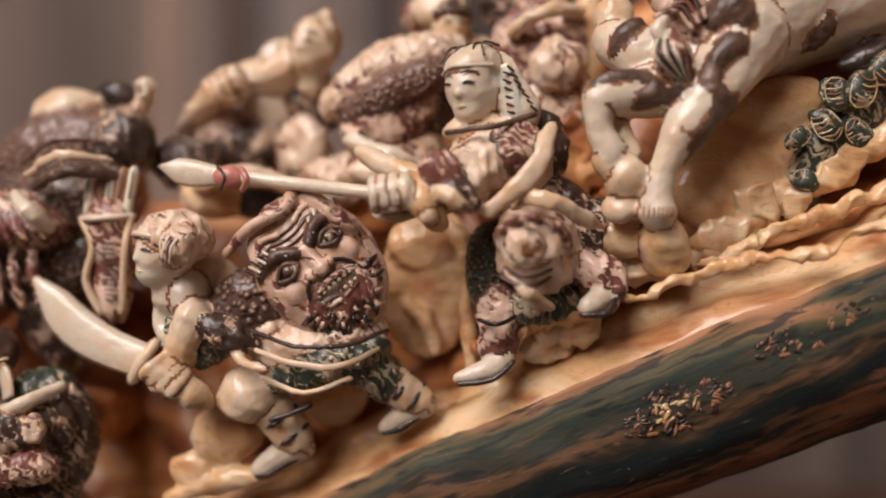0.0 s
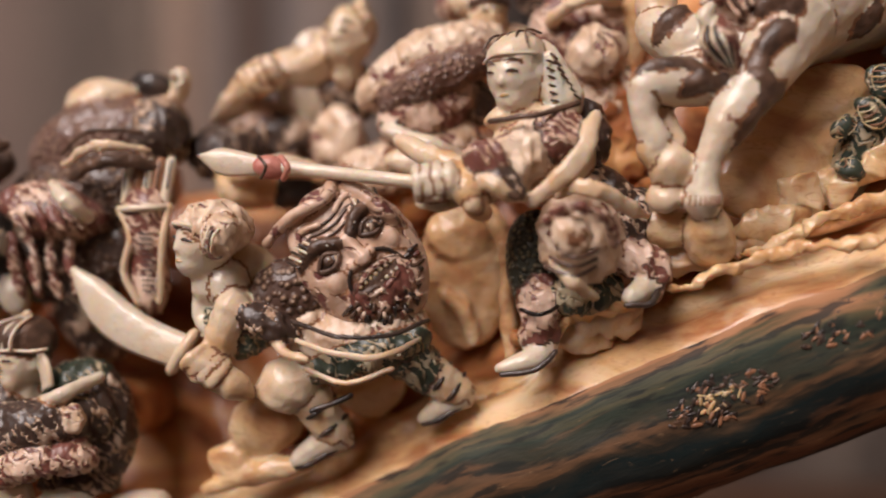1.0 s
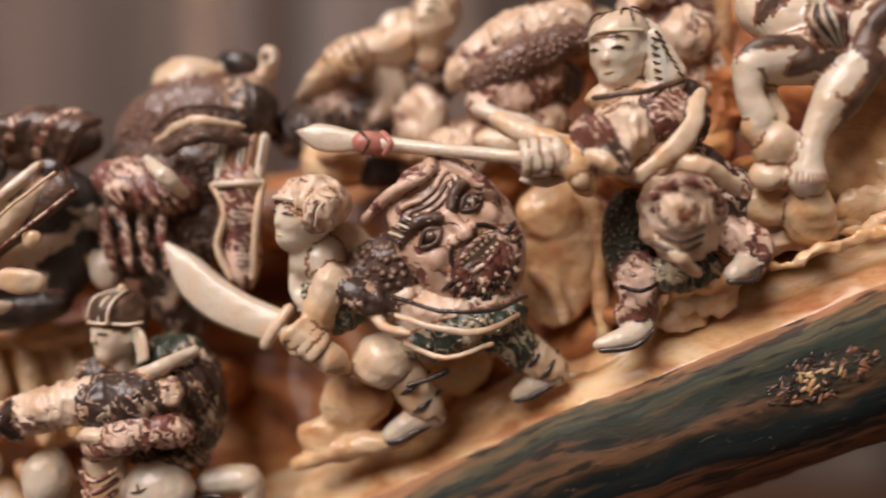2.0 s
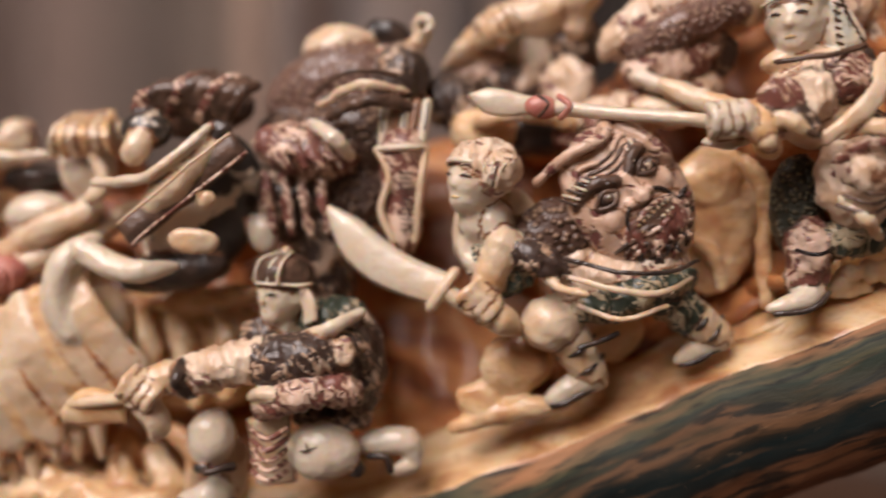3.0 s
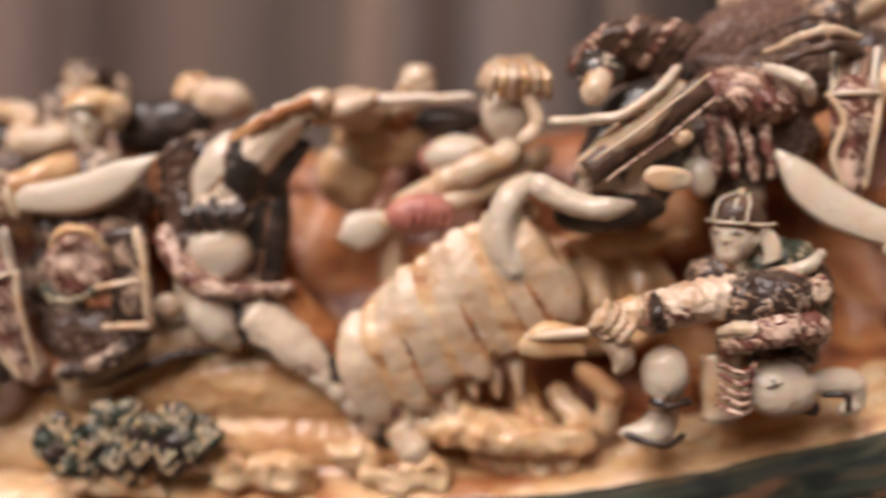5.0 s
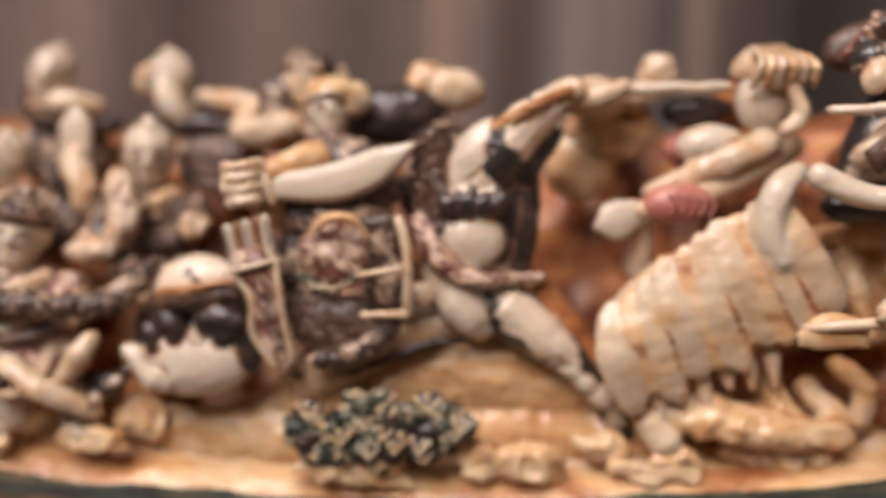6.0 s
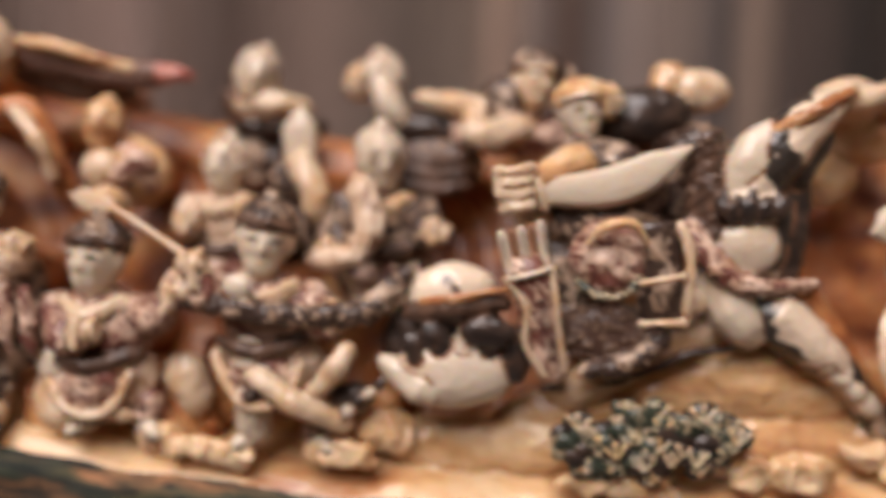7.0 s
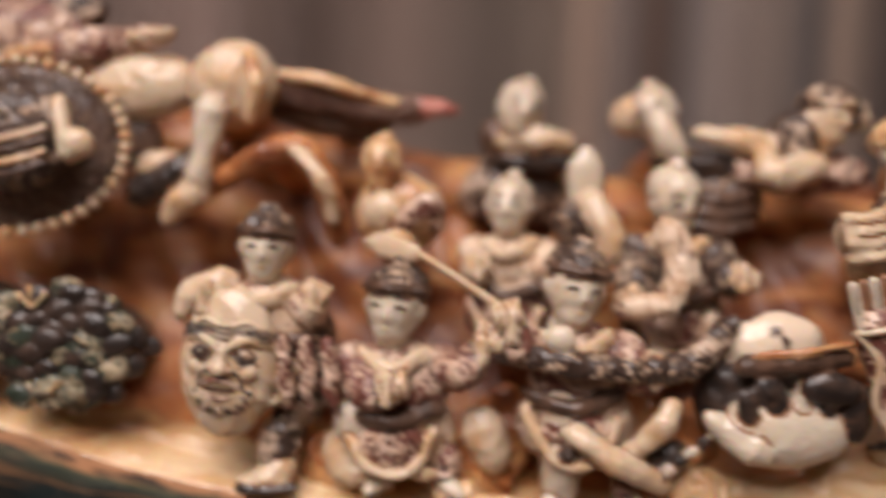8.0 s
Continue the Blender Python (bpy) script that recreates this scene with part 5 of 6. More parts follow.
# ---- the rearing pinto horse, pine and rocks at the high end ----
def rearing_horse():
    f = Carving()
    f.tube([(67.5, 204.0, 1039.3), (87.9, 212.0, 1047.7), (113.5, 214.0, 1056.3), (132.4, 218.0, 1064.3)], [15.0, 17.5, 18.0, 15.0], "pale_ivory", 18)
    f.tube([(67.4, 196.0, 1035.3), (58.2, 190.0, 1020.6), (51.1, 187.0, 1011.8)], [11.5, 6.6, 4.2], "pale_ivory", 16)
    f.tube([(51.1, 187.0, 1011.8), (48.0, 187.0, 1004.4), (47.1, 187.0, 998.8), (47.2, 187.0, 994.8)], [4.1, 2.9, 3.4, 4.7], "pale_ivory", 14)
    for u in range(8):
        f.tube([Vector((43.0, 183.0, 996.1)) + Vector((0.95 * u, -0.15 * u * (7 - u), 0)), Vector((42.7, 182.6, 994.2)) + Vector((1.0 * u, -0.15 * u * (7 - u), 0))], 0.26, "line_wash", 6)
    f.tube([(48.5, 190.0, 990.9), (49.8, 192.0, 988.0), (51.4, 195.0, 984.2)], [4.8, 5.6, 5.8], "rim_ivory", 14)
    # dark patches run down the shoulder and over the knee
    f.tube([(66.0, 188.9, 1034.9), (62.7, 189.9, 1039.1), (60.0, 188.9, 1036.4)], [4.2, 5.4, 3.2], "ink_brown", 10)
    f.tube([(62.9, 186.4, 1031.3), (59.9, 185.9, 1028.1), (57.8, 185.9, 1025.0)], [3.2, 2.6, 2.2], "ink_brown", 10)
    f.tube([(57.8, 185.9, 1024.7), (58.4, 185.9, 1020.8), (61.3, 187.9, 1019.0)], [2.4, 3.2, 3.6], "ink_brown", 10)
    f.tube([(58.8, 186.9, 1018.5), (54.5, 186.5, 1012.2), (52.1, 187.4, 1006.7)], [3.8, 3.4, 1.4], "ink_brown", 10)
    f.tube([(56.1, 186.3, 1011.7), (50.0, 185.9, 1009.5)], [2.2, 2.0], "ink_brown", 10)
    f.ball((85.3, 199.0, 1037.7), (4.6, 4.0, 6.4), "ink_brown", roll=25)
    f.ball((101.2, 203.0, 1031.9), (9.0, 4.0, 2.8), "ink_black", roll=-22)
    # the raised foreleg
    f.tube([(55.5, 196.0, 1023.8), (43.4, 191.0, 1021.4), (33.8, 189.0, 1020.3)], [8.4, 5.6, 3.9], "pale_ivory", 14)
    f.tube([(33.8, 189.0, 1020.3), (34.6, 189.0, 1013.1), (37.5, 189.0, 1007.4)], [3.7, 3.2, 3.6], "pale_ivory", 12)
    f.tube([(40.1, 194.0, 1016.7), (40.7, 193.0, 1011.5), (43.1, 192.0, 1007.7)], [1.8, 2.4, 2.0], "ivory", 10)
    f.tube([(33.0, 187.6, 1022.3), (37.3, 187.2, 1024.0), (43.9, 187.7, 1023.8)], [1.3, 1.9, 2.2], "ink_brown", 10)
    f.tube([(43.9, 187.7, 1023.8), (46.2, 186.8, 1020.9), (42.3, 186.8, 1019.3), (51.2, 187.2, 1020.8)], [1.8, 2.4, 2.2, 1.4], "ink_brown", 10)
    f.ball((40.3, 189.0, 1002.7), (5.0, 4.4, 5.6), "ivory", roll=-20)
    f.ball((36.0, 189.0, 1005.4), (2.8, 3.0, 3.6), "ivory", roll=-30)
    f.ball((39.8, 190.0, 995.9), (4.4, 3.9, 3.5), "ivory", roll=-6)
    f.ball((41.7, 197.0, 989.0), (7.6, 4.3, 5.0), "rim_ivory")
    # chest and neck behind the harness, with their own patches
    f.tube([(39.1, 202.0, 1035.0), (44.9, 198.0, 1031.1), (55.7, 197.0, 1029.1)], [5.0, 6.6, 8.0], "pale_ivory", 14)
    f.tube([(44.3, 196.0, 1037.8), (41.1, 195.0, 1034.8), (39.2, 195.5, 1031.1)], [1.6, 2.6, 1.6], "ink_brown", 10)
    f.ball((40.1, 204.0, 1040.6), (4.6, 4.0, 5.6), "ivory", roll=10)
    f.tube([(49.3, 196.0, 1044.1), (54.3, 193.0, 1039.7), (57.3, 190.0, 1034.2)], [3.4, 4.6, 2.4], "maroon_robe", 10)
    for k in range(5):
        o = Vector((1.35 * k, -0.2 * k, 1.1 * k))
        f.tube([Vector((46.4, 189.0, 1037.6)) + o, Vector((50.6, 188.0, 1038.7)) + o * 0.8, Vector((54.0, 187.0, 1034.8)) + o * 0.5], 0.6, "ink_brown" if k % 2 else "maroon_robe", 8)
    f.tube([(47.6, 186.0, 1036.3), (45.5, 185.0, 1034.2), (46.7, 185.0, 1032.6), (48.7, 186.0, 1033.2)], [1.4, 1.6, 1.4, 1.0], "pale_ivory", 10)
    # the striped tassel on the breast strap
    f.tube([(48.7, 188.0, 1033.1), (49.5, 186.0, 1028.7), (52.6, 187.0, 1023.2)], [2.6, 4.0, 1.4], "maroon_robe", 12)
    for k in range(6):
        o = Vector((1.1 * (k - 2.5), -0.9 + 0.18 * (k - 2.5) ** 2, 0))
        f.tube([Vector((47.2, 184.0, 1031.9)) + o * 0.6, Vector((47.8, 182.2, 1028.1)) + o, Vector((51.6, 184.6, 1023.4)) + o * 0.3], [0.4, 0.5, 0.25], "ink_black" if k % 2 else "pale_ivory", 8)
    root(f, (88.8, 214.0, 1046.7), 10.0)
    root(f, (40.6, 194.0, 999.4), 3.2, 30)
    root(f, (51.1, 194.0, 986.6), 3.8, 30)
    f.done("horse_statuette", "cream resin horse with dark brown patches, rearing on thin legs", "figurine", "horses on the tusk", 0.4)
    boulder = Carving()
    boulder.hold = True
    boulder.ball((74.1, 206.0, 1016.3), (19.0, 5.0, 8.5), "rim_ivory", roll=-24, fine=3)
    boulder.ball((68.0, 205.0, 1000.8), (14.5, 5.5, 11.0), "rim_ivory", roll=-12, fine=3)
    boulder.ball((84.2, 207.0, 1010.3), (11.0, 4.5, 13.0), "rim_ivory", roll=14, fine=3)
    root(boulder, (72.9, 206.0, 1008.9), 8.0, 30)
    boulder.done("carved_rock", "large glossy amber resin boulder beneath a rearing horse", "carved rock", "", 0.3, fuse=0.7, ridge=-0.4)
    pebbles("carved_rock", [((73.8, 201.0, 996.5), (5.4, 3.6, 5.2), 8), ((79.9, 203.0, 998.8), (3.6, 3.0, 4.6), 0), ((67.3, 200.0, 990.4), (9.5, 3.0, 2.8), -16)], "glossy honey resin knobs beneath a rearing horse", "rim_ivory")
    pebbles("carved_rock", [((29.1, 201.0, 967.9), (7.85, 3.14, 4.45), -18), ((45.0, 201.0, 982.1), (9.16, 3.40, 4.45), -18), ((24.0, 203.0, 964.1), (6.54, 2.62, 5.23), -15), ((59.7, 201.0, 984.7), (7.85, 2.62, 2.62), -22)], "low cream resin rocks under a warrior's feet", "ivory")
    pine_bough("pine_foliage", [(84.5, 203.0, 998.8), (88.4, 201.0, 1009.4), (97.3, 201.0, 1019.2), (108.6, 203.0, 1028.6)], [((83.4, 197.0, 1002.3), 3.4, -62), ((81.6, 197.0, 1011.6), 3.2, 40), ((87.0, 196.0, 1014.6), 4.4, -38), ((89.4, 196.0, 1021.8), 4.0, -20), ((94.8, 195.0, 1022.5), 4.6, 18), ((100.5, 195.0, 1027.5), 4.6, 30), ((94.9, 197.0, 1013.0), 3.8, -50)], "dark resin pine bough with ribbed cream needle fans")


rearing_horse()


# ---- the far row along the ridge, over the first warriors ----
def far_row():
    f = Carving()
    f.tube([(-74.0, 242.0, 1017.6), (-64.5, 240.0, 1025.3), (-58.9, 240.0, 1029.2)], [1.61, 4.18, 5.78], "ivory")
    fist(f, (-59.3, 238.0, 1027.7), 5.78, -30, "ivory")
    f.tube([(-55.6, 246.0, 1031.5), (-47.1, 244.0, 1032.8), (-40.6, 244.0, 1037.6)], [5.46, 6.11, 6.43], "ivory")
    f.ball((-47.0, 244.0, 1036.0), (5.14, 4.82, 6.43), "pale_ivory")
    head(f, (-36.3, 242.0, 1039.6), 8.68, -30, 10, "bare", "ivory")
    f.ball((-49.6, 248.0, 1023.7), (7.39, 5.78, 8.03), "pale_ivory")
    f.ball((-39.3, 250.0, 1025.5), (11.25, 7.07, 9.64), "brown_robe", fine=3)
    f.ball((-62.8, 248.0, 1015.6), (11.25, 7.07, 8.03), "maroon_robe")
    f.ball((-39.0, 242.0, 1010.5), (7.71, 6.43, 9.96), "floral_robe", fine=3)
    f.ball((-55.9, 246.0, 1011.5), (11.25, 6.43, 8.03), "brown_robe", fine=3)
    root(f, (-49.7, 248.0, 1017.2), 9.64, 30)
    f.done("statuette", "cream and brown resin figurine raising both fists on the ridge", "figurine", "warriors on the tusk", 0.6)
    f = Carving()
    f.tube([(-29.4, 230.0, 1022.0), (-15.6, 228.0, 1030.7), (0.9, 230.0, 1036.2)], [4.50, 7.80, 6.60], "floral_robe")
    f.tube([(-24.2, 224.0, 1020.0), (-12.1, 220.0, 1026.0), (0.9, 222.0, 1030.6)], [3.30, 5.10, 4.50], "scale_maroon")
    f.ball((-14.0, 226.0, 1017.9), (13.51, 6.90, 7.80), "maroon_robe", roll=-25, fine=3)
    f.ball((-2.1, 230.0, 1020.5), (6.60, 6.00, 6.90), "brown_robe")
    f.ball((-12.7, 228.0, 1008.4), (13.51, 6.60, 6.90), "floral_robe", roll=-15, fine=3)
    f.tube([(-24.8, 222.0, 1012.5), (-13.4, 216.0, 1008.6), (-4.9, 220.0, 1005.2)], [1.80, 2.70, 2.10], "pale_ivory")
    f.tube([(-22.6, 222.0, 1005.2), (-13.7, 220.0, 1002.3)], [3.00, 3.60], "ivory")
    root(f, (-12.7, 230.0, 1017.5), 10.50, 34)
    f.done("statuette", "maroon and cream resin figurine in scaled cape, bending forward", "figurine", "warriors on the tusk", 0.6)
    f = Carving()
    f.ball((-26.7, 232.0, 1002.4), (12.32, 6.16, 7.09), "floral_robe", roll=-10, fine=3)
    # Black ball added in place of the shaded hollow under the spear.
    f.ball((-48.7, 234.0, 997.8), (10.78, 5.24, 6.16), "ink_black", fine=3)
    f.ball((-61.9, 234.0, 998.6), (10.78, 6.16, 6.78), "rim_ivory", fine=3)
    f.ball((-71.4, 238.0, 1007.2), (9.24, 6.16, 7.70), "brown_robe", fine=3)
    f.ball((-37.2, 230.0, 998.6), (7.09, 4.62, 5.24), "maroon_robe")
    f.tube([(-65.0, 226.0, 1000.8), (-52.5, 224.0, 1003.8), (-39.5, 226.0, 1000.8)], [2.16, 3.08, 2.16], "ivory")
    f.ball((-19.6, 238.0, 993.0), (9.24, 5.55, 7.70), "amber")
    root(f, (-44.4, 236.0, 1000.9), 7.70, 34)
    f.done("statuette", "brown and cream resin figurine crouching under the spear", "figurine", "warriors on the tusk", 0.6)
    f = Carving()
    head(f, (2.5, 236.0, 1044.0), 6.58, 10, 0, "band", "ivory", "brown_robe")
    f.ball((-0.6, 240.0, 1049.3), (8.78, 5.64, 5.33), "ivory")
    f.ball((-7.0, 242.0, 1048.2), (4.70, 4.07, 4.07), "maroon_robe")
    f.ball((7.3, 242.0, 1035.7), (9.40, 6.27, 8.15), "ivory", fine=3)
    root(f, (5.7, 242.0, 1038.8), 6.89, 34)
    f.done("statuette", "small cream resin figurine with brown headband on the ridge", "figurine", "warriors on the tusk", 0.5)
    f = Carving()
    f.ball((26.7, 232.0, 1037.2), (13.48, 7.21, 14.10), "maroon_robe", fine=3)
    f.ball((29.3, 222.0, 1032.0), (7.84, 4.70, 7.21), "floral_robe")
    f.ball((32.4, 228.0, 1021.8), (10.97, 5.64, 10.34), "floral_robe", fine=3)
    f.ball((22.7, 238.0, 1050.5), (12.54, 6.27, 7.84), "brown_robe")
    f.ball((39.2, 234.0, 1039.1), (5.33, 5.64, 15.67), "rim_ivory")
    f.tube([(17.7, 224.0, 1040.3), (25.3, 220.0, 1045.2), (36.3, 226.0, 1046.5)], 1.88, "ivory")
    root(f, (29.6, 236.0, 1031.8), 9.40, 34)
    f.done("statuette", "maroon and green robed resin figurine standing behind a warrior", "figurine", "warriors on the tusk", 0.6)
    slab = Carving()
    slab.hold = True
    slab.ball((-3.5, 220.0, 975.9), (13.0, 4.0, 20.0), "rim_ivory", roll=4, fine=3)
    slab.ball((-5.6, 217.0, 986.4), (9.0, 3.6, 7.0), "rim_ivory", roll=-15, fine=3)
    slab.tube([(2.2, 211.0, 991.0), (6.7, 209.0, 981.3), (6.1, 208.0, 968.8), (7.3, 208.0, 956.2)], [2.2, 2.4, 2.0, 2.2], "rim_ivory", 12)
    slab.tube([(-9.8, 215.0, 970.7), (-4.9, 214.0, 967.9), (-2.0, 214.0, 959.3)], [1.6, 2.2, 1.6], "rim_ivory", 12)
    root(slab, (-3.5, 220.0, 975.9), 8.0, 30)
    slab.done("carved_rock", "smooth honey resin rock face between two warriors", "carved rock", "", 0.7, fuse=0.7)
    pebbles("carved_rock", [((33.7, 226.0, 1014.2), (12.67, 3.38, 16.89), 0)], "smooth amber resin rock face behind a horse", "amber")
    nest = Carving()
    nest.hold = True
    nest.ball((-54.0, 211.0, 938.9), (9.5, 5.0, 8.0), "rim_ivory", roll=-25, fine=3)
    nest.ball((-62.4, 212.0, 929.1), (7.0, 4.0, 5.0), "rim_ivory", roll=10, fine=3)
    nest.ball((-29.0, 222.0, 945.6), (9.0, 4.0, 8.0), "rim_ivory", fine=3)
    nest.tube([(-69.7, 212.0, 921.8), (-54.5, 209.0, 927.2), (-42.9, 208.0, 929.3)], [2.0, 3.4, 2.2], "rim_ivory", 12)
    root(nest, (-52.7, 214.0, 937.3), 6.0, 26)
    nest.done("carved_rock", "polished honey resin boulder at a crouching warrior's feet", "carved rock", "", 0.5, fuse=0.7)


far_row()


# ---- the mounted swordsman on the dark pinto horse ----
def rider():
    f = Carving()
    head(f, (-295.7, 240.0, 979.8), 8.60, 14, -6, "scarf", "pale_ivory", "rim_ivory")
    f.ball((-291.1, 234.0, 962.5), (15.13, 7.01, 9.56), "brown_robe", fine=3)
    f.ball((-282.2, 230.0, 958.0), (11.15, 6.37, 6.37), "scale_brown")
    f.tube([(-297.0, 230.0, 965.4), (-305.2, 224.0, 961.7), (-311.8, 222.0, 958.3)], [5.42, 4.46, 4.14], "rim_ivory")
    fist(f, (-315.1, 221.0, 957.4), 6.69, 80, "ivory")
    f.ball((-309.0, 228.0, 949.6), (5.42, 4.78, 4.78), "ivory")
    f.ball((-291.6, 230.0, 949.5), (17.52, 7.01, 7.96), "brown_robe", fine=3)
    f.ball((-288.3, 222.0, 939.8), (10.51, 5.73, 10.51), "maroon_robe", fine=3)
    f.tube([(-295.4, 216.0, 943.8), (-290.9, 213.0, 948.7), (-284.1, 213.0, 949.8), (-279.8, 216.0, 944.5)], [0.96, 1.43, 1.27, 0.96], "rim_ivory")
    f.tube([(-297.1, 216.0, 933.7), (-292.6, 213.0, 930.7), (-286.5, 213.0, 930.7), (-281.0, 216.0, 935.3)], 1.27, "green_robe")
    f.plate((-277.1, 220.0, 949.8), (-273.4, 222.0, 922.3), 6.69, 2.23, "brown_robe")
    f.tube([(-271.6, 216.0, 950.3), (-268.3, 214.0, 937.6), (-268.1, 218.0, 923.3)], 1.43, "ivory")
    f.tube([(-280.7, 214.0, 934.0), (-274.5, 213.0, 935.9), (-269.0, 215.0, 936.3)], 0.96, "ivory")
    f.tube([(-280.5, 216.0, 922.9), (-272.8, 215.0, 924.1), (-268.0, 217.0, 924.0)], 1.12, "ivory")
    f.ball((-300.0, 230.0, 932.0), (9.0, 5.0, 14.0), "brown_robe", fine=3)
    f.ball((-286.6, 226.0, 918.6), (16.73, 6.37, 8.76), "scale_brown", fine=3)
    f.tube([(-293.2, 220.0, 908.9), (-282.0, 218.0, 912.3), (-273.1, 220.0, 918.7)], 2.55, "brown_robe")
    f.ball((-265.0, 222.0, 929.1), (3.82, 2.87, 3.82), "ivory")
    root(f, (-289.7, 228.0, 952.9), 11.15, 34)
    f.done("statuette", "brown armoured resin rider figurine with cream face, sword arm raised", "figurine", "warriors on the tusk", 0.5)
    sword("carved_sword", (-308.1, 220.0, 956.9), (-267.9, 222.0, 970.8), 4.14, -0.10, (-314.8, 219.0, 955.8), "smooth cream resin scimitar with ringed hilt, held by a rider")
    quiver("carved_quiver", (-313.0, 216.0, 946.8), (-310.3, 216.0, 935.4), (-301.9, 220.0, 908.4), 6.37, "reddish brown resin quiver with wavy cream edges hanging at a saddle", "maroon_robe")
    f = Carving()
    f.ball((-331.4, 234.0, 912.3), (18.62, 8.42, 16.19), "ink_black", fine=3)
    f.ball((-328.8, 224.0, 906.1), (16.84, 6.80, 10.04), "pale_ivory", roll=-4, fine=3)
    f.ball((-331.0, 231.5, 927.0), (13.5, 6.5, 9.0), "hide_pinto", roll=-8, fine=3)
    for k in range(5):
        u = k / 4
        c = Vector((-339.9, 220.0, 912.8)).lerp(Vector((-312.4, 220.0, 914.9)), u)
        f.ball(c + Vector((0, 0, 2.2 * math.sin(u * 3.1))), (2.59, 1.62, 5.51), "ink_black" if k != 2 else "pale_ivory", roll=12 * (k - 2))
    f.ball((-334.8, 220.0, 917.1), (4.86, 1.94, 3.56), "ink_black")
    f.ball((-319.9, 218.0, 918.7), (7.45, 1.94, 4.21), "ink_black")
    f.ball((-312.1, 222.0, 912.3), (3.89, 2.92, 8.10), "ink_black")
    f.tube([(-347.9, 224.0, 908.4), (-343.4, 224.0, 905.3), (-336.9, 222.0, 902.0)], [2.59, 4.21, 5.83], "pale_ivory")
    f.tube([(-340.9, 223.0, 922.7), (-328.3, 219.0, 925.0), (-316.2, 221.0, 926.6)], [2.92, 3.24, 2.59], "ink_brown")
    f.tube([(-339.0, 220.0, 925.9), (-326.5, 216.0, 928.7), (-308.2, 220.0, 932.2)], 0.97, "rim_ivory")
    f.tube([(-295.7, 234.0, 902.4), (-275.6, 230.0, 914.3), (-256.4, 234.0, 921.3)], [8.10, 7.13, 5.83], "ivory", 12)
    f.tube([(-304.6, 229.0, 901.4), (-281.2, 225.0, 906.5), (-262.2, 225.0, 914.4), (-247.9, 227.0, 916.4)], 0.97, "ink_black")
    f.ball((-249.6, 232.0, 950.6), (16.19, 9.07, 24.29), "hide_dark", roll=10, fine=3)
    f.ball((-251.2, 223.0, 944.7), (8.75, 4.21, 8.10), "pale_ivory", roll=8)
    for k in range(4):
        f.ball(Vector((-257.4, 219.0, 953.4)).lerp(Vector((-244.5, 219.0, 955.2)), k / 3), (2.43, 1.46, 3.24), "ink_black", roll=15 * (k - 1))
    f.ball((-237.5, 230.0, 948.8), (4.53, 4.86, 17.81), "ink_black", roll=5, fine=3)
    f.ball((-250.0, 224.0, 967.0), (8.0, 4.86, 12.5), "pale_ivory", roll=28)
    for k in range(5):
        p = Vector((-260.0 + 3.6 * k, 219.8, 954.5))
        f.tube([p, p + Vector((0.8, 0.2, 5.0 - 2.0 * (k % 2)))], [1.9, 0.9], "ink_black", 8)
    f.tube([(-253.1, 228.0, 957.0), (-242.8, 226.0, 972.3), (-234.0, 226.0, 981.2), (-227.8, 228.0, 984.8)], [8.10, 8.10, 5.83, 3.24], "hide_dark", 12)
    f.tube([(-229.4, 230.0, 974.7), (-234.8, 228.0, 969.6), (-238.4, 228.0, 963.2)], [2.27, 3.89, 4.21], "ink_black")
    f.tube([(-247.7, 222.0, 975.0), (-237.6, 218.0, 981.2), (-226.7, 224.0, 986.7)], 1.46, "rim_ivory")
    f.ball((-227.5, 232.0, 986.7), (7.13, 3.89, 3.89), "ivory", roll=-20)
    f.ball((-263.4, 238.0, 962.1), (9.72, 5.83, 16.19), "brown_robe", roll=12, fine=3)
    for k in range(8):
        o = Vector((0.16 * k * 3, 0, 0.16 * -k * 22))
        f.tube([Vector((-258.7, 228.0, 975.7)) + o, Vector((-263.9, 223.0, 972.8)) + o, Vector((-270.3, 228.0, 967.3)) + o], [0.97, 2.11, 0.81], "ink_brown" if k % 3 else "scale_brown", 8)
    f.tube([(-266.8, 224.0, 947.8), (-258.2, 220.0, 936.8), (-247.3, 220.0, 934.2), (-231.4, 226.0, 935.1)], [3.24, 2.92, 2.27, 1.46], "maroon_robe")
    f.tube([(-258.6, 230.0, 936.5), (-253.2, 226.0, 926.0), (-248.1, 226.0, 920.6)], [8.10, 7.13, 4.86], "pale_ivory")
    f.tube([(-242.0, 228.0, 926.2), (-230.3, 228.0, 917.1), (-220.0, 230.0, 909.1), (-203.6, 234.0, 888.9)], [8.10, 6.80, 4.86, 2.92], "hide_dark", 12)
    f.tube([(-234.1, 232.0, 932.6), (-221.7, 234.0, 918.1), (-209.9, 236.0, 903.2), (-201.0, 238.0, 886.1)], [4.86, 4.53, 3.24, 2.59], "amber", 12)
    for k in range(5):
        f.ball(Vector((-233.0, 224.0, 917.7)).lerp(Vector((-213.4, 228.0, 901.7)), k / 4), (4.86, 2.27, 2.92), "pale_ivory", roll=35)
    root(f, (-330.4, 236.0, 912.0), 9.72, 24)
    root(f, (-247.8, 236.0, 948.0), 9.72, 24)
    root(f, (-205.0, 236.0, 889.9), 2.59, 24)
    f.done("horse_statuette", "black and cream pinto resin horse under a rider, with ragged patches", "figurine", "horses on the tusk", 0.4)
    pine_rock("pine_foliage", (-276.3, 221.0, 890.5), (26.0, 5.33, 10.0), "dark green resin foliage mound with cream ribs on the ledge", 11, -8, 44, 0.6)
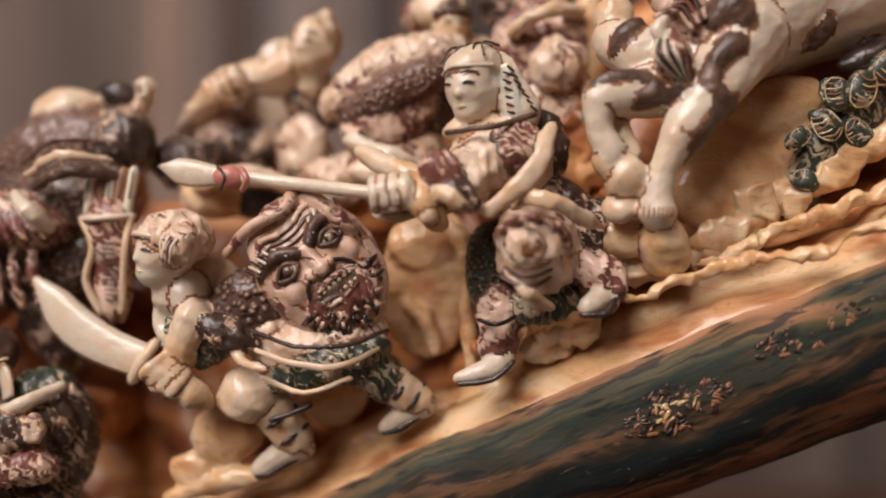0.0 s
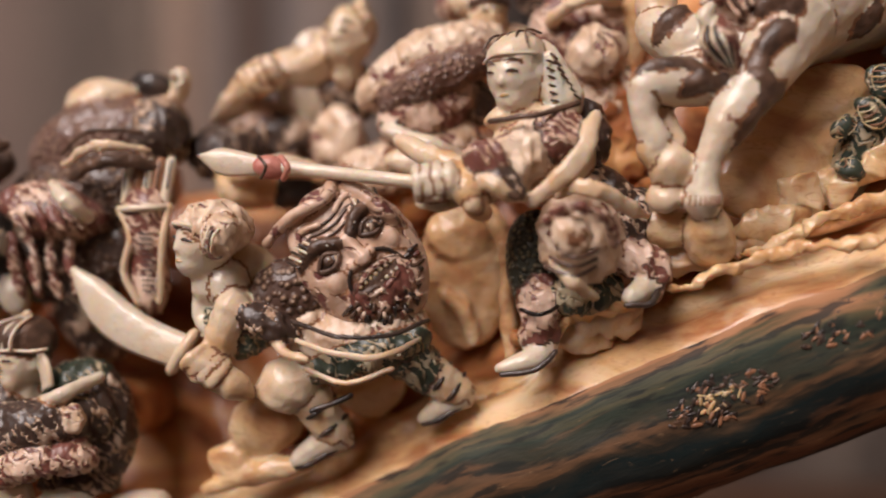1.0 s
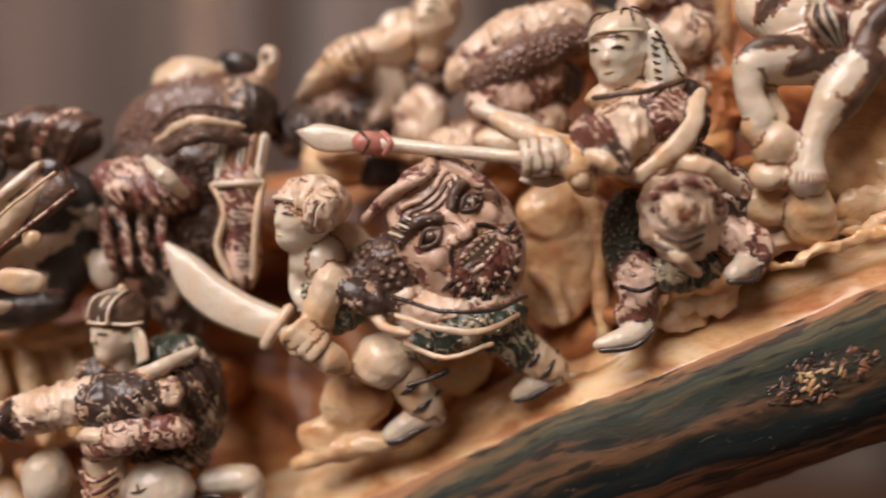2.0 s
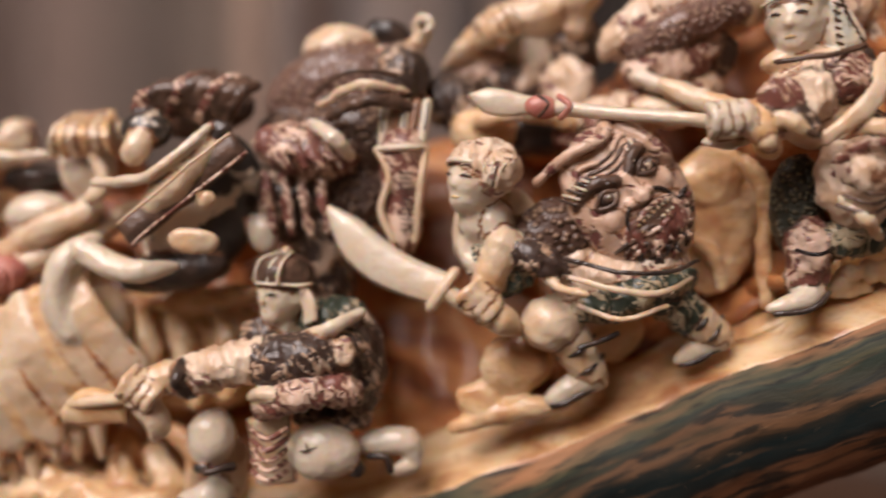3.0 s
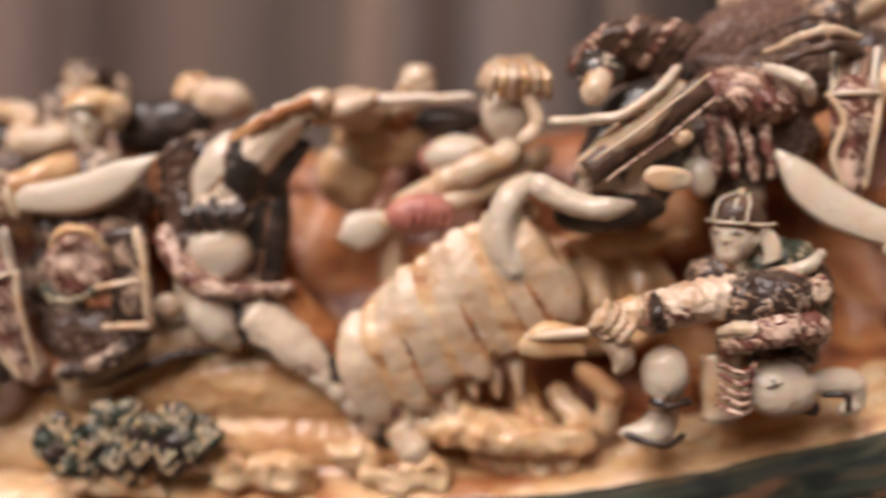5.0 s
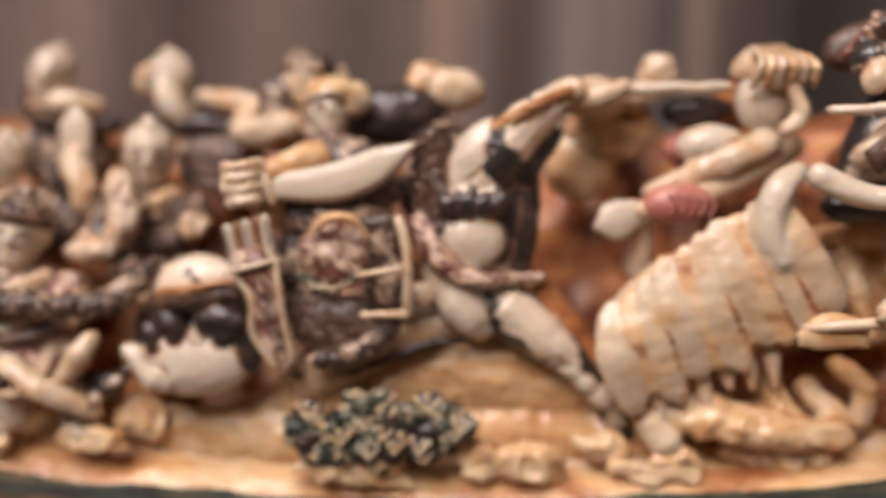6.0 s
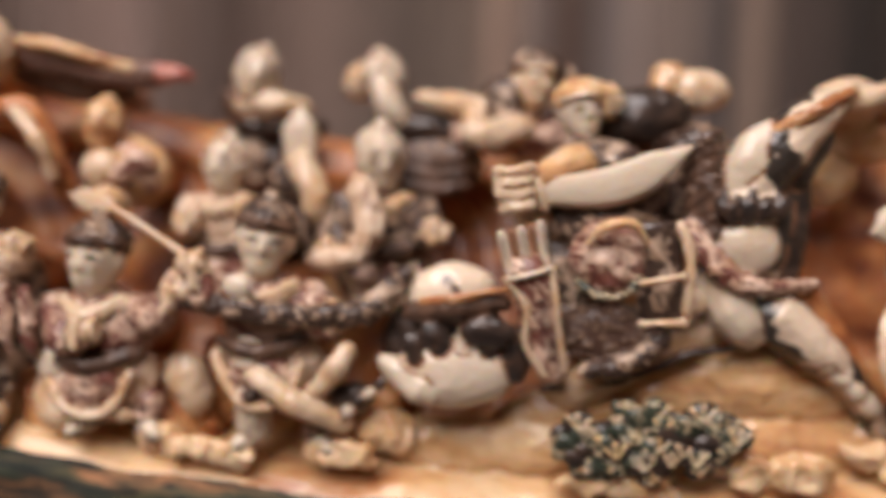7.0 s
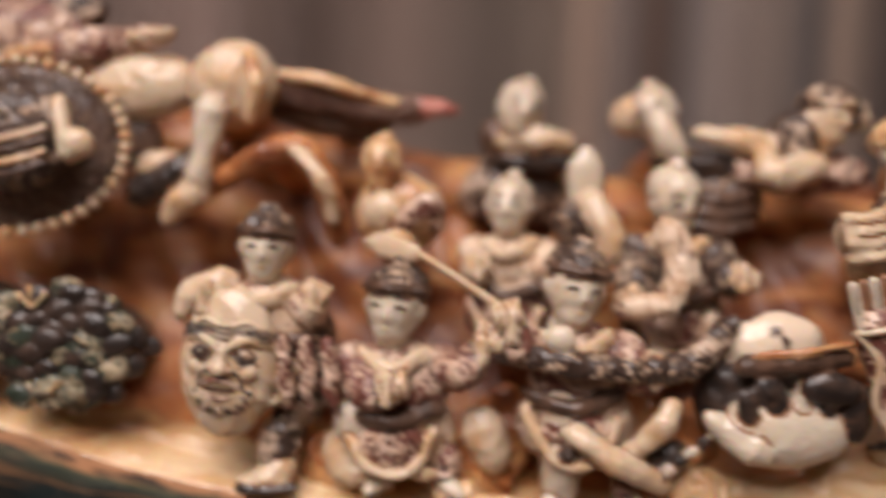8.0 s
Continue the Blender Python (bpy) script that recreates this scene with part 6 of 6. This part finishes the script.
    pebbles("carved_rock", [((-282.9, 222.0, 878.2), (17.23, 2.51, 3.76), -4), ((-254.4, 224.0, 884.1), (10.96, 2.82, 3.13), -8), ((-232.0, 223.0, 882.8), (10.34, 2.82, 5.33), 0), ((-246.3, 223.0, 881.6), (4.70, 2.51, 5.33), 0), ((-212.8, 226.0, 887.5), (7.83, 2.82, 3.76), 5), ((-192.6, 223.0, 884.0), (7.21, 2.82, 5.33), 0), ((-201.9, 223.0, 881.4), (9.40, 2.51, 2.82), 0)], "honey resin stones along the front of the ledge", "rim_ivory")
    pebbles("carved_rock", [((-181.2, 234.0, 896.9), (9.40, 3.13, 6.27), -10), ((-163.8, 232.0, 893.5), (9.40, 3.13, 9.40), 20), ((-169.4, 228.0, 887.8), (9.40, 2.82, 3.76), -5), ((-156.1, 226.0, 889.2), (7.83, 2.82, 4.07), -12)], "amber resin rocks below a fallen banner", "rim_ivory")
    mound = Carving()
    mound.hold = True
    mound.tube([(-311.9, 240.0, 887.9), (-282.6, 238.0, 897.0), (-245.6, 238.0, 904.2), (-220.0, 240.0, 898.3), (-203.9, 242.0, 888.2)], [7.0, 9.5, 12.0, 9.0, 5.0], "ledge_ivory", 16, 0.7, 6)
    mound.tube([(-341.5, 240.0, 880.9), (-309.1, 236.0, 882.2), (-238.1, 236.0, 886.3), (-191.4, 236.0, 885.6)], [8.0, 8.0, 9.0, 6.0], "ledge_ivory", 16, 0.6, 6)
    root(mound, (-255.4, 240.0, 896.3), 8.0, 24)
    mound.done("carved_rock", "smooth honey resin mound streaked with brown under a horse", "carved rock", "", 0.7, fuse=0.9, ridge=0.2)
    f = Carving()
    f.ball((-276.9, 250.0, 979.7), (15.65, 6.96, 9.04), "ink_black", roll=-12, fine=3)
    head(f, (-269.7, 252.0, 989.6), 6.61, 20, 30, "bare", "rim_ivory")
    f.ball((-260.1, 252.0, 988.3), (9.74, 5.91, 6.61), "ivory")
    f.ball((-266.4, 252.0, 974.2), (13.91, 6.26, 5.56), "scale_brown")
    root(f, (-273.8, 254.0, 979.2), 8.69, 26)
    f.done("statuette", "dark robed resin figurine with cream head, fallen on the ridge", "figurine", "warriors on the tusk", 0.6)


rider()


# ---- the foot soldiers at the low end ----
def soldier(c, r, yaw, roll, hat, cloth, skirt, label, grips=(), drop=1.0, tip=0):
    """A soldier facing out: head, robe with sash and collar, sleeves, skirt."""
    f = Carving()
    c = Vector(c)
    head(f, c, r, yaw, roll, hat, "pale_ivory", "brown_robe", tip)
    d = Vector((0.1 * r, 0.25 * r, 0))
    f.ball(c + d + Vector((0.1 * r, 0, -2.0 * r)), (1.35 * r, 0.85 * r, 1.15 * r), cloth, fine=3)
    f.tube([c + Vector((-0.8 * r, -0.2 * r, -1.15 * r)), c + Vector((0, -0.8 * r, -1.55 * r)), c + Vector((0.9 * r, -0.2 * r, -1.1 * r))], [0.2 * r, 0.26 * r, 0.2 * r], "ivory", 8, 0.6)
    f.tube([c + Vector((-1.2 * r, -0.2 * r, -2.7 * r)), c + Vector((0, -0.75 * r, -2.9 * r)), c + Vector((1.3 * r, -0.2 * r, -2.6 * r))], [0.16 * r, 0.24 * r, 0.2 * r], "ink_brown", 8)
    f.ball(c + d + Vector((0.1 * r, 0.1 * r, -3.6 * r * drop)), (1.5 * r, 0.8 * r, 1.2 * r), skirt, fine=3)
    f.tube([c + Vector((-1.2 * r, -0.4 * r, -3.1 * r * drop)), c + Vector((-0.5 * r, -0.75 * r, -4.3 * r * drop)), c + Vector((0.6 * r, -0.7 * r, -4.4 * r * drop)), c + Vector((1.2 * r, -0.4 * r, -3.3 * r * drop))], 0.16 * r, "ivory", 8)
    f.ball(c + Vector((0.1 * r, -0.5 * r, -3.65 * r * drop)), (0.8 * r, 0.32 * r, 0.62 * r), "maroon_robe")
    for s, hand in zip((-1, 1), grips):
        h = Vector(hand)
        a = c + d + Vector((s * 1.2 * r, 0, -1.5 * r))
        f.tube([a, a.lerp(h, 0.5) + Vector((0, -0.4 * r, -0.4 * r)), h], [0.55 * r, 0.5 * r, 0.34 * r], cloth)
        f.tube([a.lerp(h, 0.85) + Vector((0, -0.5 * r, 0.3 * r)), a.lerp(h, 0.85) + Vector((0, -0.6 * r, -0.4 * r))], 0.16 * r, "ivory", 8)
        fist(f, h, 0.42 * r, 20 * s, "ivory")
    root(f, c + d + Vector((0, 0, -2.2 * r)), 0.9 * r, 46)
    return f, label


def soldiers():
    f, label = soldier((-431.7, 231.0, 932.7), 10.18, -12, 4, "band", "maroon_robe", "floral_robe", "cream resin soldier figurine in maroon flowered robe and brown cap", ((-430.3, 223.0, 912.6), (-406.3, 227.0, 926.1)), 0.95)
    f.ball((-441.9, 229.0, 902.2), (5.24, 4.63, 6.17), "pale_ivory")
    f.tube([(-406.8, 235.0, 900.7), (-403.4, 235.0, 891.9)], [6.17, 5.24], "ivory")
    f.tube([(-440.1, 231.0, 898.6), (-433.3, 227.0, 892.0), (-420.7, 227.0, 888.6)], [1.85, 2.78, 2.16], "ivory")
    feet(f, (-424.2, 229.0, 883.9), 7.71, 4.01)
    root(f, (-424.3, 235.0, 895.0), 6.17, 44)
    f.done("statuette", label, "figurine", "foot soldiers", 0.5, fuse=0.7)
    f, label = soldier((-383.7, 231.0, 939.5), 10.33, 10, 8, "band", "maroon_robe", "floral_robe", "cream resin soldier figurine in dark brown robe with crossed sash", ((-401.6, 225.0, 932.7), (-361.6, 227.0, 920.3)), 0.98)
    f.ball((-388.2, 221.0, 927.7), (4.32, 3.08, 4.01), "pale_ivory")
    f.tube([(-406.2, 227.0, 923.0), (-387.2, 221.0, 921.8), (-369.3, 221.0, 921.0), (-354.1, 225.0, 921.8), (-343.2, 227.0, 933.5)], [2.78, 3.08, 3.08, 4.01, 2.16], "brown_robe")
    f.tube([(-369.7, 227.0, 895.0), (-361.1, 221.0, 906.3), (-358.3, 223.0, 912.0)], [2.78, 3.39, 2.47], "ivory")
    f.tube([(-383.7, 223.0, 903.2), (-372.7, 221.0, 896.5), (-358.6, 227.0, 889.2)], [3.08, 3.70, 2.78], "ivory")
    f.tube([(-385.8, 229.0, 907.9), (-385.4, 229.0, 895.3), (-385.1, 231.0, 885.1)], [6.17, 5.55, 5.24], "pale_ivory")
    f.ball((-385.1, 225.0, 897.2), (2.16, 4.63, 1.85), "ink_black")
    f.ball((-357.4, 229.0, 896.5), (6.17, 3.70, 4.63), "ink_black")
    for k in range(6):
        f.ball(Vector((-360.3, 225.0, 891.3)).lerp(Vector((-346.4, 225.0, 904.4)), k / 5), (1.85, 1.54, 1.85), "pale_ivory" if k % 2 else "ink_black")
    feet(f, (-376.3, 229.0, 882.1), 8.48, 4.01)
    root(f, (-378.0, 235.0, 900.4), 7.09, 44)
    f.done("statuette", label, "figurine", "foot soldiers", 0.5, fuse=0.7)
    pebbles("carved_rock", [((-398.7, 227.0, 880.1), (9.25, 2.78, 3.08), 6), ((-411.9, 231.0, 881.4), (7.71, 3.08, 4.63), 10), ((-389.2, 227.0, 878.2), (6.17, 2.47, 2.78), 0), ((-359.8, 227.0, 881.2), (10.79, 2.78, 3.39), -4), ((-347.2, 233.0, 886.2), (7.71, 2.78, 6.17), 10)], "small amber resin stones at the soldiers' feet", "rim_ivory")
    pebbles("carved_rock", [((-407.1, 239.0, 886.5), (9.25, 2.78, 9.25), 20), ((-398.3, 245.0, 897.0), (5.55, 2.78, 13.88), -8), ((-449.7, 239.0, 886.1), (7.71, 2.78, 9.25), 10), ((-348.5, 243.0, 896.4), (7.71, 2.78, 10.79), 10)], "red-brown amber resin ground between the soldiers", "amber")
    s, p = Carving(), Carving()
    s.tube([(-425.3, 227.0, 947.5), (-414.2, 226.0, 941.2), (-401.6, 225.0, 933.4)], [0.93, 1.08, 1.39], "ivory", 8)
    p.plate((-425.5, 228.0, 947.4), (-441.5, 235.0, 950.1), 2.16, 0.77, "ivory", 0.0, 0.6, 0.05)
    assemble("carved_spear", "thin cream resin rod pointed by a soldier figurine", "spear", "", [("shaft", "", s), ("blade", "", p)])
    f, label = soldier((-401.3, 252.0, 960.3), 8.74, -10, 0, "bare", "floral_robe", "maroon_robe", "cream resin soldier figurine with bare head, in pale flowered robe", ((-409.6, 244.0, 943.3), (-388.3, 244.0, 942.6)))
    f.done("statuette", label, "figurine", "foot soldiers", 0.5, fuse=0.7)
    f, label = soldier((-353.7, 252.0, 964.0), 9.75, 14, -8, "bare", "brown_robe", "brown_robe", "cream resin soldier figurine leaning forward, arm across the chest", ((-367.6, 240.0, 935.7), (-336.1, 244.0, 943.2)), 1.0, 14)
    f.tube([(-358.0, 240.0, 955.4), (-354.6, 236.0, 944.6), (-359.0, 234.0, 936.7), (-369.9, 236.0, 934.4)], [4.71, 4.37, 3.70, 3.03], "floral_robe")
    f.done("statuette", label, "figurine", "foot soldiers", 0.5, fuse=0.7)
    f = Carving()
    f.plate((-378.7, 256.0, 959.2), (-379.5, 256.0, 978.7), 4.37, 1.35, "pale_ivory", 0.0, 0.3, 0.3)
    f.tube([(-377.9, 252.0, 962.6), (-373.3, 248.0, 954.5), (-372.2, 248.0, 948.0)], [5.04, 4.37, 4.04], "ivory")
    f.ball((-381.9, 254.0, 956.6), (6.73, 5.72, 6.73), "brown_robe")
    f.ball((-383.9, 254.0, 940.4), (11.77, 6.73, 10.09), "brown_robe", fine=3)
    root(f, (-379.3, 258.0, 950.6), 6.73, 44)
    f.done("statuette", "small resin figurine holding up a pale tapered blade", "figurine", "foot soldiers", 0.5, fuse=0.7)
    f = Carving()
    head(f, (-438.7, 252.0, 971.0), 7.40, -8, 0, "bare", "rim_ivory")
    f.ball((-436.4, 248.0, 957.7), (6.73, 5.04, 5.72), "ivory")
    f.ball((-433.0, 258.0, 956.9), (13.45, 7.40, 11.77), "rim_ivory", fine=3)
    f.tube([(-433.3, 246.0, 953.7), (-423.2, 244.0, 960.7), (-422.2, 248.0, 954.1)], [2.69, 3.70, 3.03], "maroon_robe")
    f.tube([(-439.3, 244.0, 948.6), (-431.7, 240.0, 949.8), (-427.8, 244.0, 947.4)], [2.69, 3.36, 2.02], "ivory")
    root(f, (-434.8, 258.0, 958.6), 8.41, 44)
    f.done("statuette", "amber-stained resin figurine with round head, behind other soldiers", "figurine", "foot soldiers", 0.6)
    f = Carving()
    head(f, (-398.0, 276.0, 990.2), 9.20, 10, 12, "bare", "pale_ivory")
    f.tube([(-401.5, 278.0, 980.3), (-392.0, 274.0, 981.2), (-381.3, 278.0, 980.2)], [4.42, 4.79, 2.58], "ivory")
    f.ball((-403.9, 282.0, 981.4), (6.63, 5.52, 7.36), "ink_brown")
    f.ball((-390.4, 280.0, 974.4), (16.57, 7.36, 4.79), "ink_black", fine=3)
    f.ball((-398.0, 286.0, 964.0), (18.41, 7.36, 11.05), "brown_robe", fine=3)
    root(f, (-396.4, 286.0, 971.7), 8.10, 44)
    f.done("statuette", "cream headed resin figurine leaning over the ridge", "figurine", "soldiers on the ridge", 0.6)
    f = Carving()
    head(f, (-356.1, 276.0, 990.1), 9.20, -20, -20, "bare", "pale_ivory")
    f.ball((-363.3, 278.0, 990.0), (6.26, 5.52, 6.63), "ivory")
    f.tube([(-356.3, 270.0, 988.6), (-352.5, 268.0, 980.6), (-348.6, 270.0, 976.5)], [4.42, 4.79, 3.68], "pale_ivory")
    f.ball((-341.2, 272.0, 975.1), (16.94, 6.63, 5.15), "ink_black", roll=4, fine=3)
    f.ball((-337.0, 272.0, 964.5), (14.73, 6.63, 11.05), "brown_robe", fine=3)
    folds(f, (-348.4, 266.0, 965.8), (-327.3, 266.0, 966.6), (0, 0, -9), 3, 2.58, "ink_brown", 1.5)
    root(f, (-347.4, 284.0, 975.5), 8.10, 44)
    f.done("statuette", "cream resin figurine with raised arm beside a dark plank", "figurine", "soldiers on the ridge", 0.6)
    f = Carving()
    head(f, (-307.3, 264.0, 990.3), 8.81, 25, 10, "scarf", "ivory", "brown_robe")
    f.ball((-316.0, 266.0, 983.7), (8.45, 6.34, 8.81), "brown_robe")
    f.tube([(-311.2, 262.0, 975.9), (-323.8, 258.0, 972.6), (-327.2, 260.0, 978.5)], [4.58, 5.28, 2.82], "ivory")
    f.ball((-313.3, 268.0, 974.3), (21.13, 7.04, 7.04), "maroon_robe", fine=3)
    f.tube([(-343.7, 270.0, 984.7), (-333.5, 266.0, 983.0), (-322.8, 266.0, 980.8)], [2.47, 4.23, 4.58], "ivory")
    root(f, (-312.7, 272.0, 979.9), 7.75, 44)
    f.done("statuette", "cream and brown resin figurine with wrapped head on the ridge", "figurine", "soldiers on the ridge", 0.6)


soldiers()


# ---- the mask bearer, the fallen horseman and the wheel at the end ----
def low_end():
    f, label = soldier((-467.1, 232.0, 946.8), 9.03, 6, 4, "band", "floral_robe", "brown_robe", "cream resin soldier figurine in brown cap holding a mask shield", ((-482.4, 228.0, 934.4), (-452.6, 230.0, 935.5)))
    f.ball((-456.2, 236.0, 915.7), (9.03, 6.62, 18.05), "brown_robe", fine=3)
    folds(f, (-460.1, 224.0, 924.0), (-458.1, 224.0, 906.1), (12.04, 0, 0), 3, 2.11, "maroon_robe")
    f.tube([(-461.5, 234.0, 897.0), (-462.3, 232.0, 888.1)], [6.02, 5.12], "brown_robe")
    f.tube([(-460.3, 230.0, 887.3), (-464.4, 228.0, 884.6), (-470.5, 228.0, 883.5)], [4.51, 3.91, 2.11], "ivory")
    f.tube([(-445.7, 234.0, 893.0), (-442.2, 232.0, 887.5), (-432.7, 230.0, 887.1)], [5.42, 5.12, 2.71], "ivory")
    f.tube([(-471.5, 226.0, 882.5), (-463.4, 224.0, 882.7), (-456.3, 226.0, 883.9)], 1.20, "ink_black")
    f.tube([(-477.5, 232.0, 937.1), (-486.0, 230.0, 933.9), (-488.9, 230.0, 927.7)], [4.51, 3.91, 2.11], "ivory")
    root(f, (-456.0, 236.0, 909.4), 6.92, 44)
    f.done("statuette", label, "figurine", "foot soldiers", 0.5, fuse=0.7)
    m, hair = Carving(), Carving()
    demon_mask(m, hair, (-474.5, 224.0, 916.6), 14.59, 3, -6, "ivory", 1.36, 0, False)
    root(m, (-477.3, 236.0, 914.7), 7.52, 44)
    assemble("mask_shield", "pale resin shield carved as a scowling mask, brown beard and brows", "shield", "mask shields", [("face", "", m, 0.5), ("beard", "short dark beard", hair)])
    pine_rock("pine_foliage", (-521.4, 234.0, 917.7), (22.57, 6.02, 18.05), "dark green and cream resin foliage clump at the tusk's end", 21, 0, 60, 0.2)
    pine_rock("pine_foliage", (-560.5, 236.0, 923.4), (22.57, 6.02, 18.05), "dark green resin foliage clump at the tusk's end", 22, 0, 50, 0.2)
    f = Carving()
    f.ball((-512.9, 264.0, 991.5), (18.40, 7.84, 9.88), "ivory", roll=-8, fine=3)
    f.ball((-484.8, 262.0, 993.2), (13.29, 8.86, 12.95), "ivory", roll=-10, fine=3)
    f.tube([(-478.7, 254.0, 1002.2), (-475.0, 250.0, 992.2), (-478.2, 254.0, 981.9)], [1.70, 2.73, 1.70], "rim_ivory")
    f.tube([(-489.0, 254.0, 984.7), (-490.6, 253.0, 972.3), (-492.7, 254.0, 962.4)], [5.2, 3.6, 4.4], "pale_ivory", 12)
    f.tube([(-492.3, 254.0, 961.6), (-497.6, 254.0, 957.2), (-500.9, 254.0, 952.9)], [5.11, 4.77, 2.73], "ivory")
    f.ball((-505.8, 260.0, 966.9), (7.16, 5.11, 6.13), "ivory", roll=-20)
    f.tube([(-510.9, 258.0, 959.9), (-498.5, 256.0, 967.1), (-493.1, 260.0, 974.2)], [5.11, 4.09, 2.39], "ink_black")
    f.ball((-516.0, 266.0, 975.3), (8.52, 5.11, 7.84), "ink_brown")
    f.tube([(-536.4, 264.0, 1001.6), (-521.7, 262.0, 1003.5), (-506.1, 266.0, 1008.1)], [6.13, 5.11, 2.04], "maroon_robe")
    f.tube([(-515.1, 258.0, 1005.4), (-507.6, 256.0, 1006.0), (-503.2, 260.0, 1008.5)], [1.36, 2.04, 1.02], "ivory")
    root(f, (-493.0, 270.0, 990.4), 10.22, 44)
    root(f, (-528.5, 270.0, 997.6), 8.52, 44)
    f.done("statuette", "cream resin figurine of a fallen horseman lying on his back", "figurine", "warriors on the tusk", 0.6)
    w, beads, grip = Carving(), Carving(), Carving()
    w.ball((-550.3, 258.0, 971.7), (33.56, 5.57, 24.56), "scale_brown", roll=-8, fine=3)
    w.ball((-546.6, 248.0, 973.0), (21.28, 4.91, 14.74), "brown_robe", roll=-8, fine=3)
    for k in range(44):
        a = math.tau * k / 44
        beads.ball(Vector((-546.0, 250.0, 971.5)) + Matrix.Rotation(radians(-8), 3, "Y") @ Vector((math.cos(a) * 33.56, 0, math.sin(a) * 24.56)), 1.96, "ivory" if k % 4 else "rim_ivory", fine=1)
    for k in range(5):
        o = Vector((0, 0, 0.16 * -k * 20))
        w.tube([Vector((-553.4, 240.0, 975.4)) + o, Vector((-541.2, 238.0, 976.6)) + o, Vector((-531.2, 240.0, 980.2)) + o], 0.98, "ivory" if k % 2 else "ink_brown")
    grip.tube([(-527.3, 240.0, 984.3), (-525.2, 238.0, 977.2), (-523.0, 238.0, 970.4)], [2.29, 2.29, 3.60], "ivory")
    grip.ball((-521.5, 238.0, 972.8), (4.91, 3.60, 4.58), "ivory")
    root(w, (-551.4, 260.0, 971.8), 9.82, 40)
    assemble("round_shield", "brown scaled resin round shield with a beaded cream rim", "shield", "", [("disc", "", w, 0.75), ("beaded_rim", "cream beaded rim", beads), ("handle", "cream handle", grip)])
    f = Carving()
    f.ball((-552.7, 272.0, 1007.4), (19.47, 7.08, 10.62), "maroon_robe", fine=3)
    f.ball((-540.4, 276.0, 1015.6), (10.62, 6.37, 7.79), "brown_robe")
    f.tube([(-554.8, 266.0, 999.5), (-540.6, 262.0, 1001.1), (-526.9, 266.0, 1000.5)], 2.48, "rim_ivory")
    root(f, (-555.0, 280.0, 1007.0), 8.85, 44)
    f.done("statuette", "maroon robed resin figurine at the end of the ridge", "figurine", "soldiers on the ridge", 0.6)
    f = Carving()
    f.tube([(-477.8, 272.0, 994.7), (-461.8, 272.0, 992.7), (-444.0, 272.0, 989.0), (-429.9, 272.0, 988.7)], [5.31, 6.02, 5.31, 4.60], "scale_maroon")
    f.tube([(-475.2, 268.0, 997.7), (-460.5, 264.0, 996.1), (-447.0, 266.0, 992.6), (-436.7, 268.0, 990.7)], [1.42, 2.12, 1.77, 1.42], "rim_ivory")
    f.tube([(-434.0, 272.0, 988.8), (-426.0, 271.0, 989.4), (-418.0, 272.0, 989.0)], [3.8, 3.4, 1.4], "rose", 10)
    f.ball((-459.0, 278.0, 985.4), (21.24, 6.02, 6.02), "ink_brown", roll=8)
    root(f, (-455.8, 280.0, 987.5), 6.02, 44)
    f.done("carved_dragon_banner", "dark maroon resin scaled banner with a rose red end", "banner", "", 0.5)
    f = Carving()
    f.tube([(-488.9, 258.0, 962.5), (-472.0, 250.0, 972.2), (-460.6, 250.0, 973.5), (-452.9, 250.0, 960.8), (-450.6, 254.0, 949.3)], [3.6, 4.2, 4.4, 4.0, 3.6], "amber")
    f.tube([(-463.1, 246.0, 974.0), (-454.1, 242.0, 965.6), (-451.2, 246.0, 954.5)], [1.62, 2.60, 1.62], "ivory")
    root(f, (-471.2, 254.0, 970.7), 4.55, 44)
    f.done("carved_branch", "amber resin branch arching behind the mask bearer", "branch", "", 0.6)


low_end()


# ---- stand and table ----
def stand():
    base = new("tusk_stand")
    base.location = (-0.3, 0.26, 0.74)
    tagged(base, "dark brown wooden stand carrying the curved tusk on a table", "stand")
    for name, lo, hi in (("foot", (-0.22, -0.06, 0.0), (0.22, 0.07, 0.02)), ("post", (-0.17, -0.02, 0.02), (-0.13, 0.03, 0.115)), ("post", (0.13, -0.02, 0.02), (0.17, 0.03, 0.115))):
        ob = box(name, lo, hi, "tusk_wood", "", "", "", 0.004)
        ob.parent = base
    t = new("table")
    tagged(t, "dark brown wooden table under the tusk stand", "table")
    t.location = (-0.25, 0.28, 0.0)
    for name, lo, hi in (("tabletop", (-0.8, -0.2, 0.71), (0.8, 0.45, 0.74)), ("leg", (-0.76, -0.16, 0.0), (-0.7, -0.1, 0.71)), ("leg", (0.7, -0.16, 0.0), (0.76, -0.1, 0.71)), ("leg", (-0.76, 0.35, 0.0), (-0.7, 0.41, 0.71)), ("leg", (0.7, 0.35, 0.0), (0.76, 0.41, 0.71))):
        ob = box(name, lo, hi, "tusk_wood", "", "", "", 0.004)
        ob.parent = t


stand()
